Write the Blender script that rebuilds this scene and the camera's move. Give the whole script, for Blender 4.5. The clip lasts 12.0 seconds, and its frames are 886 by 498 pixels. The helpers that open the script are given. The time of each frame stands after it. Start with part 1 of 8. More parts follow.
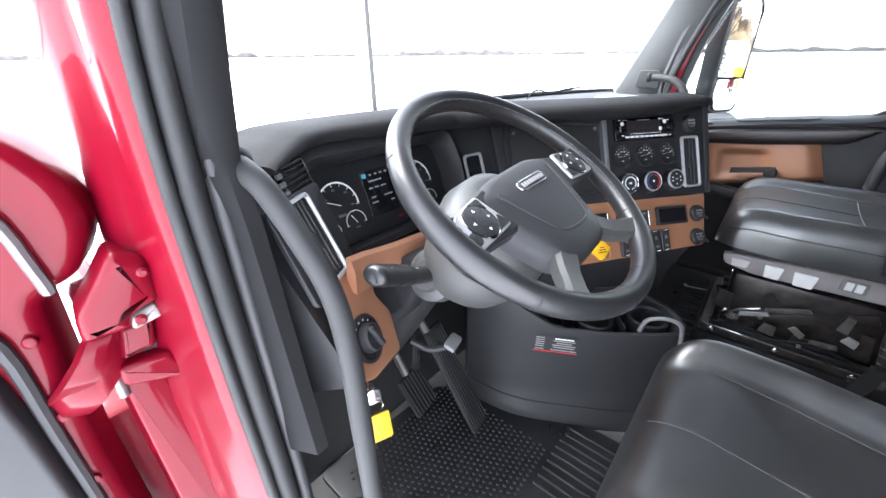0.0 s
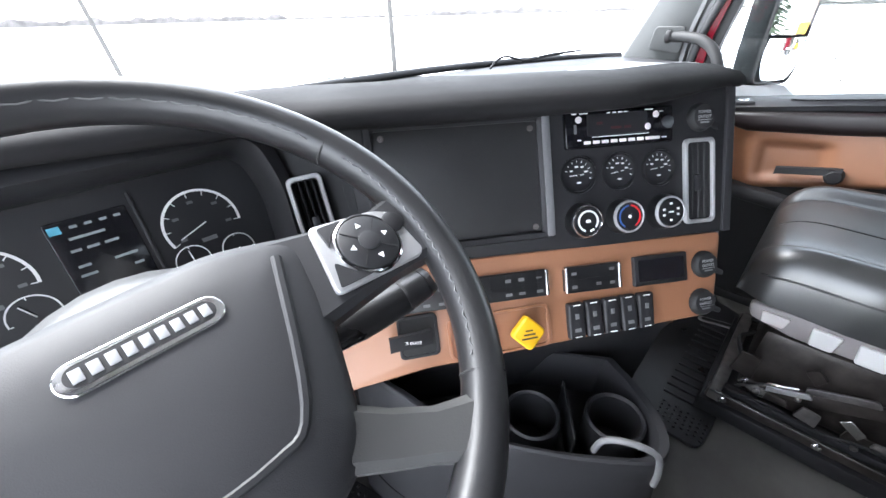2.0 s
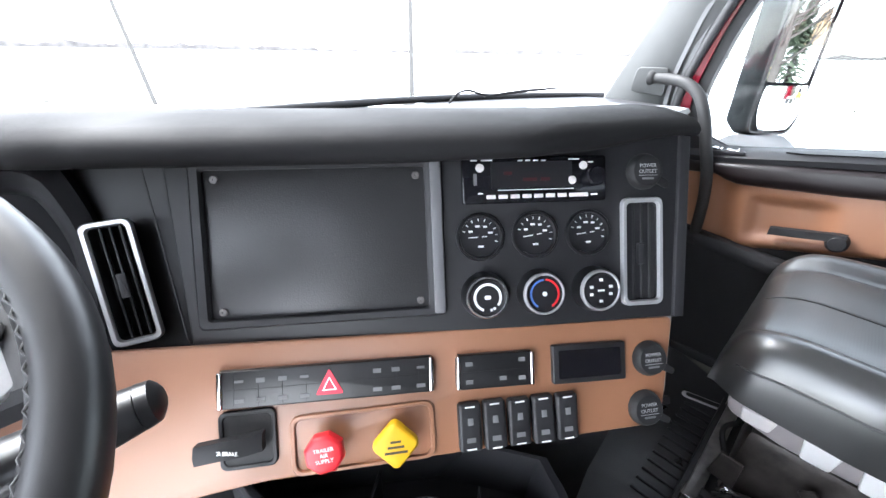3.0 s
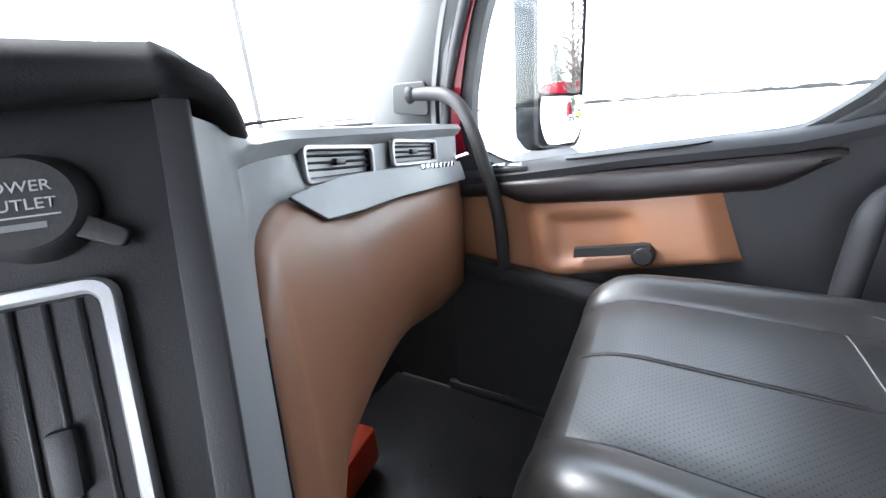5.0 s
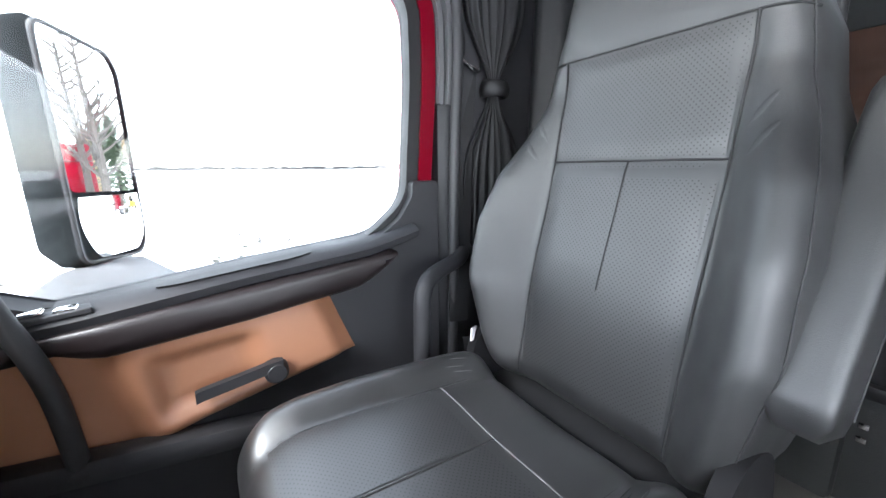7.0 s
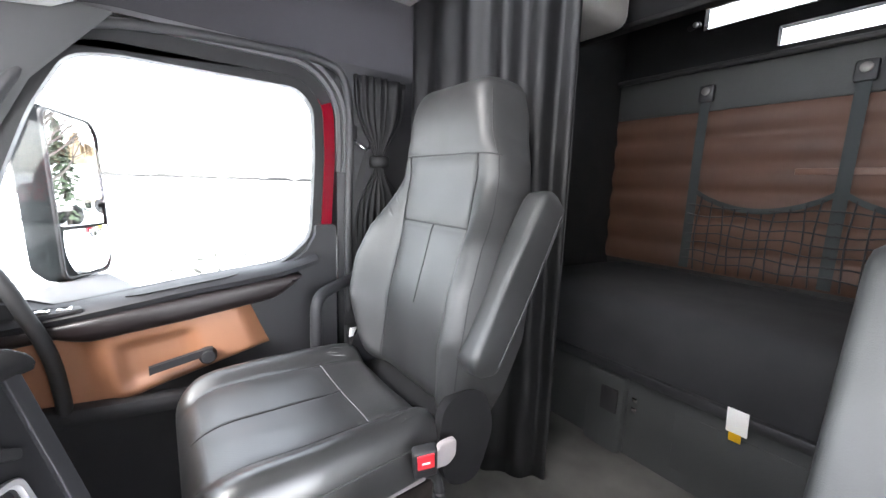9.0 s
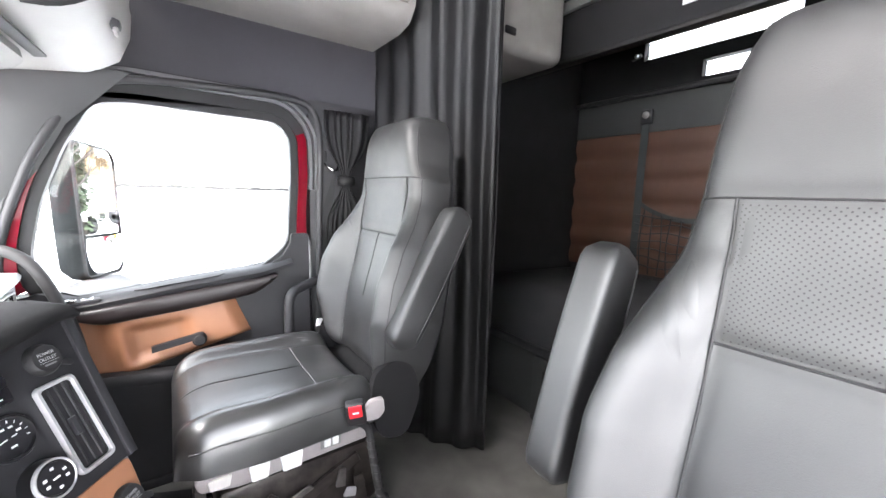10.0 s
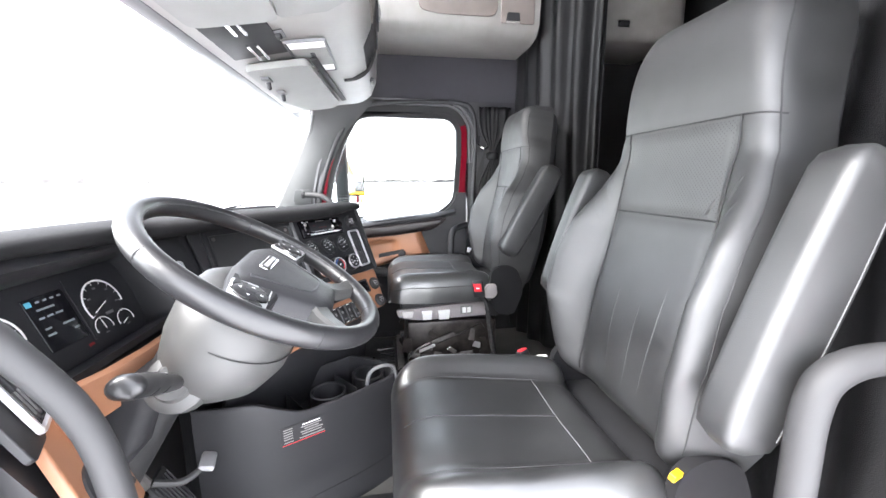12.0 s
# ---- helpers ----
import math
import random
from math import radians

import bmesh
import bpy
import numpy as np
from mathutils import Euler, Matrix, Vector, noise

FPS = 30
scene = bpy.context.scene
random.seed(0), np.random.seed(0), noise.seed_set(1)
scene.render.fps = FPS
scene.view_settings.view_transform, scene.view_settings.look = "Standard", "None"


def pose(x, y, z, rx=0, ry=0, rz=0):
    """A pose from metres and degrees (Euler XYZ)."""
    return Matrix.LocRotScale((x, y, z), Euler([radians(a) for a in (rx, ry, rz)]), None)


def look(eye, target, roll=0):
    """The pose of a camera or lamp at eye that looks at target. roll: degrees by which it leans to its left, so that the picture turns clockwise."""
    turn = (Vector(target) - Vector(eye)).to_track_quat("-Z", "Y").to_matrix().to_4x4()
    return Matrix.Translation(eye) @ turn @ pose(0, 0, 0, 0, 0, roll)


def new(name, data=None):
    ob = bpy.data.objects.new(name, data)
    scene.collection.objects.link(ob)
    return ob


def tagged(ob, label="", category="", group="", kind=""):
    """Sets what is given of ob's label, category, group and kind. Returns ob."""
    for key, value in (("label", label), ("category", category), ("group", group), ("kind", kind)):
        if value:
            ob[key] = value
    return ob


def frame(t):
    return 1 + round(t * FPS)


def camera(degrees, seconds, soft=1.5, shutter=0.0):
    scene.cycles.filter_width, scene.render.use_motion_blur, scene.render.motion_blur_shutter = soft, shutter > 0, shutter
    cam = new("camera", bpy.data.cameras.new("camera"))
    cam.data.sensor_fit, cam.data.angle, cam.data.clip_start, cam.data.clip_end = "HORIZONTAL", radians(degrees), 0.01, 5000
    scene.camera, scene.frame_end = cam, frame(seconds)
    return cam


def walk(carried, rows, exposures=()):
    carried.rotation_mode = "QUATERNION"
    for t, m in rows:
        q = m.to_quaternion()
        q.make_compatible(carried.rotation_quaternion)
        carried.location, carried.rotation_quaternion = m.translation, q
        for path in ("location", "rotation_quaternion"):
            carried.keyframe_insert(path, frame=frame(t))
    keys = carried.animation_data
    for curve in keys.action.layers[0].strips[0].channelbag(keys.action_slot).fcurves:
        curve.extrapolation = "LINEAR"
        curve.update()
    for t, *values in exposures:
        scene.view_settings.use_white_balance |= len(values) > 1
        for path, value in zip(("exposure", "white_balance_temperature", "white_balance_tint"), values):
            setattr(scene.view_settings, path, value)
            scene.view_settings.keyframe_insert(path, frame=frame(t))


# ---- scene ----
cam = camera(98.16, 12.0)
PATH = [
    (0, 0.0021, 0.0016, 0.9691, 63.15, 0.52, -50.10),
    (0.5, 0.1142, 0.0204, 0.9707, 61.48, 1.64, -48.73),
    (1, 0.2260, 0.0273, 0.9664, 59.48, 2.27, -47.33),
    (1.5, 0.3588, 0.0409, 0.9576, 58.39, 2.09, -46.69),
    (2, 0.5227, 0.0369, 0.9470, 58.59, 1.34, -45.92),
    (2.5, 0.6391, 0.0267, 0.9390, 60.41, 0.15, -44.35),
    (3, 0.7595, 0.0079, 0.9270, 62.88, -0.86, -42.77),
    (3.2, 0.8069, 0.0021, 0.9159, 63.66, -0.98, -42.53),
    (4.8, 1.1969, -0.0619, 0.8318, 70.50, 3.45, -56.56),
    (5, 1.2307, -0.0416, 0.8189, 70.57, 3.87, -61.54),
    (5.5, 1.2819, 0.0005, 0.8086, 70.63, 4.48, -77.22),
    (6, 1.3114, 0.0470, 0.8147, 72.25, 3.83, -95.38),
    (6.5, 1.3426, 0.0500, 0.8456, 75.50, 2.34, -112.41),
    (7, 1.3126, 0.0479, 0.9047, 78.03, 0.41, -121.69),
    (7.2, 1.2819, 0.0600, 0.9294, 78.88, -0.27, -123.93),
    (8.8, 0.9083, 0.0535, 1.0126, 80.36, -1.83, -126.26),
    (9, 0.8508, 0.0505, 1.0172, 80.56, -1.77, -126.34),
    (9.5, 0.6954, 0.0493, 1.0271, 80.71, -1.76, -126.16),
    (10, 0.5246, 0.0266, 1.0448, 81.95, -1.54, -125.29),
    (10.5, 0.2915, 0.0304, 1.0795, 82.91, -1.17, -121.56),
    (11, 0.1012, 0.0229, 1.0278, 82.69, -0.97, -116.53),
    (11.5, -0.0491, 0.0419, 0.9599, 81.63, -0.59, -107.93),
    (12, -0.1909, 0.0525, 0.9404, 80.03, 0.16, -98.42),
]
EXPOSURES = [(0.0, 3.75, 6200, 11), (1.0, 3.85, 6200, 11), (2.0, 4.0, 6250, 10), (3.0, 4.2, 6250, 10), (5.0, 4.3, 6200, 10), (6.0, 4.4, 6200, 10), (7.0, 4.3, 6200, 10), (9.0, 4.6, 6600, 12), (10.0, 4.75, 6700, 13), (11.0, 4.62, 6650, 12), (12.0, 4.3, 6600, 12)]
walk(cam, [(t, pose(*row)) for t, *row in PATH], EXPOSURES)

# ---- world, sun, exposure ----
world = bpy.data.worlds.new("world")
scene.world = world
world.use_nodes = True
wn, wl = world.node_tree.nodes, world.node_tree.links
sky = wn.new("ShaderNodeTexSky")
sky.sky_type, sky.sun_disc = "NISHITA", False
sky.sun_elevation, sky.sun_rotation = radians(52), radians(-18)
sky.air_density, sky.dust_density = 1.0, 1.0
whiten = wn.new("ShaderNodeHueSaturation")
whiten.inputs["Saturation"].default_value = 0.27
wl.new(sky.outputs[0], whiten.inputs["Color"])
wl.new(whiten.outputs[0], wn["Background"].inputs["Color"])
wn["Background"].inputs["Strength"].default_value = 0.145

sun = new("overcast_sun", bpy.data.lights.new("overcast_sun", "SUN"))
sun.data.energy, sun.data.angle, sun.data.color = 1.25, radians(45), (1.0, 0.99, 0.98)
sun.matrix_basis = look((0, 0, 0), (0.19, -0.585, -0.788))


# ---- materials ----
def mat(name, col, rough=0.6, metal=0.0, grain=0.0, grain_size=400.0, vary=0.12, vary_size=9.0, spec=0.5, coat=0.0, wrinkle=0.0):
    m = bpy.data.materials.new(name)
    m.use_nodes = True
    n, l = m.node_tree.nodes, m.node_tree.links
    b = n["Principled BSDF"]
    b.inputs["Metallic"].default_value = metal
    b.inputs["Specular IOR Level"].default_value = spec
    b.inputs["Coat Weight"].default_value = coat
    b.inputs["Coat Roughness"].default_value = 0.06
    tc = n.new("ShaderNodeTexCoord")
    big = n.new("ShaderNodeTexNoise")
    big.inputs["Scale"].default_value, big.inputs["Detail"].default_value = vary_size, 5
    l.new(tc.outputs["Object"], big.inputs["Vector"])
    ramp = n.new("ShaderNodeMapRange")
    ramp.inputs["From Min"].default_value, ramp.inputs["From Max"].default_value = 0.3, 0.7
    ramp.inputs["To Min"].default_value, ramp.inputs["To Max"].default_value = 1 - vary, 1 + vary
    l.new(big.outputs["Fac"], ramp.inputs["Value"])
    mul = n.new("ShaderNodeVectorMath")
    mul.operation = "SCALE"
    mul.inputs[0].default_value = col
    l.new(ramp.outputs[0], mul.inputs["Scale"])
    l.new(mul.outputs[0], b.inputs["Base Color"])
    rr = n.new("ShaderNodeMapRange")
    rr.inputs["From Min"].default_value, rr.inputs["From Max"].default_value = 0.3, 0.7
    rr.inputs["To Min"].default_value, rr.inputs["To Max"].default_value = max(rough - 0.07, 0.02), min(rough + 0.07, 1)
    l.new(big.outputs["Fac"], rr.inputs["Value"])
    l.new(rr.outputs[0], b.inputs["Roughness"])
    if grain:
        fine = n.new("ShaderNodeTexNoise")
        fine.inputs["Scale"].default_value, fine.inputs["Detail"].default_value = grain_size, 3
        l.new(tc.outputs["Object"], fine.inputs["Vector"])
        bump = n.new("ShaderNodeBump")
        bump.inputs["Strength"].default_value, bump.inputs["Distance"].default_value = grain, 0.002
        l.new(fine.outputs["Fac"], bump.inputs["Height"])
        l.new(bump.outputs[0], b.inputs["Normal"])
    if wrinkle:
        crease = n.new("ShaderNodeTexNoise")
        crease.inputs["Scale"].default_value, crease.inputs["Detail"].default_value, crease.inputs["Distortion"].default_value = 7, 0.6, 0.8
        l.new(tc.outputs["Object"], crease.inputs["Vector"])
        soft = n.new("ShaderNodeBump")
        soft.inputs["Strength"].default_value, soft.inputs["Distance"].default_value = wrinkle, 0.012
        l.new(crease.outputs["Fac"], soft.inputs["Height"])
        l.new(soft.outputs[0], bump.inputs["Normal"])
    return m


def perforated(name, col, rough, pitch=0.0058):
    """Leather with a regular grid of small punched holes."""
    m = mat(name, col, rough, grain=0.06, grain_size=1100, spec=0.8, wrinkle=0.12)
    n, l = m.node_tree.nodes, m.node_tree.links
    b = n["Principled BSDF"]
    tc = n.new("ShaderNodeTexCoord")
    turn = n.new("ShaderNodeMapping")
    turn.inputs["Rotation"].default_value = (0, 0, radians(45))
    turn.inputs["Scale"].default_value = (1 / pitch, 1 / pitch, 1 / pitch)
    l.new(tc.outputs["UV"], turn.inputs["Vector"])
    frac = n.new("ShaderNodeVectorMath")
    frac.operation = "FRACTION"
    l.new(turn.outputs[0], frac.inputs[0])
    flat = n.new("ShaderNodeVectorMath")
    flat.operation = "MULTIPLY"
    flat.inputs[1].default_value = (1, 1, 0)
    l.new(frac.outputs[0], flat.inputs[0])
    dist = n.new("ShaderNodeVectorMath")
    dist.operation = "DISTANCE"
    dist.inputs[1].default_value = (0.5, 0.5, 0)
    l.new(flat.outputs[0], dist.inputs[0])
    hole = n.new("ShaderNodeMapRange")
    hole.inputs["From Min"].default_value, hole.inputs["From Max"].default_value = 0.12, 0.22
    hole.inputs["To Min"].default_value = 0.45
    l.new(dist.outputs["Value"], hole.inputs["Value"])
    old = b.inputs["Base Color"].links[0].from_socket
    mul = n.new("ShaderNodeVectorMath")
    mul.operation = "SCALE"
    l.new(old, mul.inputs[0])
    l.new(hole.outputs[0], mul.inputs["Scale"])
    l.new(mul.outputs[0], b.inputs["Base Color"])
    spec = n.new("ShaderNodeMath")
    spec.operation = "MULTIPLY"
    spec.inputs[1].default_value = 0.92
    l.new(hole.outputs[0], spec.inputs[0])
    l.new(spec.outputs[0], b.inputs["Specular IOR Level"])
    return m


def glass(name, tint=(0.97, 0.99, 0.98)):
    m = bpy.data.materials.new(name)
    m.use_nodes = True
    n, l = m.node_tree.nodes, m.node_tree.links
    n.remove(n["Principled BSDF"])
    clear, gloss, mix, _ = n.new("ShaderNodeBsdfTransparent"), n.new("ShaderNodeBsdfGlossy"), n.new("ShaderNodeMixShader"), None
    clear.inputs["Color"].default_value = (*tint, 1)
    gloss.inputs["Roughness"].default_value = 0.02
    mix.inputs[0].default_value = 0.035
    l.new(clear.outputs[0], mix.inputs[1])
    l.new(gloss.outputs[0], mix.inputs[2])
    l.new(mix.outputs[0], n["Material Output"].inputs["Surface"])
    return m


def glowing(name, col, strength):
    m = mat(name, col, 0.4)
    b = m.node_tree.nodes["Principled BSDF"]
    b.inputs["Emission Color"].default_value = (*col, 1)
    b.inputs["Emission Strength"].default_value = strength
    return m


BLACK = mat("black_grained_plastic", (0.016, 0.016, 0.018), 0.5, grain=0.12, grain_size=1500, spec=0.4)
DARK = mat("charcoal_plastic", (0.021, 0.021, 0.0235), 0.55, grain=0.12, grain_size=1400, spec=0.4)
GREY = mat("mid_grey_plastic", (0.13, 0.13, 0.135), 0.55, grain=0.12, grain_size=1200)
FASCIA = mat("cool_grey_fascia", (0.25, 0.26, 0.268), 0.42, spec=0.7, grain=0.1, grain_size=900)
LIGHT = mat("light_grey_trim", (0.22, 0.22, 0.212), 0.65, grain=0.25, grain_size=500)
PALE = mat("pale_cabinet_plastic", (0.25, 0.24, 0.228), 0.55, grain=0.2, grain_size=400)
BEIGE = mat("taupe_cabinet_door", (0.17, 0.145, 0.132), 0.65, grain=0.2, grain_size=400)
TAN = mat("tan_soft_trim", (0.28, 0.128, 0.068), 0.45, spec=0.7, grain=0.1, grain_size=900, vary=0.1, vary_size=5)
GLOSSRAIL = mat("glossy_brown_black_rail", (0.012, 0.0085, 0.009), 0.40, vary=0.1, vary_size=20)
# tan of the sleeper wall, the dimness back there darkened into its colour
TANWALL = mat("dimmed_tan_vinyl", (0.075, 0.034, 0.020), 0.6, grain=0.3, grain_size=300, vary=0.18, vary_size=4)
BROWNWOOD = mat("tan_leafless_grove", (0.24, 0.17, 0.10), 0.95, vary=0.4, vary_size=0.4)
COLUMN = mat("column_grey_plastic", (0.042, 0.042, 0.0415), 0.48, grain=0.1, grain_size=900)
NAMEPLATE = mat("tan_raised_letters", (0.11, 0.052, 0.032), 0.45)
TOPPAD = mat("soft_matt_dash_top", (0.009, 0.0088, 0.0097), 0.8, grain=0.15, grain_size=1200, spec=0.2)
PILLAR = mat("grey_pillar_trim", (0.048, 0.050, 0.050), 0.6, grain=0.2, grain_size=600)
SEALLIGHT = mat("pale_grey_seal", (0.10, 0.10, 0.104), 0.5, grain=0.1)
WELL = mat("dark_vent_well", (0.006, 0.006, 0.007), 0.8)
DIMPRINT = mat("dim_grey_print", (0.30, 0.30, 0.31), 0.6, vary=0.02)
SWITCH = mat("satin_black_switch", (0.010, 0.010, 0.011), 0.34, vary=0.04)
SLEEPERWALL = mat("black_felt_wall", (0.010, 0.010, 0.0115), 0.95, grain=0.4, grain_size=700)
HOUSING = mat("mirror_housing_grey", (0.020, 0.022, 0.023), 0.9, spec=0.0)
LEATHER = mat("black_leather", (0.0112, 0.0114, 0.0119), 0.55, grain=0.14, grain_size=700, vary=0.25, vary_size=14, spec=0.88, wrinkle=0.30)
PERF = perforated("perforated_black_leather", (0.0112, 0.0114, 0.0120), 0.53)


def polish(m, weight, rough):
    """A clear finish over the leather."""
    b = m.node_tree.nodes["Principled BSDF"]
    b.inputs["Coat Weight"].default_value, b.inputs["Coat Roughness"].default_value = weight, rough
    return m


for m in (LEATHER, PERF):
    polish(m, 0.12, 0.46)
# lighter, glossier leather copies, the brightness of the cushions put into the material
BRIGHTLEATHER = polish(mat("brightened_black_leather", (0.014, 0.0142, 0.0148), 0.40, grain=0.12, grain_size=700, vary=0.25, vary_size=14, spec=1.0, wrinkle=0.26), 0.8, 0.36)
BRIGHTPERF = polish(perforated("brightened_perforated_leather", (0.014, 0.0142, 0.0149), 0.40), 0.8, 0.36)
RIM = mat("steering_wheel_leather", (0.014, 0.014, 0.0152), 0.37, grain=0.06, grain_size=1600)
RIMSTITCH = mat("dark_grey_thread", (0.075, 0.075, 0.078), 0.6)
SILVER = mat("satin_silver_plastic", (0.46, 0.46, 0.47), 0.35, 0.55, grain=0.08, vary=0.04)
CHROME = mat("chrome", (0.8, 0.8, 0.81), 0.12, 1.0, vary=0.03)
OILED = mat("oily_brown_black_steel", (0.040, 0.034, 0.031), 0.36, 0.3, grain=0.4, grain_size=60, vary=0.5, vary_size=25)
STEEL = mat("worn_dark_steel", (0.16, 0.15, 0.145), 0.4, 0.6, grain=0.3, grain_size=80, vary=0.35, vary_size=30)
RED = mat("red_automotive_paint", (0.128, 0.0008, 0.0085), 0.5, spec=0.06, coat=0.36, vary=0.06, vary_size=4)
HANDLE = mat("grey_padded_handle", (0.028, 0.028, 0.029), 0.6, grain=0.15, grain_size=900, spec=0.3)
RUBBER = mat("black_rubber_seal", (0.010, 0.010, 0.0108), 0.65, grain=0.2, grain_size=200)
SEALGREY = mat("grey_rubber_seal", (0.023, 0.023, 0.025), 0.55, grain=0.2, grain_size=200)
MAT = mat("black_rubber_mat", (0.018, 0.018, 0.020), 0.34, grain=0.3, grain_size=300, vary=0.3, vary_size=12)
FLOOR = mat("grey_vinyl_floor", (0.115, 0.112, 0.104), 0.55, grain=0.35, grain_size=260, vary=0.3, vary_size=7)
CLOTH = mat("black_curtain_cloth", (0.006, 0.006, 0.0068), 0.55, grain=0.4, grain_size=500, vary=0.15, spec=0.35)
BED = mat("black_mattress_cloth", (0.011, 0.0115, 0.0135), 0.9, grain=0.5, grain_size=600)
PANEL = mat("dark_headliner_felt", (0.045, 0.044, 0.050), 0.92, grain=0.5, grain_size=800)
SLATE = mat("grey_green_bunk_panel", (0.036, 0.038, 0.038), 0.7, grain=0.4, grain_size=300)
CORD = mat("black_net_cord", (0.016, 0.016, 0.017), 0.8)
STRAP = mat("dark_green_grey_webbing", (0.032, 0.038, 0.039), 0.85, grain=0.5, grain_size=700)
WHITE = mat("white_plastic", (0.78, 0.77, 0.76), 0.45, vary=0.04)
PINKGREY = mat("warm_grey_plastic", (0.30, 0.27, 0.27), 0.5, grain=0.1, grain_size=700)
PINKWHITE = mat("off_white_plastic", (0.66, 0.62, 0.61), 0.5, vary=0.05)
MARK = mat("white_print", (0.75, 0.75, 0.75), 0.6, vary=0.02)
SCREEN = mat("black_glass_screen", (0.008, 0.008, 0.010), 0.12, vary=0.02)
DIAL = mat("dial_face", (0.012, 0.012, 0.014), 0.35, vary=0.02)
YELLOW = mat("yellow_plastic", (0.60, 0.34, 0.004), 0.45, vary=0.05)
REDPLASTIC = mat("red_plastic", (0.62, 0.02, 0.03), 0.4, vary=0.05)
REDLIT = glowing("lit_red_icon", (0.60, 0.015, 0.04), 0.05)
BLUE = mat("blue_print", (0.05, 0.12, 0.35), 0.5, vary=0.02)
CYANLIT = glowing("lit_cyan_icon", (0.05, 0.20, 0.28), 0.05)
DISPLIT = glowing("lit_display_text", (0.16, 0.18, 0.19), 0.02)
LENS = mat("clear_ribbed_lens", (0.75, 0.75, 0.73), 0.15, vary=0.04)
STITCH = mat("grey_stitching", (0.045, 0.045, 0.047), 0.7)
SEAM = mat("dark_seam", (0.012, 0.012, 0.013), 0.7)
SNOW = mat("snow", (0.86, 0.87, 0.89), 0.7, grain=0.4, grain_size=1.2, vary=0.05, vary_size=0.05)
WOODPOLE = mat("weathered_pole", (0.075, 0.07, 0.065), 0.9, grain=0.5, grain_size=30)
HEDGE = mat("dark_far_hedge", (0.022, 0.021, 0.021), 0.95, vary=0.4, vary_size=0.08)
FARTREE = mat("bare_winter_wood", (0.12, 0.11, 0.105), 0.95, vary=0.4, vary_size=0.08)
BARK = mat("bark", (0.055, 0.047, 0.042), 0.95, grain=0.5, grain_size=40)
FIR = mat("fir_needles", (0.05, 0.07, 0.04), 0.9, vary=0.3)
STUBBLE = mat("dry_stubble", (0.075, 0.07, 0.06), 0.95, vary=0.4, vary_size=3)
GLASS = glass("window_glass", (0.71, 0.73, 0.73))
MIRROR = mat("mirror_glass", (0.92, 0.93, 0.93), 0.01, 1.0, vary=0.0)
MIRROR.node_tree.nodes["Principled BSDF"].inputs["Roughness"].links and MIRROR.node_tree.links.remove(MIRROR.node_tree.nodes["Principled BSDF"].inputs["Roughness"].links[0])
MIRROR.node_tree.nodes["Principled BSDF"].inputs["Roughness"].default_value = 0.01


# ---- builders ----
BASE = {}
EYE4 = Matrix.Identity(4)


def thing(name, base=(0, 0, 0), label="", category="", group="", kind=""):
    """An Empty at a thing's base; its parts are built in world places."""
    ob = new(name)
    ob.location = base
    ob.empty_display_size = 0.05
    BASE[ob] = Matrix.Translation(base)
    return tagged(ob, label, category, group, kind)


def part(name, bm, material, parent=None, label="", sharp=38, smooth=True):
    me = bpy.data.meshes.new(name)
    bmesh.ops.recalc_face_normals(bm, faces=bm.faces)
    bm.to_mesh(me)
    bm.free()
    me.materials.append(material)
    if smooth:
        me.shade_smooth()
        me.set_sharp_from_angle(angle=radians(sharp))
    ob = new(name, me)
    if parent:
        ob.parent = parent
        ob.matrix_parent_inverse = BASE.get(parent, EYE4).inverted()
    if label:
        ob["label"] = label
    return ob


def single(name, bm, material, label="", category="", group="", kind="", sharp=38):
    return tagged(part(name, bm, material, sharp=sharp), label, category, group, kind)


def axes(o, u, v, n=None):
    """A frame with its x along u, y near v, z out."""
    u = Vector(u).normalized()
    v = Vector(v)
    v = (v - u * v.dot(u)).normalized()
    n = u.cross(v)
    m = Matrix((u, v, n)).transposed().to_4x4()
    m.translation = Vector(o)
    return m


def at(x, y, z=0.0):
    return Matrix.Translation((x, y, z))


def join(*bms):
    out = bms[0]
    for b in bms[1:]:
        me = bpy.data.meshes.new("tmp")
        b.to_mesh(me)
        out.from_mesh(me)
        b.free()
        bpy.data.meshes.remove(me)
    return out


def rbox(sx, sy, sz, bev=0.004, m=EYE4, seg=2):
    bm = bmesh.new()
    bmesh.ops.create_cube(bm, size=1)
    bmesh.ops.scale(bm, vec=(sx, sy, sz), verts=bm.verts)
    if bev:
        bmesh.ops.bevel(bm, geom=bm.edges[:], offset=min(bev, 0.49 * min(sx, sy, sz)), segments=seg, affect="EDGES", profile=0.5)
    bmesh.ops.transform(bm, matrix=m, verts=bm.verts)
    return bm


def rrect(w, h, r, seg=4, cx=0.0, cy=0.0):
    r = min(r, w / 2 - 1e-5, h / 2 - 1e-5)
    out = []
    for qx, qy, a0 in ((1, 1, 0), (-1, 1, 90), (-1, -1, 180), (1, -1, 270)):
        for k in range(seg + 1):
            a = radians(a0 + 90 * k / seg)
            out.append((cx + qx * (w / 2 - r) + r * math.cos(a), cy + qy * (h / 2 - r) + r * math.sin(a)))
    return out


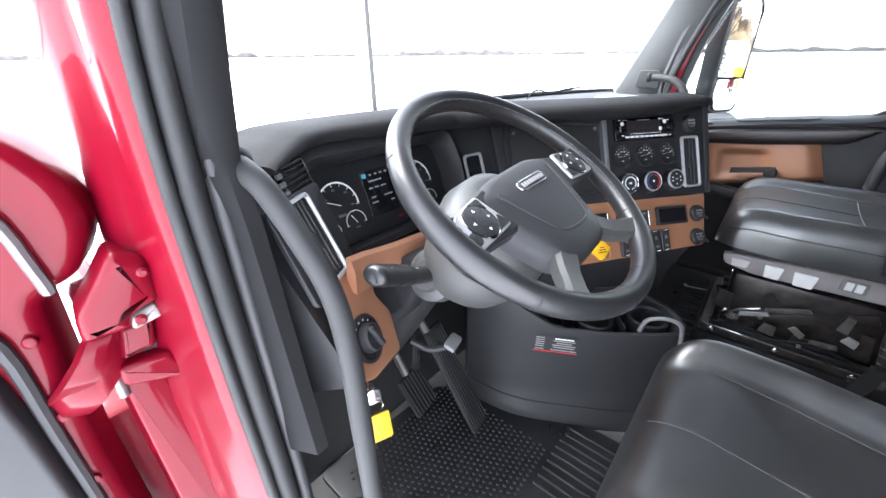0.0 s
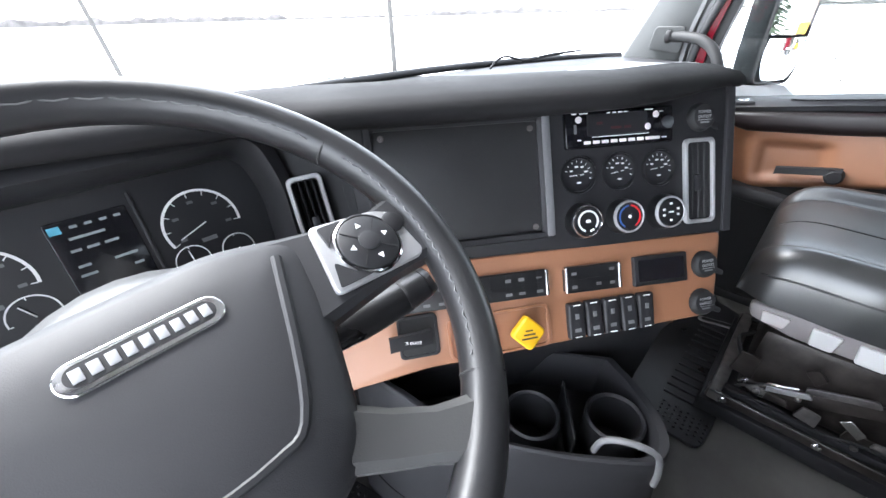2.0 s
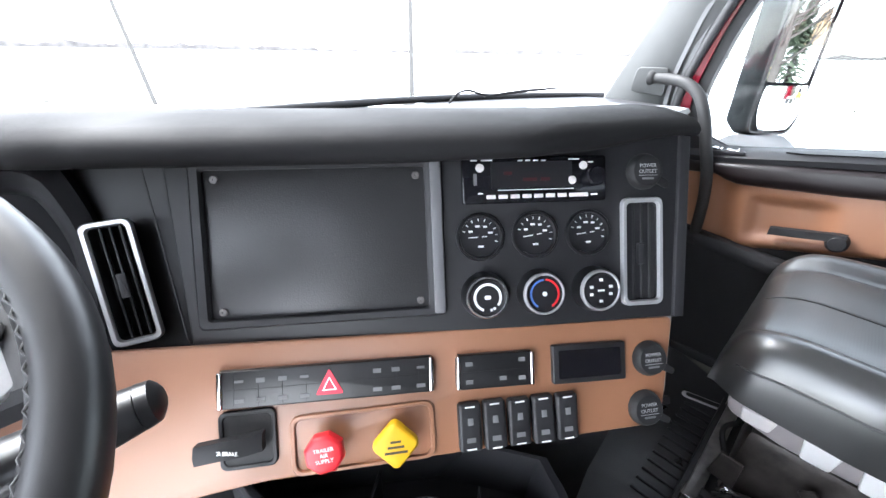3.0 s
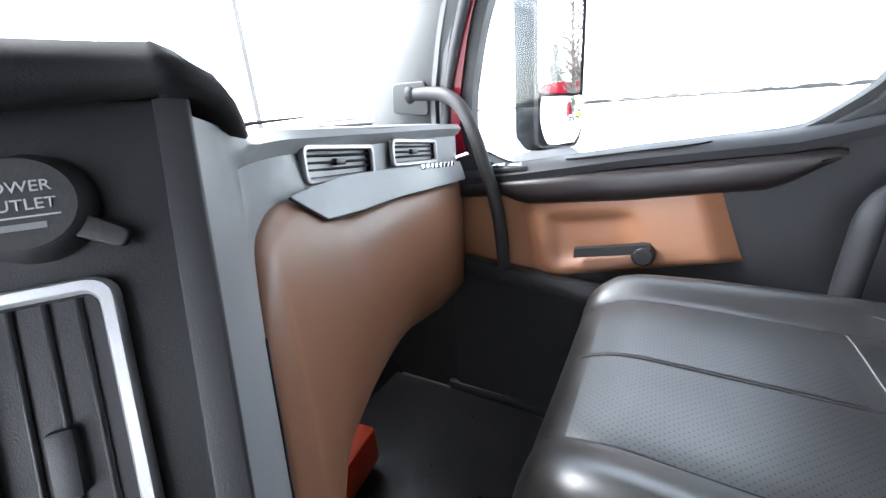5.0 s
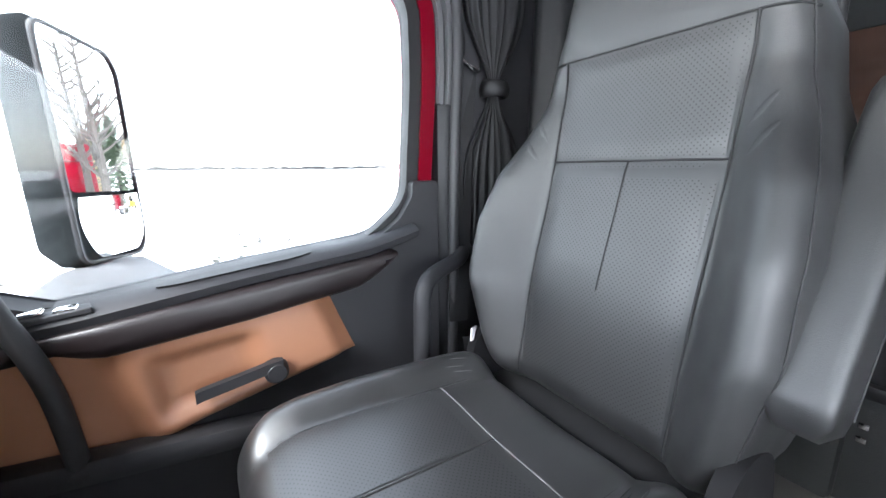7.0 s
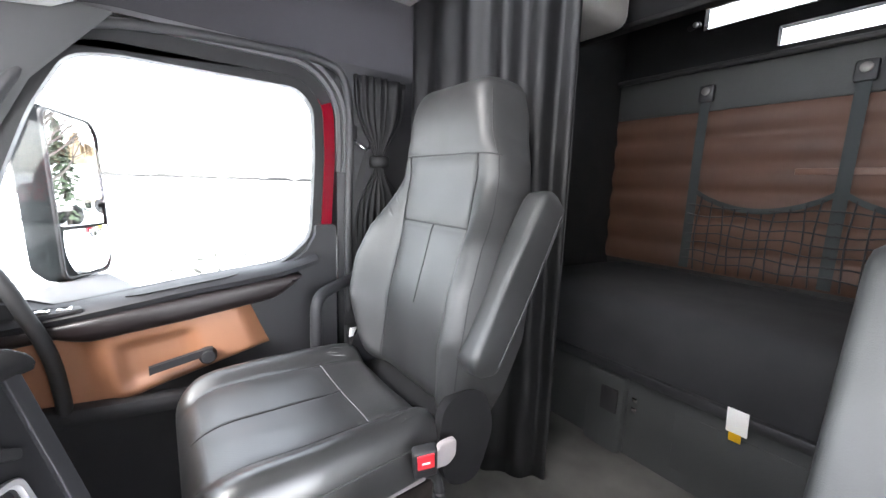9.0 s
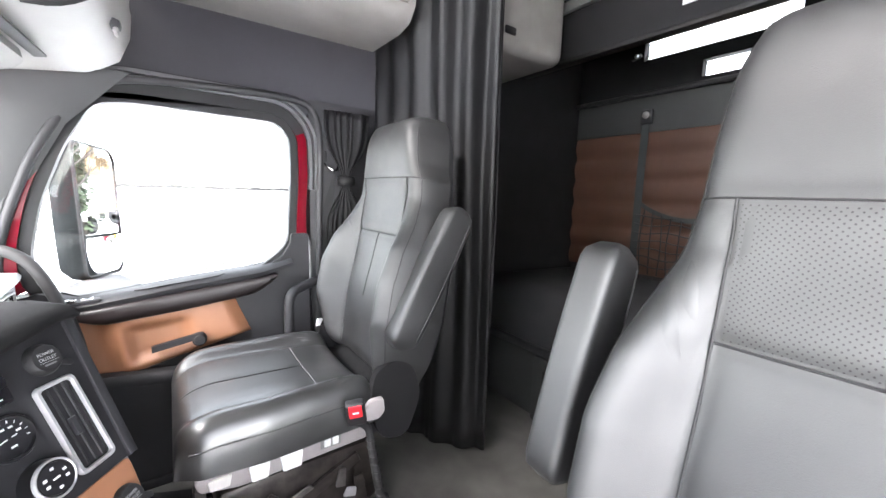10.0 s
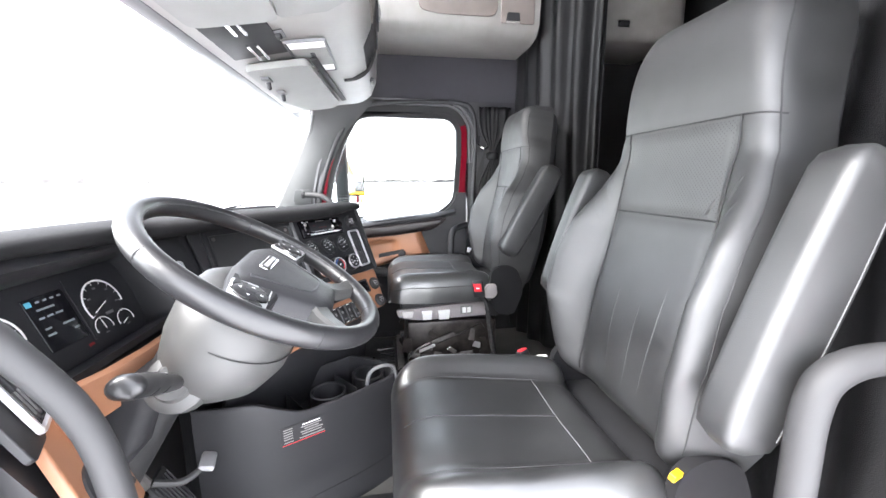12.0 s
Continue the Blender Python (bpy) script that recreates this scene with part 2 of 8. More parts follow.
def soften(pts, r, seg=4):
    """Rounds the corners of a polygon."""
    out = []
    n = len(pts)
    for i in range(n):
        p0, p, p1 = (Vector(pts[j % n][:2]) for j in (i - 1, i, i + 1))
        a, b = (p0 - p), (p1 - p)
        k = min(r, a.length * 0.45, b.length * 0.45)
        a, b = p + a.normalized() * k, p + b.normalized() * k
        for s in range(seg + 1):
            t = s / seg
            q = a * (1 - t) ** 2 + p * (2 * t * (1 - t)) + b * t * t
            out.append((q.x, q.y))
    return out


def prism(pts, depth, m=EYE4, bev=0.0, z0=0.0):
    """A polygon pushed out along z from z0, its front edge softened by bev."""
    bm = bmesh.new()
    c = Vector((sum(p[0] for p in pts) / len(pts), sum(p[1] for p in pts) / len(pts)))
    loops = [[(p, z0) for p in pts]]
    if bev:
        steps = []
        for t in (0.0, 0.3, 0.7, 1.0):
            a = t * math.pi / 2
            steps.append((bev * (1 - math.cos(a)), depth - bev + bev * math.sin(a)))
        for inset, h in steps:
            ring = []
            n = len(pts)
            for i, p in enumerate(pts):
                e0, e1 = Vector(p) - Vector(pts[i - 1]), Vector(pts[(i + 1) % n]) - Vector(p)
                nrm = Vector((0, 0))
                for e in (e0, e1):
                    if e.length > 1e-9:
                        e = e.normalized()
                        nrm += Vector((-e.y, e.x))
                if nrm.length > 1e-9:
                    nrm.normalize()
                ring.append(((p[0] + nrm.x * inset, p[1] + nrm.y * inset), z0 + h))
            loops.append(ring)
    else:
        loops.append([(p, z0 + depth) for p in pts])
    vs = [[bm.verts.new((p[0], p[1], z)) for p, z in loop] for loop in loops]
    n = len(pts)
    for a, b in zip(vs, vs[1:]):
        for i in range(n):
            bm.faces.new((a[i], a[(i + 1) % n], b[(i + 1) % n], b[i]))
    bm.faces.new(vs[-1])
    bm.faces.new(vs[0][::-1])
    bmesh.ops.transform(bm, matrix=m, verts=bm.verts)
    return bm


def frame_ring(outer, inner, depth, m=EYE4, bev=0.002, z0=0.0):
    """A frame between two outlines with equally many points."""
    bm = bmesh.new()
    n = len(outer)

    def lerp(t):
        return [(o[0] * (1 - t) + i[0] * t, o[1] * (1 - t) + i[1] * t) for o, i in zip(outer, inner)]

    loops = [(lerp(0), z0), (lerp(0), z0 + depth - bev), (lerp(0.2), z0 + depth), (lerp(0.8), z0 + depth), (lerp(1), z0 + depth - bev), (lerp(1), z0)]
    vs = [[bm.verts.new((x, y, z)) for x, y in pts] for pts, z in loops]
    vs.append(vs[0])
    for a, b in zip(vs, vs[1:]):
        for i in range(n):
            bm.faces.new((a[i], a[(i + 1) % n], b[(i + 1) % n], b[i]))
    bmesh.ops.transform(bm, matrix=m, verts=bm.verts)
    return bm


def glide(pts, per=6, closed=False):
    """A smooth line through points."""
    p = [Vector(q) for q in pts]
    n = len(p)
    out = []
    for i in range(n if closed else n - 1):
        if closed:
            a, b, c, d = p[i - 1], p[i], p[(i + 1) % n], p[(i + 2) % n]
        else:
            a, b, c, d = p[max(i - 1, 0)], p[i], p[i + 1], p[min(i + 2, n - 1)]
        for k in range(per):
            t = k / per
            out.append(0.5 * (2 * b + (c - a) * t + (2 * a - 5 * b + 4 * c - d) * t * t + (3 * b - a - 3 * c + d) * t ** 3))
    if not closed:
        out.append(p[-1])
    return out


def tube(pts, r, sides=10, per=6, closed=False, flat=1.0, m=EYE4, smooth=True, up=None):
    """A round bar along a smooth line; r may be a list of radii along the line. flat squashes its second axis."""
    line = glide(pts, per, closed) if smooth else [Vector(q) for q in pts]
    n = len(line)
    bm = bmesh.new()
    rings = []
    last = None
    for i, q in enumerate(line):
        if closed:
            d = line[(i + 1) % n] - line[i - 1]
        else:
            d = line[min(i + 1, n - 1)] - line[max(i - 1, 0)]
        d.normalize()
        if up is not None:
            s = d.cross(Vector(up))
        elif last is None:
            s = d.cross(Vector((0, 0, 1)) if abs(d.z) < 0.9 else Vector((1, 0, 0)))
        else:
            s = last - d * last.dot(d)
        s.normalize()
        last = s
        w = d.cross(s)
        rad = r if not isinstance(r, (list, tuple)) else float(np.interp(i / max(n - 1, 1), np.linspace(0, 1, len(r)), r))
        rings.append([bm.verts.new(q + s * (rad * math.cos(a)) + w * (rad * flat * math.sin(a))) for a in (2 * math.pi * k / sides for k in range(sides))])
    pairs = list(zip(rings, rings[1:])) + ([(rings[-1], rings[0])] if closed else [])
    for a, b in pairs:
        for k in range(sides):
            bm.faces.new((a[k], a[(k + 1) % sides], b[(k + 1) % sides], b[k]))
    if not closed:
        bm.faces.new(rings[0][::-1])
        bm.faces.new(rings[-1])
    bmesh.ops.transform(bm, matrix=m, verts=bm.verts)
    return bm


def lathe(profile, sides=28, m=EYE4):
    """A profile of (radius, height) turned round z."""
    bm = bmesh.new()
    rings = []
    for r, z in profile:
        if r < 1e-6:
            rings.append([bm.verts.new((0, 0, z))])
        else:
            rings.append([bm.verts.new((r * math.cos(a), r * math.sin(a), z)) for a in (2 * math.pi * k / sides for k in range(sides))])
    for a, b in zip(rings, rings[1:]):
        for k in range(sides):
            k2 = (k + 1) % sides
            if len(a) == 1 and len(b) > 1:
                bm.faces.new((a[0], b[k], b[k2]))
            elif len(b) == 1 and len(a) > 1:
                bm.faces.new((a[k], a[k2], b[0]))
            elif len(a) > 1:
                bm.faces.new((a[k], a[k2], b[k2], b[k]))
    bmesh.ops.transform(bm, matrix=m, verts=bm.verts)
    return bm


def sheet(rows, thick=0.0, m=EYE4, uv=False):
    """A surface through rows of points, given thickness away from its normals."""
    bm = bmesh.new()
    vs = [[bm.verts.new(p) for p in row] for row in rows]
    for a, b in zip(vs, vs[1:]):
        for i in range(len(a) - 1):
            bm.faces.new((a[i], a[i + 1], b[i + 1], b[i]))
    if thick:
        bm.normal_update()
        bmesh.ops.solidify(bm, geom=bm.faces[:], thickness=thick)
    bmesh.ops.transform(bm, matrix=m, verts=bm.verts)
    return bm


def loft(sections, caps=True, closed=True):
    """Skin over closed sections with equally many points."""
    bm = bmesh.new()
    vs = [[bm.verts.new(p) for p in s] for s in sections]
    n = len(vs[0])
    for a, b in zip(vs, vs[1:]):
        for i in range(n if closed else n - 1):
            bm.faces.new((a[i], a[(i + 1) % n], b[(i + 1) % n], b[i]))
    if caps:
        bm.faces.new(vs[0][::-1])
        bm.faces.new(vs[-1])
    return bm


def arc(r, a0, a1, n=16, cx=0.0, cy=0.0):
    return [(cx + r * math.cos(radians(a0 + (a1 - a0) * k / n)), cy + r * math.sin(radians(a0 + (a1 - a0) * k / n))) for k in range(n + 1)]


def band(r0, r1, a0, a1, m, depth=0.0006, n=24):
    """A flat printed arc."""
    return prism(arc(r1, a0, a1, n) + arc(r0, a1, a0, n), depth, m)


def letters(text, size, material, m, parent, name="lettering", depth=0.0006):
    cu = bpy.data.curves.new(name, "FONT")
    cu.body, cu.size, cu.extrude, cu.align_x, cu.align_y = text, size, depth, "CENTER", "CENTER"
    tmp = new("tmp_text", cu)
    dg = bpy.context.evaluated_depsgraph_get()
    me = bpy.data.meshes.new_from_object(tmp.evaluated_get(dg))
    bpy.data.objects.remove(tmp)
    bm = bmesh.new()
    bm.from_mesh(me)
    bpy.data.meshes.remove(me)
    bmesh.ops.transform(bm, matrix=m, verts=bm.verts)
    return part(name, bm, material, parent, smooth=False)


# ---- the setting: ground, snow field, cab shell ----
GZ = -1.25


def snow_field():
    bm = bmesh.new()
    rings = [0.0, 4, 8, 12, 16, 22, 30, 45, 70, 120, 250, 600, 1500, 4000]
    sides = 48
    vs = []
    for r in rings:
        if r == 0:
            vs.append([bm.verts.new((1.1, -2, GZ))])
            continue
        row = []
        for k in range(sides):
            a = 2 * math.pi * k / sides
            x, y = 1.1 + r * math.cos(a), -2 + r * math.sin(a)
            h = 0.12 * noise.noise(Vector((x * 0.12, y * 0.12, 0.3))) if 6 < r < 200 else 0.0
            row.append(bm.verts.new((x, y, GZ + h)))
        vs.append(row)
    for k in range(sides):
        bm.faces.new((vs[0][0], vs[1][k], vs[1][(k + 1) % sides]))
    for a, b in zip(vs[1:], vs[2:]):
        for k in range(sides):
            bm.faces.new((a[k], a[(k + 1) % sides], b[(k + 1) % sides], b[k]))
    return bm


single("ground", snow_field(), SNOW, "flat white snow-covered field", "ground", kind="structure")

# the cab floor
single("floor", rbox(2.1, 3.35, 0.06, 0.0, at(1.13, -0.68, -0.045)), FLOOR, "worn grey vinyl cab floor", "floor", kind="structure")

# shell: outer skin painted red, inner skin dark
XL, XR, YB, ZT = 0.10, 2.20, -2.30, 2.25


def yz(x, s=1):
    """A frame whose x is world y, whose y is world z, pushed out along s * x."""
    return Matrix(((0, 0, s, x), (1, 0, 0, 0), (0, 1, 0, 0), (0, 0, 0, 1)))


# rear body sides of the sleeper, both sides
for name, x0, s in (("wall_right", XR, 1), ("wall_left", XL, -1)):
    w = tagged(part(name, prism([(-0.80, -0.05), (-0.80, ZT), (YB, ZT), (YB, -0.05)], 0.02, yz(x0, s)), SLEEPERWALL), "dark felt sleeper side wall", "wall", kind="structure")
    part("outer_skin", prism([(-0.62, -0.45), (-0.62, ZT + 0.03), (YB - 0.02, ZT + 0.03), (YB - 0.02, -0.45)], 0.02, yz(x0 + 0.045 * s, s)), RED, w, "glossy red painted sleeper skin")
    part("header", prism([(-0.82, 1.36), (0.46, 1.30), (0.46, ZT), (-0.82, ZT)][::-1], 0.03, yz(2.135 if s > 0 else 0.125, s)), PANEL, w, "dark felt panel above the door")
    part("outer_header", prism([(-0.62, 1.40), (0.46, 1.36), (0.30, 1.7), (-0.2, ZT), (-0.62, ZT)][::-1], 0.02, yz(x0 + 0.05 * s, s)), RED, w, "red roof side skin")

single("ceiling", rbox(2.14, 2.95, 0.04, 0.01, at(1.15, -0.95, ZT + 0.02)), LIGHT, "light grey padded roof lining", "ceiling", kind="structure")

# firewall and footwell lining under the dash
fw = single("firewall", rbox(1.92, 0.03, 1.22, 0.004, at(1.22, 0.985, 0.16)), RUBBER, "black firewall behind the pedals", "wall", kind="structure")
part("toe_board", rbox(2.06, 0.03, 0.5, 0.004, at(1.13, 0.83, 0.15) @ pose(0, 0, 0, -42)), RUBBER, fw)
part("kick_panel", prism([(0.30, -0.02), (0.30, 0.64), (0.98, 0.72), (0.98, -0.02)][::-1], 0.03, yz(2.12, 1)), RUBBER, fw)
part("kick_panel", prism([(0.53, -0.02), (0.53, 0.62), (0.60, 0.80), (0.98, 0.80), (0.98, -0.02)][::-1], 0.03, yz(0.175, -1)), RUBBER, fw)

# sleeper back wall with two windows above the tan panel
bw = thing("wall_back", (1.1, YB, 0), "ribbed tan sleeper back wall with grey upper band", "wall", kind="structure")
part("lower_wall", rbox(2.14, 0.03, 0.75, 0.0, at(1.15, YB - 0.012, 0.28)), RUBBER, bw)
rows = []
for i in range(57):
    z = 0.60 + i * 0.0155
    ph = (z - 0.60) / 0.145 % 1.0
    d = 0.018 * (math.sin(math.pi * min(ph / 0.8, 1.0)) ** 0.7 if ph < 0.8 else 0.0)
    rows.append([(0.12, YB + 0.02 + d, z), (0.6, YB + 0.02 + d, z), (1.2, YB + 0.02 + d, z), (1.9, YB + 0.02 + d, z), (2.2, YB + 0.02 + d, z)])
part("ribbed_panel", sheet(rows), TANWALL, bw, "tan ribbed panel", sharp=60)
part("upper_band", rbox(2.14, 0.04, 0.20, 0.006, at(1.15, YB + 0.015, 1.535)), SLATE, bw, "slate grey band")
part("rail", tube([(0.1, YB + 0.06, 1.645), (2.2, YB + 0.06, 1.645)], 0.014, smooth=False), BLACK, bw, "black grab rail")
for x0, x1, z0, z1 in ((0.08, 2.22, 1.63, 1.69), (1.475, 2.22, 1.69, 1.775), (0.08, 1.05, 1.69, 1.775), (0.08, 2.22, 1.775, 1.84), (1.79, 2.22, 1.84, 1.955), (0.08, 1.10, 1.84, 1.955), (0.08, 2.22, 1.955, 2.26)):
    part("upper_panel", rbox(x1 - x0, 0.05, z1 - z0, 0.0, at((x0 + x1) / 2, YB + 0.0, (z0 + z1) / 2)), SLEEPERWALL, bw, "black upper sleeper wall")
for x0, x1, z0, z1 in ((1.05, 1.475, 1.69, 1.775), (1.10, 1.79, 1.84, 1.955)):
    part("window_pane", rbox(x1 - x0, 0.004, z1 - z0, 0.0, at((x0 + x1) / 2, YB - 0.01, (z0 + z1) / 2)), GLASS, bw).visible_shadow = False
for z in (1.847, 1.857, 1.867):
    part("blind_slat", rbox(0.69, 0.006, 0.004, 0.0, at(1.445, YB + 0.012, z)), BLACK, bw)
for x, z in ((1.075, 1.95), (1.83, 1.87)):
    lt = part("latch", rbox(0.060, 0.030, 0.022, 0.006, at(x, YB + 0.038, z) @ pose(0, 0, 0, 0, 12)), BLACK, bw, "black window latch")
    part("knob", lathe([(0.012, 0), (0.012, 0.012), (0.009, 0.016), (0, 0.016)], 14, Matrix(((1, 0, 0, x - 0.012), (0, 0, 1, YB + 0.051), (0, 1, 0, z), (0, 0, 0, 1)))), SILVER, lt)

# ---- windscreen, pillars and header ----
ws = thing("windscreen", (1.13, 0.9, 0.85), "large clear curved windscreen", "windscreen", kind="structure")


def screen_point(a, h):
    """a runs -1 to 1 across, h 0 to 1 up the screen."""
    bow = 0.30 * (abs(a) ** 2.4)
    y = 0.99 - bow - h * 0.34 + 0.10 * bow * h
    return Vector((1.18 + a * 0.985, y, 0.80 + h * 0.50))


part("pane", sheet([[screen_point(-1 + i / 12, -0.04 + 1.04 * j / 6) for i in range(25)] for j in range(7)]), GLASS, ws).visible_shadow = False
part("lower_seal", tube([screen_point(-1 + i / 10, 0.0) + Vector((0, 0.0, 0.0)) for i in range(21)], 0.011, per=2), SEALGREY, ws, "pale grey lower edge of the screen")


# right pillar
pr = thing("pillar_right", (2.15, 0.55, 0.70), "light grey windscreen pillar trim", "pillar", kind="structure")


def psec(z, gx, gy, rx, ry):
    """Trim from the screen edge (gx, gy) to the door edge (rx, ry)."""
    g, r = Vector((gx, gy, z)), Vector((rx, ry, z))
    out = Vector((0.10, 0.06, 0)) if gx > 1 else Vector((-0.10, 0.06, 0))
    into = (Vector((-1, -0.25, 0)) if gx > 1 else Vector((1, -0.25, 0))) * 0.012
    pts = [g + out * 0.25, g, g.lerp(r, 0.2) + into, g.lerp(r, 0.5) + into * 1.5, g.lerp(r, 0.8) + into, r, r + out * 0.5]
    return pts


part("trim", loft([psec(0.66, 2.09, 0.72, 2.135, 0.45), psec(0.80, 2.105, 0.655, 2.135, 0.47), psec(1.03, 2.122, 0.55, 2.13, 0.36), psec(1.22, 2.138, 0.464, 2.115, 0.26), psec(1.29, 2.10, 0.44, 2.09, 0.19), psec(1.38, 2.06, 0.42, 2.06, 0.10)]), PILLAR, pr)
part("handle_plate", prism(soften([(-0.055, -0.035), (0.045, -0.045), (0.045, 0.035), (-0.045, 0.035)], 0.014), 0.008, axes((2.098, 0.515, 0.862), (0.12, -0.95, 0.0), (-0.05, -0.30, 0.95)), 0.003), PILLAR, pr, "grey oval grab handle plate")

# ---- passenger door ----
pd = thing("passenger_door", (2.15, 0.0, 0.0), "closed passenger door with tan inlay and charcoal trim", "door")
WIN = soften([(0.368, 0.752), (0.335, 0.702), (0.25, 0.685), (-0.05, 0.722), (-0.25, 0.745), (-0.355, 0.83), (-0.374, 1.10), (-0.372, 1.25), (-0.325, 1.302), (0.12, 1.308), (0.20, 1.292), (0.272, 1.165), (0.338, 0.99), (0.370, 0.84)], 0.045)


def grow(pts, d, cy=0.0, cz=1.0):
    """An outline pushed outwards by d."""
    out = []
    n = len(pts)
    for i, p in enumerate(pts):
        e = Vector(pts[(i + 1) % n]) - Vector(pts[i - 1])
        e.normalize()
        k = Vector((e.y, -e.x))
        if k.dot(Vector(p) - Vector((cy, cz))) < 0:
            k = -k
        out.append((p[0] + k.x * d, p[1] + k.y * d))
    return out


part("window_seal", frame_ring(grow(WIN, 0.030), WIN, 0.05, yz(2.135, 1), 0.012), RUBBER, pd, "black rubber window seal")
part("window_pane", prism(grow(WIN, 0.008), 0.004, yz(2.165, 1)), GLASS, pd, "clear side glass").visible_shadow = False
# door skin round the window: red painted frame and lower outer panel
def upper_only(bm, z):
    """Keeps what lies above z."""
    bmesh.ops.delete(bm, geom=[v for v in bm.verts if v.co.z < z], context="VERTS")
    return bm


def keep(bm, test):
    """Keeps the vertices that pass the test."""
    bmesh.ops.delete(bm, geom=[v for v in bm.verts if not test(v.co)], context="VERTS")
    return bm


part("outer_frame", upper_only(frame_ring(grow(WIN, 0.10), grow(WIN, 0.012), 0.03, yz(2.178, 1), 0.006), 0.80), RED, pd, "red painted window frame")
part("seal_band", keep(frame_ring(grow(WIN, 0.108), grow(WIN, 0.028), 0.045, yz(2.131, 1), 0.006), lambda c: c.z > (0.870 if c.y < 0 else 0.74)), RUBBER, pd, "black seal round the window")
part("inner_frame", keep(frame_ring(grow(WIN, 0.062), grow(WIN, 0.028), 0.045, yz(2.126, 1), 0.006), lambda c: 0.85 < c.z < 1.29 and c.y < 0 or c.y > 0.24 and c.z > 0.71), RED, pd, "strip of red painted door frame")
part("outer_panel", prism(soften([(0.47, 0.60), (-0.50, 0.66), (-0.50, -0.5), (0.47, -0.5)][::-1], 0.03), 0.03, yz(2.21, 1), 0.01), RED, pd, "glossy red outer door skin")
# inner trim: sill shelf, charcoal card, armrest, tan inlay
trim = prism(soften([(0.44, 0.70), (0.36, 0.722), (0.25, 0.676), (-0.05, 0.712), (-0.25, 0.736), (-0.33, 0.79), (-0.362, 0.84), (-0.362, 0.875), (-0.43, 0.875), (-0.43, -0.0), (0.44, -0.0)][::-1], 0.012), 0.06, yz(2.112, 1), 0.004)
part("door_card", trim, DARK, pd, "charcoal moulded door card")
shelf = sheet([[Vector((2.135 + dx, y, np.interp(y, (-0.36, -0.25, 0.0, 0.25, 0.42), (0.772, 0.742, 0.716, 0.682, 0.668)) + dz)) for y in np.linspace(-0.36, 0.42, 14)] for dx, dz in ((0.05, 0.006), (0.0, 0.004), (-0.040, 0.0), (-0.050, -0.008), (-0.047, -0.016), (-0.01, -0.022))], -0.006)
part("sill", shelf, DARK, pd, "charcoal sill under the window")
arm = []
for y in np.linspace(-0.30, 0.42, 25):
    t = (0.25 - y) / 0.55
    zt = 0.662 + 0.062 * t
    h = float(np.interp(t, (-0.32, 0.0, 0.03, 0.45, 0.86, 1.0), (0.030, 0.034, 0.056, 0.062, 0.058, 0.012)))
    dpt = float(np.interp(t, (-0.32, 0.0, 0.03, 1.0), (0.040, 0.044, 0.052, 0.050)))
    arm.append([Vector((2.115, y, zt)), Vector((2.115 - dpt * 0.86, y, zt + 0.001)), Vector((2.115 - dpt * 0.97, y, zt - 0.003)), Vector((2.115 - dpt, y, zt - 0.012)), Vector((2.115 - dpt, y, zt - h * 0.55)), Vector((2.115 - dpt * 0.92, y, zt - h * 0.88)), Vector((2.115 - dpt * 0.7, y, zt - h)), Vector((2.115, y, zt - h))])
part("armrest", loft(arm), GLOSSRAIL, pd, "black padded armrest rail", sharp=50)
part("cup_recess", prism(soften([(0.14, 0.0), (0.10, -0.018), (-0.10, -0.018), (-0.14, 0.0), (-0.10, 0.016), (0.10, 0.016)], 0.02), 0.012, axes((2.112, 0.005, 0.712), (0, -1, 0.115), (1, 0, 0)), 0.004), RUBBER, pd, "dark pull recess")
def ease(t):
    t = max(0.0, min(1.0, t))
    return t * t * (3 - 2 * t)


# tan inlay: flat front field, slanting facet, raised face with a scooped pocket for the handle
rows = []
for j in range(19):
    b = j / 18
    row = []
    for i in range(45):
        a = i / 44
        y = 0.40 - a * (0.605 - 0.055 * b)
        zb = float(np.interp(y, (-0.205, 0.10, 0.14, 0.40), (0.510, 0.440, 0.428, 0.405)))
        z = zb + (0.632 + 0.022 * a - zb) * b
        rise = ease((a - 0.27 - 0.05 * (1 - b)) / 0.10) * min(1, 14 * (1 - a)) * ease(b / 0.10 + 0.1)
        dip = ease((a - 0.40) / 0.05) * ease((0.74 - a) / 0.09) * ease((b - 0.14) / 0.14) * ease((0.80 - b) / 0.14)
        row.append(Vector((2.109 - 0.030 * rise + 0.020 * dip, y, z)))
    rows.append(row)
part("tan_inlay", sheet(rows, 0.004), TAN, pd, "tan soft door inlay with a scooped pocket", sharp=60)
part("handle", loft([[Vector((2.056 + k * 0.018, y, z + dz)) for k, dz in ((0, -0.010), (0, 0.010), (0.6, 0.012), (1, 0.008), (1, -0.008), (0.6, -0.012))] for y, z in ((0.102, 0.509), (0.09, 0.512), (0.03, 0.522), (-0.02, 0.531), (-0.045, 0.533))]), BLACK, pd, "black pull handle")
part("handle_pivot", lathe([(0, 0.046), (0.017, 0.046), (0.022, 0.040), (0.025, 0)], 20, axes((2.10, -0.033, 0.518), (0, -1, 0), (0, 0, 1))), BLACK, pd)
part("lower_card", rbox(0.05, 0.66, 0.05, 0.015, at(2.085, 0.06, 0.405) @ pose(0, 0, 0, 6)), DARK, pd)
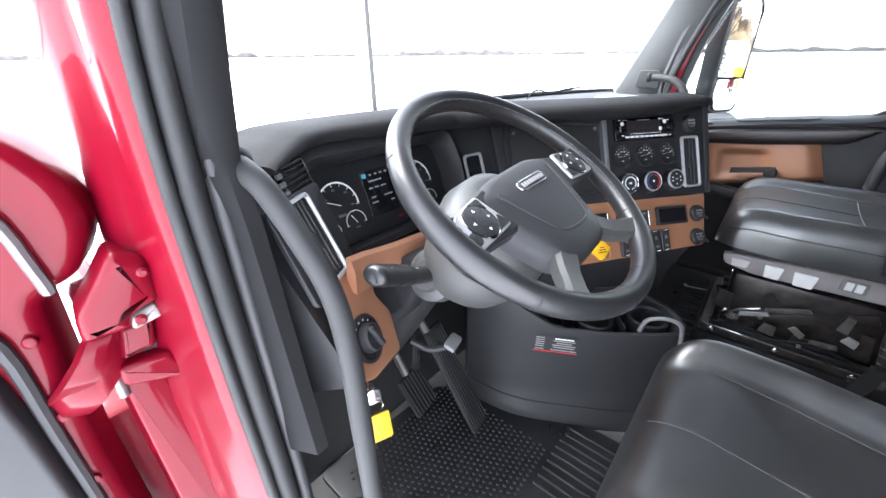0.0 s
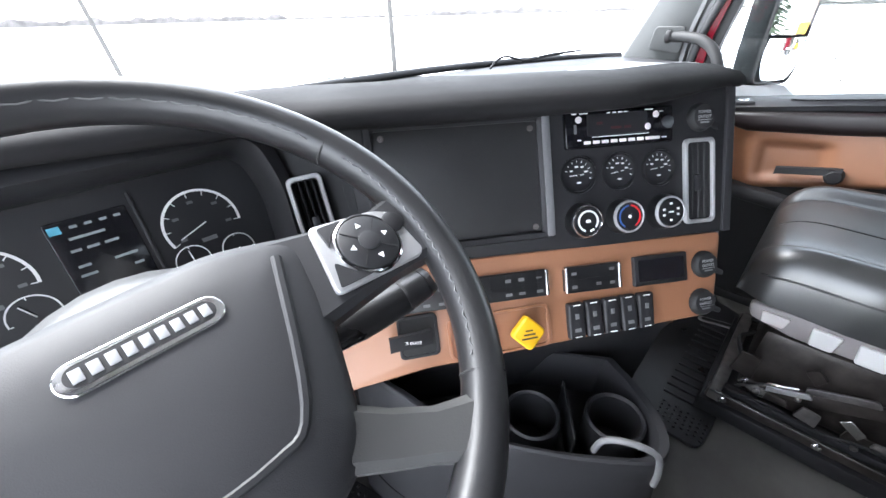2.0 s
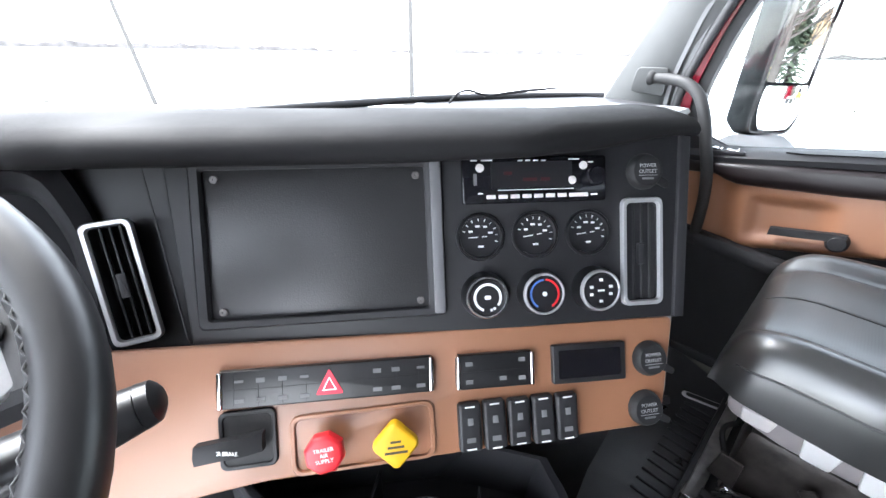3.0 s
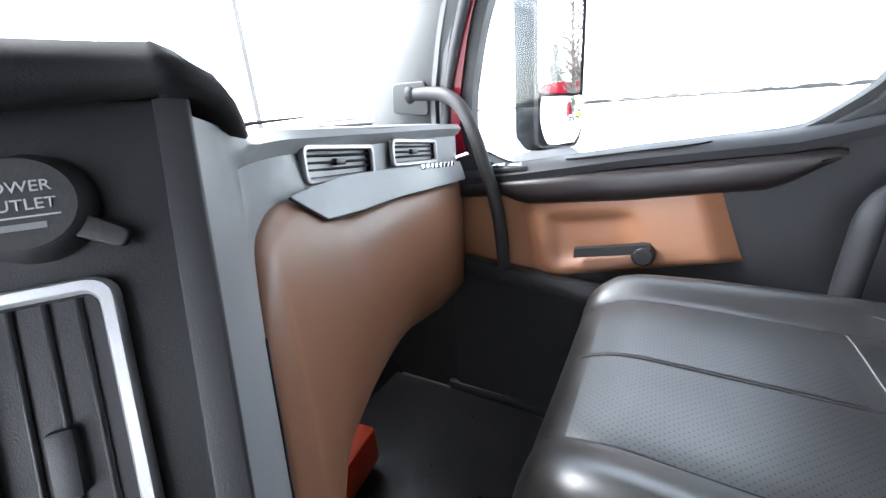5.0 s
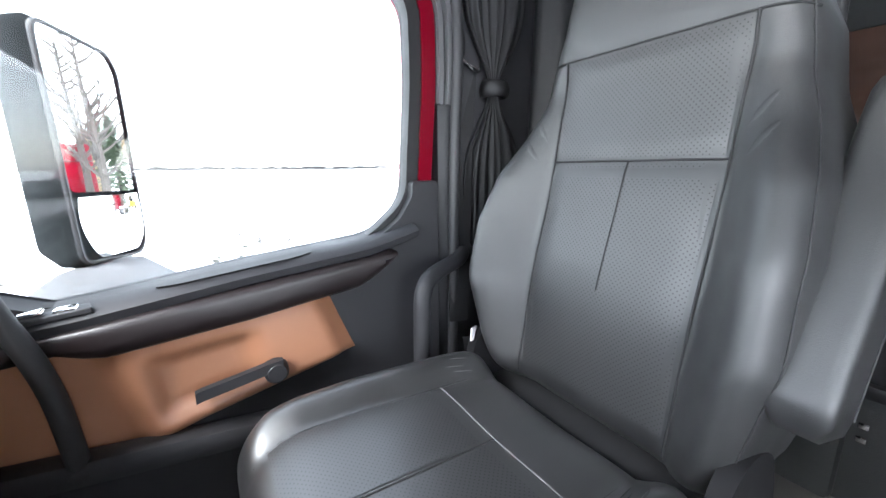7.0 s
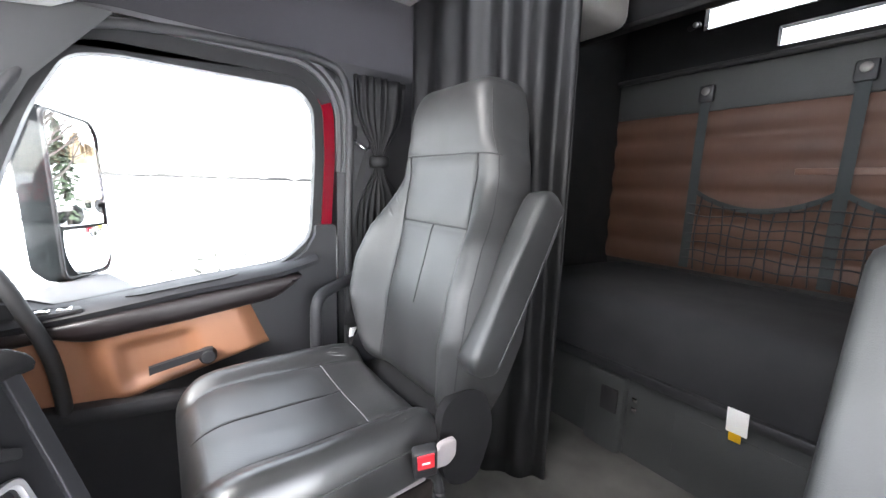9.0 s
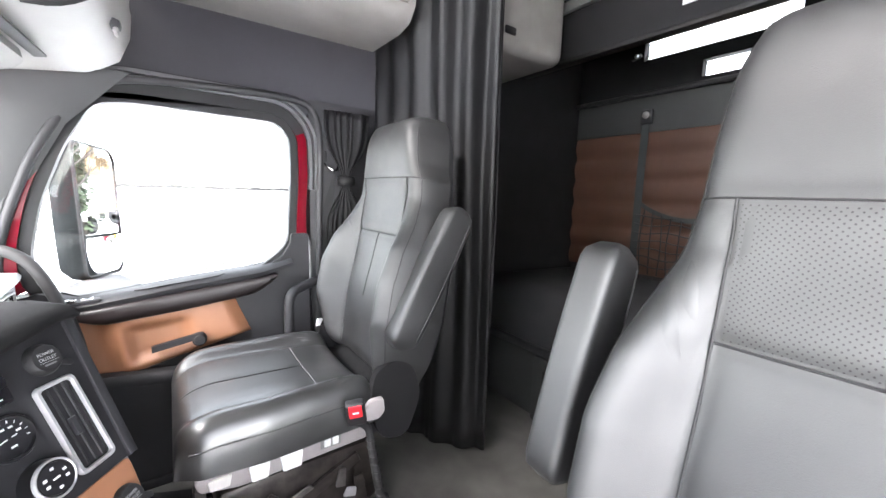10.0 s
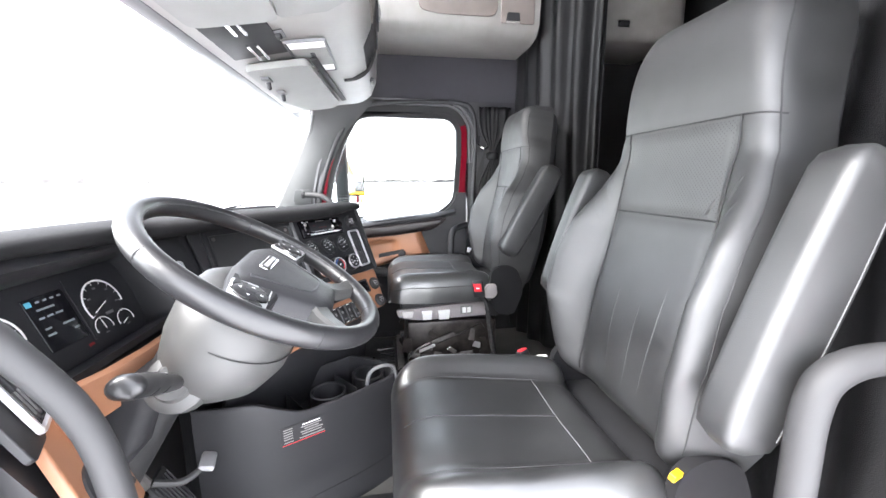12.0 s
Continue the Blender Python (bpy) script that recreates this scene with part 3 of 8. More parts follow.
part("switch_plate", prism(soften([(-0.055, -0.018), (0.055, -0.018), (0.045, 0.018), (-0.055, 0.018)], 0.006), 0.008, axes((2.10, 0.27, 0.683), (0, -1, 0.1), (1, 0, 0)), 0.002), BLACK, pd, "black window switch plate")
for dy in (-0.02, 0.02):
    part("switch", rbox(0.03, 0.02, 0.008, 0.003, axes((2.10, 0.27 + dy, 0.694), (0, -1, 0.1), (1, 0, 0))), CHROME, pd)
part("lock_pin", lathe([(0.007, 0), (0.007, 0.006), (0.0035, 0.01), (0.0035, 0.022), (0.0055, 0.026), (0.0055, 0.03), (0, 0.034)], 14, at(2.115, -0.343, 0.745)), BLACK, pd, "black lock pin")
# rubber seals on the body round the door
for d0, d1, x, mt, nm in ((0.080, 0.068, 2.118, SEALLIGHT, "door_seal"), (0.100, 0.088, 2.110, SEALLIGHT, "outer_seal")):
    ring_o, ring_i = grow(WIN, d0), grow(WIN, d1)
    part(nm, keep(frame_ring(ring_o, ring_i, 0.045, yz(x, 1), 0.014), lambda c: c.z > (0.885 if c.y < 0 else 0.74)), mt, pr, "grey door seal")
# grab handles on the passenger side
def grab(pts, r, material, label):
    """A padded bar with an oval foot at each end."""
    g = thing("grab_handle", pts[0], label, "grab handle", "grab handles")
    part("bar", tube(pts, r, 16, 6), material, g)
    for a, b in ((pts[0], pts[1]), (pts[-1], pts[-2])):
        d = (Vector(b) - Vector(a)).normalized()
        s = d.cross(Vector((0, 0, 1)) if abs(d.z) < 0.8 else Vector((1, 0, 0)))
        part("foot", lathe([(0, -0.004), (r * 1.5, -0.004), (r * 1.5, 0.004), (r * 1.15, 0.012), (r * 0.9, 0.014)], 18, axes(a, s, d.cross(s))), material, g)
    return g


grab([(2.10, 0.515, 0.868), (2.090, 0.455, 0.866), (2.078, 0.405, 0.857), (2.068, 0.362, 0.825), (2.061, 0.330, 0.765), (2.058, 0.308, 0.70), (2.057, 0.288, 0.64), (2.058, 0.274, 0.57), (2.062, 0.268, 0.49), (2.08, 0.27, 0.43)], 0.0155, HANDLE, "grey padded grab handle on the pillar")
grab([(2.11, -0.50, 0.695), (2.06, -0.455, 0.69), (2.02, -0.36, 0.672), (2.0, -0.325, 0.645), (1.995, -0.318, 0.58), (2.0, -0.318, 0.45), (2.01, -0.32, 0.20)], 0.0185, DARK, "charcoal grab handle behind the passenger door")

# exterior mirror
mm = axes((2.545, 0.255, 0.945), (0.184, -0.083, 0.0), (0, 0.02, 1))
em = thing("exterior_mirror", (2.45, 0.30, 0.66), "tall door mirror with pale grey housing", "mirror")
outline = soften([(-0.118, -0.25), (0.085, -0.262), (0.112, -0.22), (0.118, 0.205), (0.092, 0.245), (-0.118, 0.262)], 0.035, 5)
secs = []
for k, (sc, z) in enumerate(((1.0, 0.0), (1.03, -0.016), (1.02, -0.048), (0.92, -0.082), (0.65, -0.102))):
    secs.append([mm @ Vector((x * sc - 0.02 * (1 - sc), y * sc, z)) for x, y in outline])
part("housing", loft(secs), HOUSING, em, "pale grey plastic housing")
part("glass_surround", frame_ring(outline, [(x * 0.94, y * 0.97) for x, y in outline], 0.010, mm, 0.003), SEALGREY, em)
part("main_glass", prism(soften([(-0.110, -0.088), (0.108, -0.094), (0.110, 0.20), (0.086, 0.236), (-0.110, 0.253)], 0.025, 4), 0.005, mm), MIRROR, em, "flat mirror glass")
rows = []
for j in range(13):
    row = []
    for i in range(13):
        x, y = -0.105 + 0.208 * i / 12, -0.244 + 0.144 * j / 12
        k = max(0.0, (-0.235 - y)) * max(0.0, (x - 0.06)) * 12
        row.append(Vector((x - k, y, 0.021 - (x * x + (y + 0.18) ** 2) / 1.3)))
    rows.append(row)
part("wide_glass", sheet(rows, 0.002, mm @ pose(0, 0, 0, 3, -4, 0)), MIRROR, em, "convex wide angle mirror glass", sharp=80)
part("foot", loft([[Vector((x, y, 0.690 - 0.0 * k)) for x, y in ((2.40, 0.33), (2.56, 0.28), (2.53, 0.20), (2.38, 0.26))], [Vector((x, y, 0.64)) for x, y in ((2.30, 0.40), (2.50, 0.33), (2.48, 0.12), (2.28, 0.14))], [Vector((x, y, 0.60)) for x, y in ((2.23, 0.42), (2.30, 0.40), (2.30, 0.10), (2.23, 0.10))]]), GREY, em, "grey mirror foot")

# ---- dashboard ----
dash = thing("dashboard", (1.0, 0.5, 0.45), "black wrap-around truck dashboard with tan lower trim", "dashboard")
# stations along the face at z 0.72: x, y, outward normal
ST = [(0.222, 0.452, 0.60, -0.80), (0.266, 0.481, 0.55, -0.835), (0.325, 0.522, 0.40, -0.917), (0.385, 0.552, 0.12, -0.99), (0.53, 0.560, 0.0, -1.0), (0.68, 0.558, -0.08, -1.0), (0.745, 0.535, -0.42, -0.91), (0.79, 0.505, -0.577, -0.817), (0.92, 0.413, -0.577, -0.817), (1.05, 0.321, -0.577, -0.817), (1.18, 0.229, -0.577, -0.817), (1.315, 0.134, -0.577, -0.817)]


def dash_at(k, off, z):
    x, y, nx, ny = k
    return Vector((x + nx * off, y + ny * off, z))


def stations(per=5):
    pts = glide([(a, b, 0) for a, b, _, _ in ST], per)
    nrm = glide([(c, d, 0) for _, _, c, d in ST], per)
    return [(p.x, p.y, *q.normalized().xy) for p, q in zip(pts, nrm)]


SS = stations()
LIP_END = [(1.342, 0.172, -0.30, -0.954), (1.352, 0.178, 0.10, -0.995), (1.362, 0.186, 0.45, -0.893), (1.373, 0.198, 0.66, -0.75), (1.386, 0.214, 0.74, -0.67), (1.402, 0.236, 0.76, -0.65)]
LIP_LOW = (1.0, 0.95, 0.86, 0.66, 0.38, 0.08)
# lower edge of the hood lip and its crown
lip = [(-0.015, 0.826), (0.015, 0.827), (0.031, 0.832), (0.035, 0.842), (0.026, 0.852), (0.005, 0.859), (-0.05, 0.864), (-0.12, 0.860)]


def left_end(x):
    t = max(0.0, min(1.0, (0.62 - x) / 0.26))
    return t * t * (3 - 2 * t)


def lip_drop(x, z):
    """The lip hangs lower over the instruments than at its free end."""
    d = float(np.interp(x, (0.55, 0.75, 1.0, 1.2, 1.31, 1.35, 1.40), (0.0, -0.006, -0.006, 0.0, 0.010, 0.008, -0.010)))
    return d * float(np.interp(z, (0.828, 0.834, 0.846, 0.852), (1.0, 0.8, 0.25, 0.0)))


def lip_sec(k, h=1.0, back=0.0):
    w = left_end(k[0])
    out = []
    for o, z in lip + [(-0.12, 0.83), (-0.06, 0.815)]:
        o = o * (1 if o < 0 or not back else 0.5) - back
        if z > 0.82:
            z = z * (1 - w) + (0.832 + (z - 0.826) * 0.80) * w
        out.append(dash_at(k, o * (1 - 0.75 * w) if o > 0 else o, 0.815 + (z - 0.815) * h + lip_drop(k[0], z)))
    return out


def tuck(x):
    t = max(0.0, min(1.0, (x - 1.14) / 0.175))
    return 0.046 * t * t * (3 - 2 * t) + float(np.interp(x, (0.40, 0.53, 0.70), (0.048, 0.026, 0.0)))


part("hood_lip", loft([lip_sec(k, float(np.interp(k[0], (0.258, 0.35), (0.42, 1.0))), tuck(k[0])) for k in SS if k[0] > 0.258] + [lip_sec(k, h, -0.004) for k, h in zip(LIP_END, LIP_LOW)]), TOPPAD, dash, "soft black hood over the instruments", sharp=70)
# top of the dash between the lip and the screen
rows = []
for k in SS:
    if k[0] < 0.258:
        continue
    w = left_end(k[0])
    p = dash_at(k, -0.11 - 0.045 * w, 0.857 - 0.012 * w)
    a = max(-1, min(1, (p.x - 1.18) / 0.99))
    q = (screen_point(a, 0.0) + Vector((0, 0, -0.015))).lerp(p + Vector((0, 0.05, -0.10)), w ** 0.3)
    rows.append([p, p.lerp(q, 0.3) + Vector((0, 0, 0.004)), p.lerp(q, 0.7), q + Vector((0, 0.05 * (1 - w), 0.0))])
part("top_pad", sheet(rows), TOPPAD, dash, "black grained dash top", sharp=60)
# carcass behind the panels
carc = [(-0.075, 0.83), (-0.058, 0.82), (0.012, 0.652), (0.025, 0.62), (0.075, 0.50), (0.05, 0.485), (-0.06, 0.46), (-0.22, 0.40), (-0.22, 0.83)]


def well(x):
    return 0.075 * max(0.0, min(1.0, (x - 0.362) / 0.02, (0.725 - x) / 0.02))


part("carcass", loft([[dash_at(k, o - 0.012 - (well(k[0]) if z > 0.64 and o > -0.2 else 0.0), z + (0.004 * left_end(k[0]) if z > 0.8 else 0)) for o, z in carc] for k in SS]), BLACK, dash, sharp=30)

# frames of the panels
STK = axes((1.11465, 0.27616, 0.72216), (0.8167, -0.5771, 0), (0.2334, 0.3303, 0.9146))
TNF = axes((1.06914, 0.21467, 0.56027), (0.8355, -0.5495, 0), (0.2609, 0.3967, 0.8801))


def vent(parent_ob, m, w, h, slats, upright=True, label="black air vent with satin silver surround"):
    """A louvred vent: silver surround, dark well, slats and a small thumb wheel."""
    v = part("vent", frame_ring(rrect(w, h, 0.009), rrect(w - 0.013, h - 0.013, 0.006), 0.007, m, 0.002), SILVER, parent_ob, label)
    part("well", rbox(w - 0.012, h - 0.012, 0.004, 0.0, m @ at(0, 0, -0.018)), WELL, v)
    part("well_sides", frame_ring(rrect(w - 0.012, h - 0.012, 0.005), rrect(w - 0.015, h - 0.015, 0.005), 0.020, m @ at(0, 0, -0.018), 0.001), WELL, v)
    for i in range(slats):
        t = (i + 1) / (slats + 1) - 0.5
        if upright:
            part("slat", rbox(0.0026, h - 0.014, 0.014, 0.001, m @ at(t * (w - 0.012), 0, -0.006) @ pose(0, 0, 0, 0, 18)), SWITCH, v)
        else:
            part("slat", rbox(w - 0.014, 0.0026, 0.014, 0.001, m @ at(0, t * (h - 0.012), -0.006) @ pose(0, 0, 0, -18)), WELL, v)
    if upright:
        part("tab", rbox(0.010, h * 0.2, 0.009, 0.002, m @ at(0, -h * 0.02, 0.0)), DARK, v)
    else:
        part("tab", rbox(w * 0.14, 0.009, 0.009, 0.002, m @ at(-w * 0.02, h * 0.02, 0.0)), SWITCH, v)
    return v


# centre stack
stack_out = soften([(-0.392, 0.118), (-0.372, -0.118), (0.236, -0.118), (0.249, 0.124)], 0.006)
part("stack_face", prism(stack_out, 0.008, STK @ at(0, 0, -0.008), 0.002), BLACK, dash, "matt black centre panel")
part("stack_seam", prism([(-0.415, 0.11), (-0.376, -0.114), (-0.3745, -0.114), (-0.4135, 0.11)], 0.0012, STK), SEAM, dash)
for u in (0.243,):
    part("edge_strip", prism([(u - 0.002, 0.122), (u - 0.013, -0.118), (u + 0.002, -0.118), (u + 0.013, 0.122)], 0.006, STK @ at(0, 0, -0.001), 0.002), DARK, dash, "charcoal edge strip")

scr = part("storage_panel_frame", frame_ring(rrect(0.285, 0.197, 0.008, cx=-0.219, cy=0.005), rrect(0.250, 0.170, 0.004, cx=-0.222, cy=0.003), 0.010, STK, 0.003), BLACK, dash, "black bezel round a blank panel")
part("blank_panel", rbox(0.252, 0.172, 0.004, 0.001, STK @ at(-0.222, 0.003, 0.001)), mat("satin_black_panel", (0.030, 0.030, 0.031), 0.38, grain=0.15, grain_size=500), scr, "satin black blanking panel")
part("side_rail", rbox(0.014, 0.190, 0.012, 0.003, STK @ at(-0.084, 0.004, 0.006)), GREY, scr, "grey bright-edged rail")
for x in (-0.335, -0.107):
    for y in (0.078, -0.074):
        part("screw", lathe([(0.0048, 0), (0.0048, 0.0015), (0.004, 0.0022), (0.0015, 0.0022), (0.001, 0.001), (0, 0.001)], 12, STK @ at(x, y, 0.003)), STEEL, scr)

# radio
rd = part("radio", prism(rrect(0.186, 0.057, 0.004), 0.008, STK @ at(0.042, 0.069, 0), 0.002), SCREEN, dash, "glossy black radio with small lit display")
rm = STK @ at(0.042, 0.069, 0.0081)
part("display", prism(rrect(0.104, 0.032, 0.002), 0.0006, rm @ at(-0.005, 0.006)), DIAL, rd)
for i in range(7):
    part("preset_button", rbox(0.0115, 0.0048, 0.002, 0.0008, rm @ at(-0.058 + i * 0.0152, -0.0205, 0.001)), PINKWHITE, rd)
part("preset_button", rbox(0.025, 0.0048, 0.002, 0.0008, rm @ at(0.055, -0.0205, 0.001)), PINKWHITE, rd)
for x, y in ((-0.071, 0.015), (0.062, 0.016), (0.047, -0.002)):
    part("round_button", lathe([(0.0052, 0), (0.0052, 0.0012), (0.004, 0.002), (0, 0.002)], 14, rm @ at(x, y)), PINKWHITE, rd)
part("volume_knob", lathe([(0.012, 0), (0.012, 0.008), (0.0105, 0.010), (0, 0.010)], 22, rm @ at(0.076, 0.002)), SCREEN, rd)
part("usb_slot", rbox(0.004, 0.014, 0.001, 0.0, rm @ at(-0.077, 0.001, 0.0003)), GREY, rd)
for x, y, w in ((-0.062, 0.024, 0.014), (0.05, 0.024, 0.014), (-0.02, 0.023, 0.006), (-0.01, 0.023, 0.006), (0.0, 0.023, 0.006), (0.01, 0.023, 0.006), (0.076, -0.0205, 0.009), (-0.078, 0.024, 0.008), (0.072, 0.020, 0.007), (-0.071, -0.016, 0.006)):
    part("print", rbox(w, 0.0016, 0.0004, 0.0, rm @ at(x, y, 0.0003)), MARK, rd)
part("print_line", rbox(0.098, 0.0009, 0.0004, 0.0, rm @ at(0.0, -0.0125, 0.0004)), MARK, rd)
for x, w in ((-0.036, 0.010), (-0.008, 0.018), (0.012, 0.012)):
    part("display_text", rbox(w, 0.004, 0.0003, 0.0, rm @ at(x, 0.0 if w > 0.011 else 0.008, 0.0008)), mat("dim_red_text", (0.06, 0.01, 0.012), 0.4), rd)


def gauge(x, needle):
    m = STK @ at(x, 0.0, 0.0)
    g = part("gauge", lathe([(0.0300, 0.0), (0.0300, 0.004), (0.0285, 0.0065), (0.0262, 0.0065), (0.0255, 0.003), (0.0255, 0.001)], 32, m), SWITCH, dash, "round gauge with dark bezel")
    part("dial", lathe([(0.026, 0.0012), (0, 0.0012)], 32, m), DIAL, g)
    for k in range(9):
        a = radians(160 - k * 22)
        part("tick", rbox(0.0036, 0.0008 if k % 2 else 0.0014, 0.0004, 0.0, m @ at(0.0215 * math.cos(a), 0.0215 * math.sin(a), 0.0015) @ pose(0, 0, 0, 0, 0, math.degrees(a))), MARK, g)
    for a, r, w in ((100, 0.0135, 0.006), (60, 0.0145, 0.005), (20, 0.0145, 0.006), (148, 0.0135, 0.005)):
        part("figure", rbox(w, 0.0026, 0.0004, 0.0, m @ at(r * math.cos(radians(a)), r * math.sin(radians(a)), 0.0015)), MARK, g)
    part("legend", rbox(0.007, 0.0024, 0.0004, 0.0, m @ at(0.001, -0.012, 0.0015)), MARK, g)
    part("needle", rbox(0.024, 0.0011, 0.0008, 0.0, m @ pose(0, 0, 0.0024, 0, 0, needle) @ at(-0.003, 0)), MARK, g, "white needle")
    part("hub", lathe([(0.0025, 0), (0.0025, 0.003), (0, 0.0035)], 12, m), BLACK, g)


for gx, nd in ((-0.030, 2), (0.041, 8), (0.112, 6)):
    gauge(gx, nd)


def knob(x, kind):
    m = STK @ at(x, -0.073, 0.0)
    k = part("control_knob", lathe([(0.0295, 0.0), (0.0290, 0.006), (0.0258, 0.018), (0.0250, 0.0205), (0.0225, 0.0205), (0.021, 0.0195), (0, 0.0195)], 36, m), SWITCH, dash, "black rotary heater control with silver rim")
    part("rim", lathe([(0.0262, 0.0165), (0.0260, 0.0205), (0.0250, 0.0218), (0.0236, 0.0218), (0.0228, 0.0206)], 36, m), SILVER if kind else CHROME, k, "thin bright rim")
    part("cap", lathe([(0.0208, 0.0196), (0.0205, 0.0206), (0, 0.0206)], 30, m), DIAL, k)
    f = m @ at(0, 0, 0.0207)
    if kind == 0:
        part("scale", band(0.0145, 0.0175, -40, 250, f), MARK, k)
        part("icon", prism(rrect(0.008, 0.005, 0.002), 0.0004, f), MARK, k)
        for a in (-60, -75):
            part("icon", lathe([(0.0018, 0), (0.0018, 0.0004), (0, 0.0004)], 10, f @ at(0.016 * math.cos(radians(a)), 0.016 * math.sin(radians(a)))), MARK, k)
    elif kind == 1:
        part("cold_scale", band(0.0165, 0.019, 95, 240, f), BLUE, k)
        part("warm_scale", band(0.0165, 0.019, -60, 85, f), REDPLASTIC, k)
        part("icon", lathe([(0.0030, 0), (0.0030, 0.0004), (0, 0.0004)], 10, f), MARK, k)
    else:
        for a in (20, 90, 160, 200, 270, 340):
            part("icon", rbox(0.0048, 0.0036, 0.0004, 0.0008, f @ at(0.0135 * math.cos(radians(a)), 0.0135 * math.sin(radians(a)))), MARK, k)
        part("icon", rbox(0.009, 0.0022, 0.0004, 0.0, f), MARK, k)


for i, kx in enumerate((-0.027, 0.045, 0.119)):
    knob(kx, i)
vent(dash, STK @ at(0.1855, -0.028, 0.001), 0.057, 0.141, 3)


def outlet(m, text=True):
    """A round power outlet with a rubber flap and its strap."""
    o = part("power_outlet", lathe([(0.0235, 0.0), (0.0235, 0.004), (0.0205, 0.010), (0.019, 0.0115), (0, 0.0115)], 28, m), RUBBER, dash, "black power outlet with rubber cap")
    part("strap", prism(soften([(0.008, -0.012), (0.030, -0.024), (0.034, -0.016), (0.014, -0.003)], 0.004), 0.004, m @ at(0, 0, 0.004), 0.001), RUBBER, o)
    f = m @ at(0, 0, 0.0116)
    letters("POWER", 0.0066, DIMPRINT, f @ at(0, 0.0065), o, "cap_word", 0.0003)
    letters("OUTLET", 0.0066, DIMPRINT, f @ at(0, -0.001), o, "cap_word", 0.0003)
    part("cap_line", rbox(0.026, 0.0006, 0.0004, 0, f @ at(0, -0.0058)), DIMPRINT, o)
    part("cap_rating", rbox(0.016, 0.0026, 0.0004, 0, f @ at(0, -0.0098)), GREY, o)


outlet(STK @ at(0.190, 0.076, 0.0))

# tan lower band with switches
tan_band = soften([(-0.50, 0.078), (-0.478, -0.03), (-0.462, -0.110), (-0.417, -0.101), (-0.367, -0.096), (-0.30, -0.089), (-0.19, -0.088), (0.212, -0.087), (0.241, 0.056)], 0.012)
part("tan_band", prism(tan_band, 0.010, TNF @ at(0, 0, -0.010), 0.003), TAN, dash, "tan soft-touch lower dash trim")
sp = part("switch_bank", prism(rrect(0.246, 0.043, 0.004), 0.008, TNF @ at(-0.217, 0.0195, 0) @ pose(0, 0, 0, 0, 0, -1.6), 0.002), SWITCH, dash, "glossy black switch strip with silver ends")
bm_ = TNF @ at(-0.217, 0.0195, 0.0081) @ pose(0, 0, 0, 0, 0, -1.6)
for s in (-1, 1):
    part("end_cap", prism(rrect(0.006, 0.042, 0.002), 0.010, bm_ @ at(s * 0.120, 0, -0.008), 0.002), CHROME, sp)
part("split", rbox(0.232, 0.0007, 0.0005, 0, bm_), BLACK, sp)
for i in range(9):
    part("split", rbox(0.0007, 0.040, 0.0005, 0, bm_ @ at(-0.105 + i * 0.0262, 0)), BLACK, sp)
for i, x in enumerate((-0.099, -0.076, -0.052, -0.028, 0.055, 0.077, 0.107)):
    part("icon", rbox(0.0095, 0.0052 if i in (1, 2, 4, 5) else 0.003, 0.0004, 0.0, bm_ @ at(x, 0.0095, 0.0004)), GREY, sp)
    part("legend", rbox(0.0105, 0.0046, 0.0004, 0.0, bm_ @ at(x, -0.0125, 0.0004)), GREY, sp)
part("hazard_button", prism(soften([(-0.016, -0.013), (0.016, -0.013), (0, 0.0165)], 0.003), 0.0012, bm_ @ at(0.0, 0.0)), REDLIT, sp, "red hazard triangle button")
part("hazard_mark", frame_ring(soften([(-0.0085, -0.0075), (0.0085, -0.0075), (0, 0.0085)], 0.001), soften([(-0.0060, -0.006), (0.0060, -0.006), (0, 0.006)], 0.001), 0.0004, bm_ @ at(0, -0.001, 0.0012), 0.0001), MARK, sp)
sp2 = part("twin_switch", prism(rrect(0.100, 0.043, 0.004), 0.008, TNF @ at(-0.016, 0.0115, 0) @ pose(0, 0, 0, 0, 0, -2), 0.002), SWITCH, dash, "glossy black twin switch with silver ends")
b2 = TNF @ at(-0.016, 0.0115, 0.0081) @ pose(0, 0, 0, 0, 0, -2)
for s in (-1, 1):
    part("end_cap", prism(rrect(0.005, 0.042, 0.002), 0.010, b2 @ at(s * 0.0475, 0, -0.008), 0.002), CHROME, sp2)
part("split", rbox(0.09, 0.0007, 0.0005, 0, b2), BLACK, sp2)
for x, y in ((-0.034, 0.010), (-0.034, -0.012), (0.009, -0.010), (0.034, -0.011), (0.034, 0.012)):
    part("legend", rbox(0.009, 0.005, 0.0004, 0, b2 @ at(x, y, 0.0003)), GREY, sp2)
ds = part("info_display", prism(rrect(0.102, 0.050, 0.003), 0.007, TNF @ at(0.111, 0.0075, 0) @ pose(0, 0, 0, 0, 0, -2), 0.002), BLACK, dash, "small dark display")
part("display_glass", prism(rrect(0.086, 0.036, 0.002), 0.0006, TNF @ at(0.111, 0.0075, 0.007) @ pose(0, 0, 0, 0, 0, -2)), SCREEN, ds)
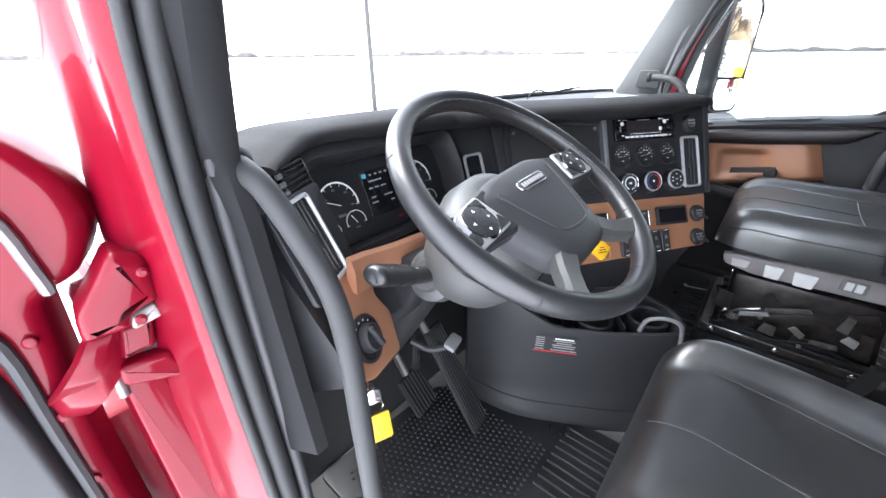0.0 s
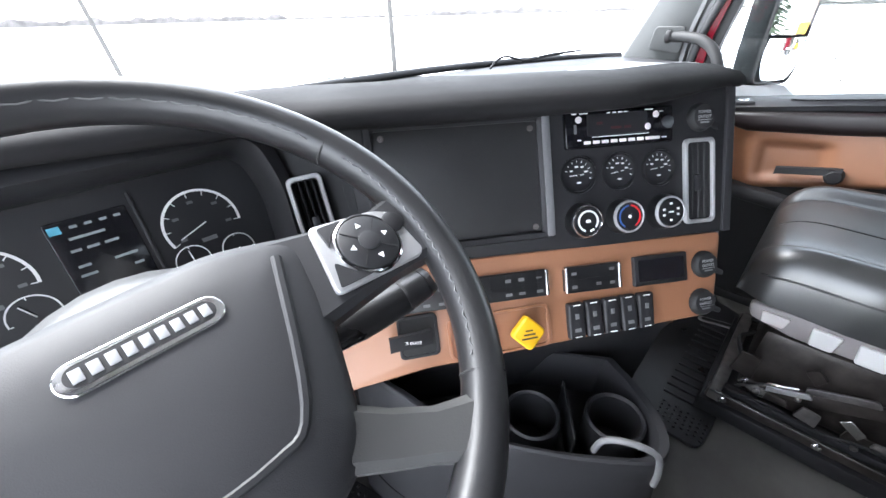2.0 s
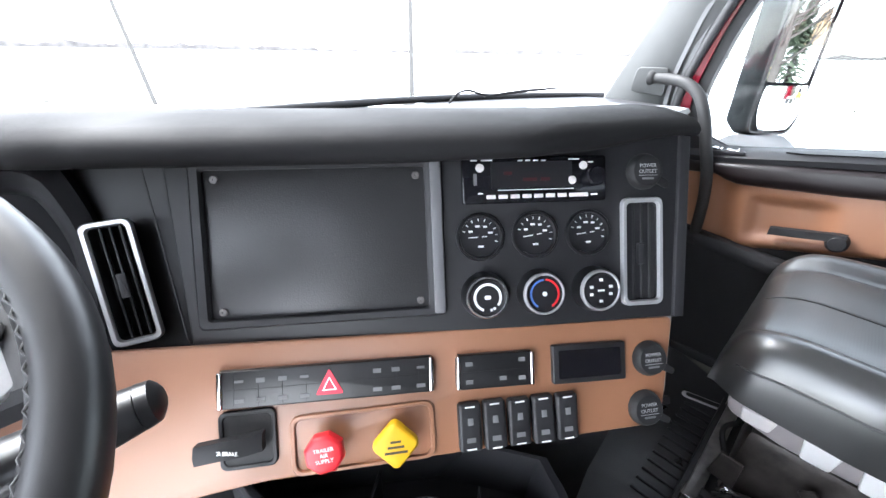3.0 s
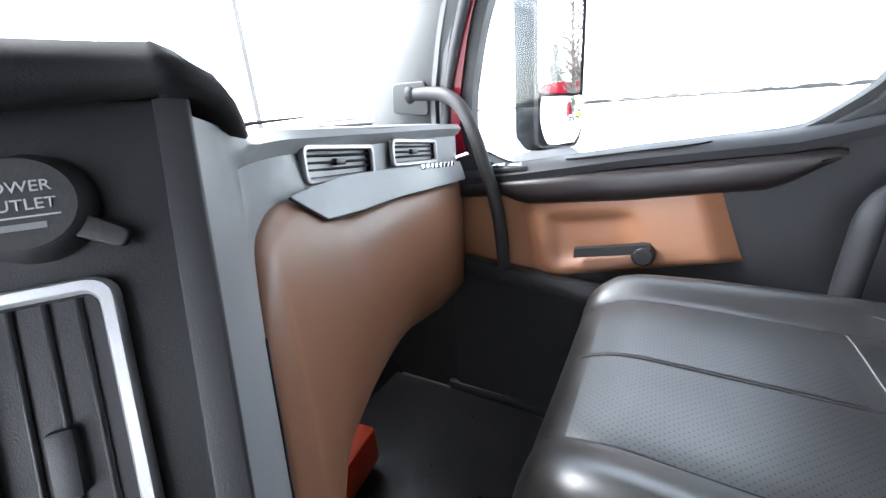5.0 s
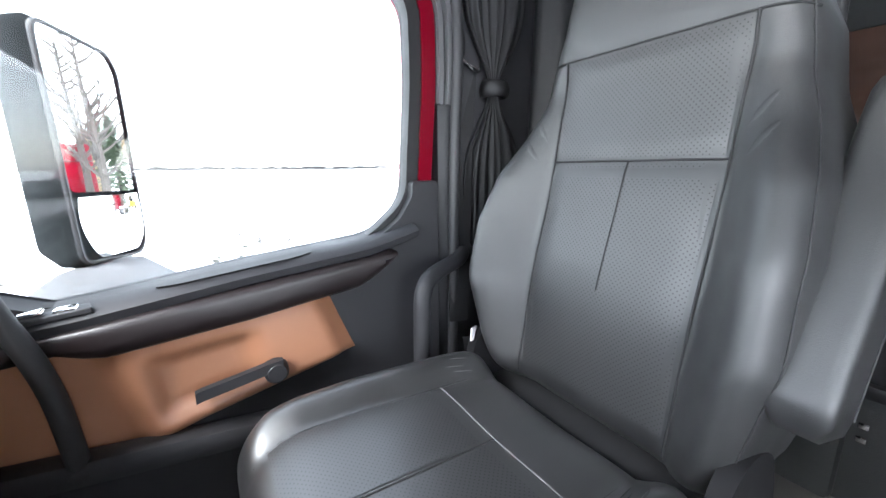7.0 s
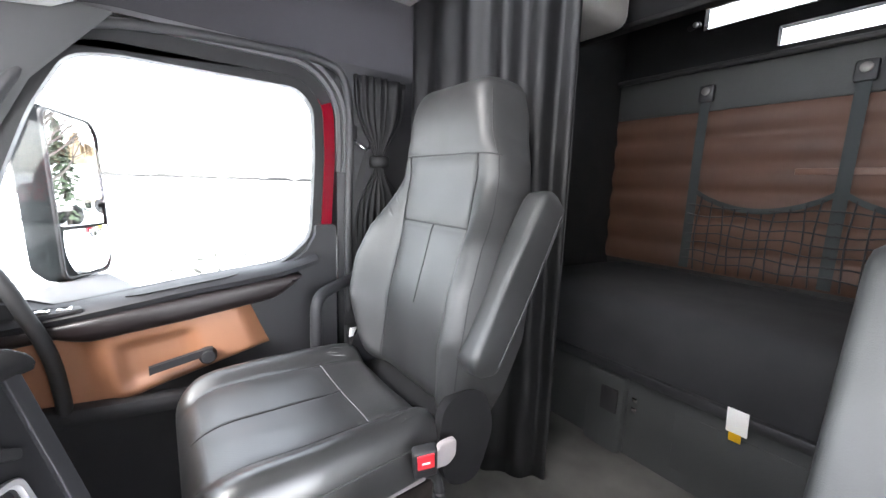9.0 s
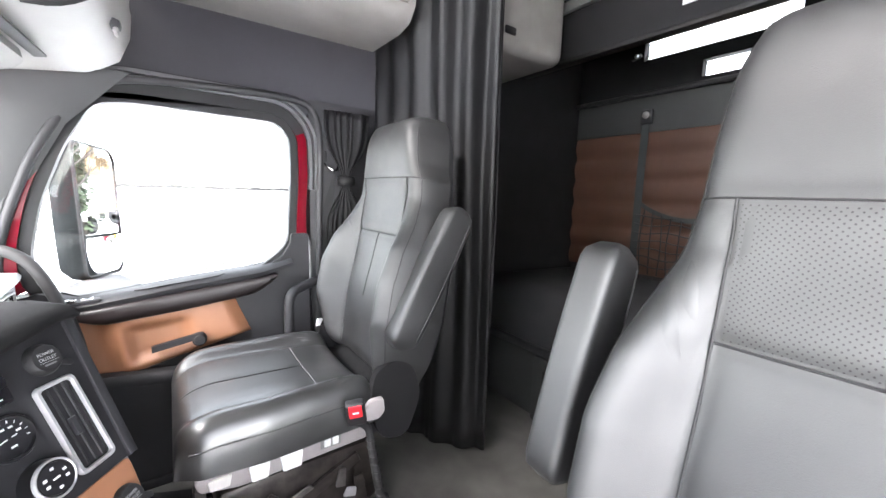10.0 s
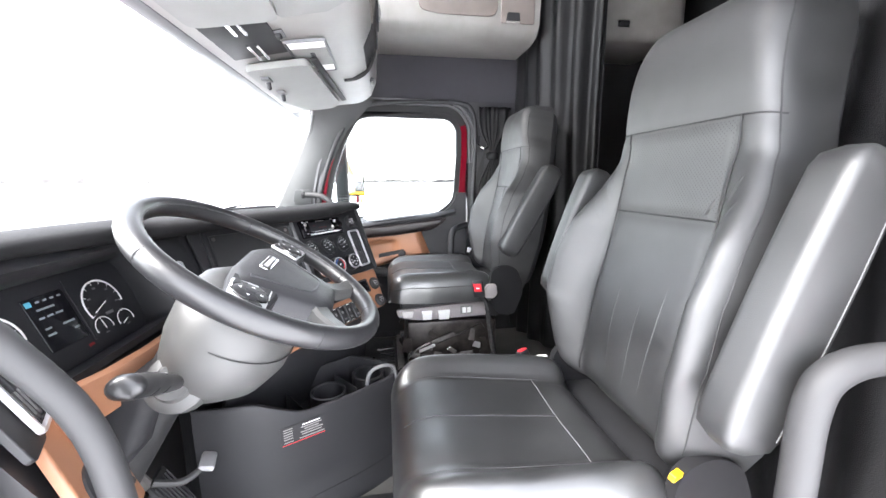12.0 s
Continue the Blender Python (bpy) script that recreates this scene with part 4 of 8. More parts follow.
for i in range(5):
    rk = part("rocker_switch", prism(rrect(0.0285, 0.060, 0.004), 0.011, TNF @ at(-0.053 + i * 0.0318, -0.0545 - i * 0.0006, 0) @ pose(0, 0, 0, 3 - (i % 2) * 5), 0.004), BLACK, dash, "black rocker switch")
    f = TNF @ at(-0.053 + i * 0.0318, -0.0545 - i * 0.0006, 0.0112) @ pose(0, 0, 0, 3 - (i % 2) * 5)
    part("icon", rbox(0.007, 0.009, 0.0006, 0.001, f @ at(0, 0.008)), GREY, rk)
    part("legend", rbox(0.011, 0.006, 0.0006, 0, f @ at(0, -0.015)), GREY, rk)
    part("legend_bar", rbox(0.012, 0.0016, 0.0006, 0, f @ at(0, -0.0265)), MARK, rk)
    part("legend_bar", rbox(0.012, 0.0016, 0.0006, 0, f @ at(0, 0.0265)), MARK, rk)
outlet(TNF @ at(0.199, 0.003, 0.0))
outlet(TNF @ at(0.188, -0.062, 0.0))
# trailer brake lever in its pocket, and the two air valves
tb = part("lever_pocket", frame_ring(rrect(0.062, 0.066, 0.008, cx=-0.311, cy=-0.036), rrect(0.052, 0.056, 0.006, cx=-0.311, cy=-0.036), 0.004, TNF, 0.001), BLACK, dash, "black brake lever in a recessed pocket")
part("pocket_floor", rbox(0.054, 0.058, 0.002, 0, TNF @ at(-0.311, -0.036, 0.0012)), RUBBER, tb)
part("lever", loft([[TNF @ Vector((x, y + dy, z + dz)) for dy, dz in ((-0.010, -0.006), (0.010, -0.006), (0.010, 0.006), (0.0, 0.009), (-0.010, 0.006))] for x, y, z in ((-0.292, -0.036, 0.010), (-0.312, -0.036, 0.018), (-0.336, -0.035, 0.024), (-0.356, -0.036, 0.026))]), BLACK, tb, "black flat lever")
letters("TRAILER BRAKE", 0.0058, MARK, TNF @ pose(-0.330, -0.0355, 0.0325, 0, -14, -2), tb, "lever_words", 0.0003)
part("pad_recess", frame_ring(rrect(0.170, 0.070, 0.012, cx=-0.181, cy=-0.052), rrect(0.158, 0.060, 0.010, cx=-0.181, cy=-0.052), 0.0035, TNF, 0.0015), TAN, dash, "moulded tan surround of the air valves")
rv = part("red_valve", prism([(0.0225 * math.cos(radians(22.5 + 45 * k)), 0.0225 * math.sin(radians(22.5 + 45 * k))) for k in range(8)], 0.014, TNF @ at(-0.224, -0.053, 0.018) @ pose(0, 0, 0, 0, 0, 8), 0.005), REDPLASTIC, dash, "red octagonal trailer air valve")
part("stem", lathe([(0.012, 0), (0.012, 0.020)], 18, TNF @ at(-0.224, -0.052, 0)), BLACK, rv)
letters("TRAILER\nAIR\nSUPPLY", 0.0060, MARK, TNF @ at(-0.224, -0.053, 0.0322) @ pose(0, 0, 0, 0, 0, 4), rv, "valve_words", 0.0003)
yv = part("yellow_valve", prism(soften([(0.029, 0), (0, 0.029), (-0.029, 0), (0, -0.029)], 0.008), 0.013, TNF @ at(-0.145, -0.054, 0.018), 0.004), YELLOW, dash, "yellow diamond parking brake valve")
part("stem", lathe([(0.012, 0), (0.012, 0.020)], 18, TNF @ at(-0.145, -0.053, 0)), BLACK, yv)
for y, w in ((0.005, 0.012), (-0.001, 0.019), (-0.007, 0.026)):
    part("print", rbox(w, 0.0026, 0.0005, 0, TNF @ at(-0.145, -0.054 + y, 0.0312)), mat("dark_print", (0.05, 0.04, 0.02), 0.6), yv)

# driver's instrument area: a deep hooded well with the dials at its back
DRV = axes((0.53, 0.606, 0.70), (1, 0, 0), (0, 0.357, 0.934))
CLO = soften([(-0.180, 0.085), (-0.192, 0.02), (-0.188, -0.072), (0.176, -0.072), (0.186, 0.02), (0.172, 0.085)], 0.025)
part("cluster_face", prism([(x * 1.02, y * 1.02) for x, y in CLO][::-1], 0.004, DRV @ at(0.0, 0.0, -0.004)), DIAL, dash, "dark instrument cluster")
hood = []
for sx, sy, oy, z in ((1.0, 1.0, 0.0, -0.004), (1.0, 1.0, 0.0, 0.020), (1.03, 1.04, 0.004, 0.050), (1.07, 1.10, 0.006, 0.062), (1.16, 1.30, 0.008, 0.058), (1.20, 1.4, 0.01, 0.03)):
    hood.append([DRV @ Vector((x * sx, y * sy + oy, z)) for x, y in CLO])
part("cluster_surround", loft(hood, caps=False), BLACK, dash, "black cluster surround", sharp=60)


def dial(x, y, r, a0, a1, needle, ticks, name="dial"):
    m = DRV @ at(x, y, 0.0006)
    g = part(name, band(r * 0.93, r, a0, a1, m, 0.0008), MARK, dash, "white-ringed instrument dial")
    for k in range(ticks):
        a = radians(a0 + (a1 - a0) * k / (ticks - 1))
        part("tick", rbox(r * 0.12, 0.0011, 0.0005, 0, m @ at(0.87 * r * math.cos(a), 0.87 * r * math.sin(a)) @ pose(0, 0, 0, 0, 0, math.degrees(a))), MARK, g)
        if r > 0.03 and k % 2 == 0:
            part("figure", rbox(0.0075, 0.0038, 0.0005, 0, m @ at(0.67 * r * math.cos(a), 0.67 * r * math.sin(a))), GREY, g)
    part("needle", rbox(r * 0.8, 0.0014, 0.001, 0, m @ pose(0, 0, 0.002, 0, 0, needle) @ at(r * 0.32, 0)), MARK, g, "white needle")
    part("legend", rbox(r * 0.4, r * 0.12, 0.0005, 0, m @ at(0, -r * 0.45)), GREY, g)


dial(-0.119, 0.010, 0.046, 200, -10, 155, 9, "tachometer")
dial(0.097, 0.008, 0.048, 205, -10, 200, 9, "speedometer")
dial(-0.152, -0.036, 0.020, 190, -10, 95, 3, "small_dial")
dial(-0.093, -0.031, 0.024, 190, -10, 120, 3, "small_dial")
dial(0.068, -0.036, 0.022, 190, -10, 95, 3, "small_dial")
dial(0.126, -0.040, 0.022, 190, -10, 200, 3, "small_dial")
cd = part("cluster_display", prism(rrect(0.079, 0.095, 0.003), 0.002, DRV @ at(-0.0125, 0.012, 0.0), 0.001), SCREEN, dash, "lit driver information display")
cm = DRV @ at(-0.0125, 0.012, 0.0021)
part("lit_icon", rbox(0.011, 0.009, 0.0004, 0, cm @ at(-0.031, 0.038)), CYANLIT, cd)
for x, y, w in ((-0.014, 0.038, 0.007), (0.000, 0.038, 0.007), (0.014, 0.038, 0.007), (0.028, 0.038, 0.007), (-0.006, 0.025, 0.034), (-0.022, 0.011, 0.010), (-0.006, 0.011, 0.012), (0.012, 0.011, 0.014), (-0.022, -0.008, 0.012), (-0.022, -0.019, 0.016), (0.018, -0.010, 0.024), (0.026, -0.024, 0.010)):
    part("display_text", rbox(w, 0.0032, 0.0004, 0, cm @ at(x, y)), DISPLIT, cd)
part("display_bar", rbox(0.004, 0.12, 0.003, 0.001, DRV @ at(0.034, 0.012, 0.002)), DARK, dash)
part("warning_lamp", rbox(0.012, 0.005, 0.0006, 0, DRV @ at(0.022, -0.052, 0.0006)), mat("dim_red_lamp", (0.25, 0.01, 0.012), 0.4), dash, "dim red warning lamp")

# vents left of the wheel and between wheel and stack
LV = axes((0.2805, 0.491, 0.7175), (0.857, 0.50, 0.0), (-0.14, 0.36, 0.92))
part("left_face", prism(soften([(-0.062, 0.076), (-0.07, -0.080), (0.075, -0.085), (0.085, 0.074)], 0.012), 0.008, LV @ at(0, 0, -0.009), 0.002), BLACK, dash, "matt black panel beside the wheel")
vent(dash, LV @ at(0.002, 0.0, 0.001), 0.066, 0.142, 4)
CV = axes((0.735, 0.522, 0.694), (0.90, -0.40, 0.0), (0.13, 0.34, 0.93))
vent(dash, CV @ pose(0.013, -0.002, -0.004, 0, 0, 4.5), 0.050, 0.142, 3)
UV_ = axes((0.296, 0.553, 0.801), (0.88, 0.46, 0.03), (-0.13, 0.28, 0.95))
sv = part("demist_vent", frame_ring(rrect(0.069, 0.044, 0.004), rrect(0.064, 0.039, 0.003), 0.006, UV_ @ at(0, 0, 0.002), 0.001), SWITCH, dash, "small black side demist vent")
for i in range(4):
    part("slat", rbox(0.064, 0.003, 0.010, 0.001, UV_ @ at(0, -0.0135 + i * 0.009, 0.003)), WELL, sv)
part("well", rbox(0.065, 0.040, 0.003, 0, UV_ @ at(0, 0, -0.001)), WELL, sv)
for i in range(3):
    part("tab", rbox(0.013, 0.008, 0.006, 0.002, UV_ @ at(-0.038, -0.014 + i * 0.013, 0.008)), GREY, sv, "grey vent tab")

# tan panel with the headlamp switch
TL = axes((0.301, 0.422, 0.552), (0.889, 0.457, 0.0), (-0.193, 0.376, 0.906))
tl_out = soften([(-0.017, 0.104), (-0.080, -0.028), (-0.032, -0.058), (0.066, -0.079), (0.097, -0.012), (0.081, 0.036), (0.11, 0.080), (0.08, 0.112)], 0.010)
part("tan_left", prism(tl_out, 0.012, TL @ at(0, 0, -0.010), 0.004), TAN, dash, "tan trim round the headlamp switch")
part("tan_rail", loft([[Vector((x, y - dy, z - dz)) for dy, dz in ((0.0, -0.014), (0.012, -0.010), (0.020, 0.006), (0.018, 0.05), (-0.01, 0.05))] for x, y, z in ((0.315, 0.468, 0.668), (0.36, 0.492, 0.652), (0.45, 0.505, 0.633), (0.55, 0.507, 0.625), (0.66, 0.512, 0.622), (0.715, 0.506, 0.618))]), TAN, dash, "tan trim below the instruments")
hk = part("headlamp_switch", lathe([(0.041, 0.0), (0.041, 0.003), (0.036, 0.005), (0.033, 0.001), (0, 0.001)], 36, TL @ at(0.0, 0.0, 0.002)), BLACK, dash, "black rotary headlamp switch")
part("knob", lathe([(0.025, 0.001), (0.024, 0.014), (0.021, 0.017), (0, 0.017)], 30, TL @ at(0.0, 0.0, 0.002)), BLACK, hk)
part("grip", rbox(0.010, 0.042, 0.012, 0.004, TL @ at(0.0, 0.0, 0.022) @ pose(0, 0, 0, 0, 0, 12)), DARK, hk)
for a in (40, 65, 90, 115, 140):
    part("icon", rbox(0.004, 0.003, 0.0005, 0, TL @ at(0.031 * math.cos(radians(a)), 0.031 * math.sin(radians(a)), 0.0036)), MARK, hk)
part("ignition_lock", lathe([(0.013, 0), (0.013, 0.008), (0.010, 0.011), (0, 0.011)], 22, axes((0.302, 0.440, 0.425), (0.889, 0.457, 0), (-0.193, 0.376, 0.906))), CHROME, dash, "chrome ignition lock")

# the lower dash: knee panel, console with cup holders
part("under_panel", sheet([[dash_at(k, o, z) for o, z in ((0.075, 0.492), (0.055, 0.475), (0.03, 0.44), (-0.02, 0.33), (-0.05, 0.15), (-0.06, 0.0))] for k in SS if k[0] > 0.80], -0.01), DARK, dash, "charcoal panel below the switches")

# passenger side dash
PST = [(1.347, 0.167), (1.372, 0.187), (1.40, 0.216), (1.43, 0.252), (1.49, 0.297), (1.56, 0.325), (1.70, 0.350), (1.85, 0.364), (1.98, 0.378), (2.10, 0.400)]


def pplan(n=4):
    return glide([(x, y, 0) for x, y in PST], n)


def ptop(x):
    return float(np.interp(x, (1.33, 1.39, 1.42, 1.5, 1.96, 2.1), (0.829, 0.817, 0.814, 0.813, 0.797, 0.79)))


def slant(p, z):
    """The fascia leans in under the centre stack and stands upright further along."""
    w = max(0.0, min(1.0, (1.78 - p.x) / 0.34))
    k = max(0.0, 0.80 - max(z, 0.52)) * w * w * (3 - 2 * w)
    return Vector((-0.28 * k, -0.31 * k, z))


pp = pplan()
nrm = []
for i, p in enumerate(pp):
    d = pp[min(i + 1, len(pp) - 1)] - pp[max(i - 1, 0)]
    nrm.append(Vector((d.y, -d.x, 0)).normalized())
pdash = []
for p, n_ in zip(pp, nrm):
    zt = ptop(p.x)
    zl = float(np.interp(p.x, (1.34, 1.44, 1.52, 1.60, 1.90, 2.1), (0.50, 0.48, 0.50, 0.48, 0.43, 0.41)))
    bead = ease((p.x - 1.385) / 0.03)
    pdash.append([p + n_ * (o * bead if o > 0 else o) + slant(p, z) for o, z in ((-0.25, zt + 0.004), (-0.02, zt + 0.004), (0.008, zt + 0.002), (0.016, zt - 0.008), (0.008, zt - 0.018), (0.0, zt - 0.024), (0.0, zt - 0.1), (0.0, 0.62), (0.0, zl), (-0.03, zl - 0.015), (-0.06, zl - 0.02))])
part("passenger_fascia", loft(pdash), FASCIA, dash, "mid grey passenger fascia", sharp=35)
# fill between the fascia and the screen
part("passenger_top", sheet([[Vector((x, y0 - 0.02, ptop(x))), Vector((x, 0.6, 0.80)), Vector((x, 0.95, 0.79))] for x, y0 in ((1.36, 0.2), (1.5, 0.34), (1.7, 0.36), (1.9, 0.38), (2.10, 0.41))], -0.01), DARK, dash)
PX, PY = [p.x for p in pp], [p.y for p in pp]
NX, NY = [q.x for q in nrm], [q.y for q in nrm]


def fas(x, off, z):
    """A point on the fascia at plan station x, off in front of it, at height z."""
    p = Vector((x, float(np.interp(x, PX, PY)), 0))
    q = Vector((float(np.interp(x, PX, NX)), float(np.interp(x, PX, NY)), 0)).normalized()
    return p + q * off + slant(p, z)


# tan glovebox panel
gp = []
for x in [1.398 + 0.092 * (k / 16) ** 1.6 for k in range(16)] + [1.49 + 0.598 * k / 30 for k in range(31)]:
    a = max(0.0, (x - 1.398) / 0.69)
    zt = float(np.interp(x, (1.398, 1.400, 1.405, 1.413, 1.43, 1.46, 1.50, 1.56, 1.60, 1.75, 2.0, 2.09), (0.682, 0.702, 0.716, 0.727, 0.738, 0.746, 0.748, 0.735, 0.708, 0.70, 0.672, 0.655)))
    zb = float(np.interp(x, (1.398, 1.42, 1.45, 1.50, 1.60, 1.90, 2.09), (0.36, 0.37, 0.43, 0.47, 0.46, 0.40, 0.38)))
    out = min(1.0, 40 * a + 0.1)
    bulge = 0.030 * math.sin(math.pi * min(1, a * 1.02)) ** 0.5 if 0 < a < 0.98 else 0
    gp.append([fas(x, o, z) for o, z in ((0.0, zt), (0.008 * out, zt), (0.012 * out + 0.3 * bulge, zt - 0.015), (0.012 * out + 0.7 * bulge, zt - 0.05), (0.012 * out + bulge, zt - 0.12), (0.012 * out + bulge, (zt + zb) / 2), (0.012 * out + bulge * 0.9, zb + 0.08), (0.010 * out + bulge * 0.6, zb + 0.035), (0.008 * out + bulge * 0.3, zb + 0.012), (0.004 * out, zb), (-0.02, zb - 0.005))])
part("glovebox_panel", sheet(gp), TAN, dash, "large tan moulded glovebox panel", sharp=60)
part("panel_edge", tube([fas(1.3975, 0.0, z) for z in (0.685, 0.64, 0.60, 0.56, 0.525)], 0.0016, 6, 2), SEAM, dash)
# grey trim strip with a slanting end, edged by a fine seam
top_z, low_z = ((1.486, 1.62, 2.06), (0.7515, 0.7505, 0.708)), ((1.540, 1.62, 2.06), (0.7165, 0.706, 0.668))
hi = [(1.486 + 0.572 * k / 24) for k in range(25)]
lo = [(1.540 + 0.515 * k / 24) for k in range(25)]
part("grey_strip", sheet([[fas(a, 0.012 + 0.004 * min(1, k / 4), float(np.interp(a, *top_z))), fas((a + b) / 2, 0.018 + 0.006 * min(1, k / 4), (float(np.interp(a, *top_z)) + float(np.interp(b, *low_z))) / 2), fas(b, 0.024 + 0.005 * min(1, k / 4), float(np.interp(b, *low_z)))] for k, (a, b) in enumerate(zip(hi, lo))], -0.004), FASCIA, dash, "smooth grey trim strip")
part("strip_seam", tube([fas(1.486, 0.014, 0.7515)] + [fas(b, 0.026 + 0.005 * min(1, k / 4), float(np.interp(b, *low_z))) for k, b in enumerate(lo)], 0.0014, 6, 1, smooth=False), SEAM, dash)
part("upper_seam", tube([fas(a, 0.014 + 0.004 * min(1, k / 4), float(np.interp(a, *top_z))) for k, a in enumerate(hi)], 0.0010, 6, 1, smooth=False), SEAM, dash)
for x0, w, h in ((1.618, 0.165, 0.046), (1.850, 0.178, 0.046)):
    k = min(range(len(pp)), key=lambda i: abs(pp[i].x - x0))
    p, n_ = pp[k], nrm[k]
    z0 = {1.618: 0.767, 1.850: 0.755}[x0]
    vent(dash, axes(p + n_ * 0.004 + slant(p, z0), (-n_.y, n_.x, -0.09), (0.0, 0.03, 1)), w, h, 3, upright=False)
# raised model badge as plain chrome marks
for q in range(8):
    x = 1.846 + q * 0.0215
    k = min(range(len(pp)), key=lambda i: abs(pp[i].x - x))
    part("badge_mark", rbox(0.016, 0.018, 0.003, 0.001, axes(fas(x, 0.021, float(np.interp(x, (1.62, 2.06), (0.744, 0.704)))), (-nrm[k].y, nrm[k].x, -0.10), (0.02, 0, 1))), CHROME, dash, "plain chrome badge mark")

# centre console with cup holders and the printed notice
con = thing("console", (0.92, 0.30, 0.0), "dark grey floor console with cup holders", "console")


def cpt(u, out, z):
    return Vector((0.845 + 0.62 * u - 0.785 * out, 0.305 - 0.785 * u - 0.62 * out, z))


CPLAN = [(-0.24, -0.10), (-0.17, -0.045), (-0.08, -0.005), (0.05, 0.018), (0.16, 0.032), (0.25, 0.034), (0.31, 0.030), (0.342, 0.005), (0.35, -0.05), (0.33, -0.13), (0.30, -0.20), (-0.24, -0.24)]
CPL = [(p.x, p.y) for p in glide([(u, o, 0) for u, o in CPLAN[:-1]], 4)] + [CPLAN[-1]]
csec = []
for z, k in ((-0.015, 0.045), (0.03, 0.040), (0.05, 0.024), (0.10, 0.016), (0.16, 0.008), (0.24, 0.0), (0.292, 0.002), (0.302, 0.0), (0.305, -0.004)):
    csec.append([cpt(u, o + (k if o > -0.15 else 0), z + (0.065 * max(0, min(1, (0.0 - u) / 0.12)) * min(1, max(0, (z - 0.16) / 0.12)) if o > -0.2 else 0.0)) for u, o in CPL])
inside = []
for share, z in ((0.05, 0.303), (0.075, 0.292), (0.11, 0.20)):
    inside.append([Vector((*p.lerp(cpt(0.06, -0.11, p.z), share).xy, z + max(0.0, p.z - 0.305) * (1 if z > 0.25 else 0))) for p in csec[-1]])
part("body", loft(csec + inside), DARK, con, "charcoal moulded console body with an open tray", sharp=40)
for cu, co, r in ((0.117, -0.056, 0.046), (0.272, -0.062, 0.046)):
    part("cup_holder", lathe([(0, 0.206), (r * 0.86, 0.206), (r * 0.9, 0.215), (r, 0.292), (r + 0.005, 0.297), (r + 0.009, 0.293), (r + 0.007, 0.20)], 34, at(*cpt(cu, co, 0))), BLACK, con, "round cup holder")
part("clip", tube([cpt(0.215, 0.012, 0.30), cpt(0.225, 0.018, 0.340), cpt(0.262, 0.030, 0.354), cpt(0.300, 0.038, 0.340), cpt(0.312, 0.040, 0.30), cpt(0.312, 0.042, 0.262)], 0.0055, 10, 5), GREY, con, "bright grey clip")
for du in (0.02, 0.19):
    part("divider", rbox(0.005, 0.13, 0.085, 0.002, axes(cpt(du, -0.075, 0.25), (0.62, -0.785, 0), (0.785, 0.62, 0))), BLACK, con)
part("skirt_seam", tube([cpt(u, o + 0.0265, 0.049) for u, o in CPL[:30]], 0.0016, 6, 1), SEAM, con)
NT = axes(cpt(-0.003, 0.0125, 0.252), (0.481, -0.895, 0.0), (0.05, 0.03, 0.99))
nt = part("notice", rbox(0.125, 0.052, 0.001, 0.0, NT @ at(0, 0, 0.002)), DARK, con, "small printed warning notice")
for i, (y, w) in enumerate(((0.019, 0.05), (0.012, 0.058), (0.005, 0.04), (-0.002, 0.062), (-0.009, 0.055), (-0.018, 0.07))):
    part("print", rbox(w, 0.0034, 0.0005, 0, NT @ at(0.022, y, 0.0027)), LIGHT if i else MARK, nt)
    part("print", rbox(0.024, 0.0030, 0.0005, 0, NT @ at(-0.042, y, 0.0027)), LIGHT, nt)
part("rule", rbox(0.118, 0.0022, 0.0006, 0, NT @ at(0, -0.0245, 0.0027)), REDPLASTIC, nt, "thin red rule")

# ---- steering wheel and column ----
SW = axes((0.515, 0.263, 0.790), (1, -0.014, 0), (0, 0.846, 0.533))
HUB = axes((0.512, 0.259, 0.793), (1, 0, 0), (0, 0.857, 0.515)) @ pose(0, 0, 0, 0, 0, 3.5)
wheel = thing("steering_wheel", (0.512, 0.259, 0.793), "black leather four-spoke steering wheel with silver button panels", "steering wheel")
R = 0.2072
part("rim", tube([SW @ Vector((R * math.cos(a), R * math.sin(a), 0)) for a in (2 * math.pi * k / 72 for k in range(72))], 0.0165, 16, 1, closed=True, smooth=False, flat=1.12), RIM, wheel, "stitched black leather rim")
for deg in (31, 149, -80, -100, -38, -142):
    a = radians(deg)
    c = SW @ Vector((R * math.cos(a), R * math.sin(a), 0))
    tdir = (SW.to_3x3() @ Vector((-math.sin(a), math.cos(a), 0)))
    part("rim_joint", lathe([(0.0172, -0.0012), (0.0178, 0), (0.0172, 0.0012)], 20, axes(c, SW.to_3x3() @ Vector((math.cos(a), math.sin(a), 0)), SW.to_3x3() @ Vector((0, 0, 1)))), SEAM, wheel)
for a0, a1 in ((35, 145), (155, 215), (-35, 25)):
    pts = []
    for k in range(41):
        a = radians(a0 + (a1 - a0) * k / 40)
        rr_ = R - 0.0125 + (0.0012 if k % 2 else -0.0012)
        pts.append(SW @ Vector((rr_ * math.cos(a), rr_ * math.sin(a), 0.0122)))
    part("stitching", tube(pts, 0.0007, 5, 1, smooth=False), RIMSTITCH, wheel, "grey zigzag stitching")


HW = HUB @ at(0.0, 0.0, -0.020)


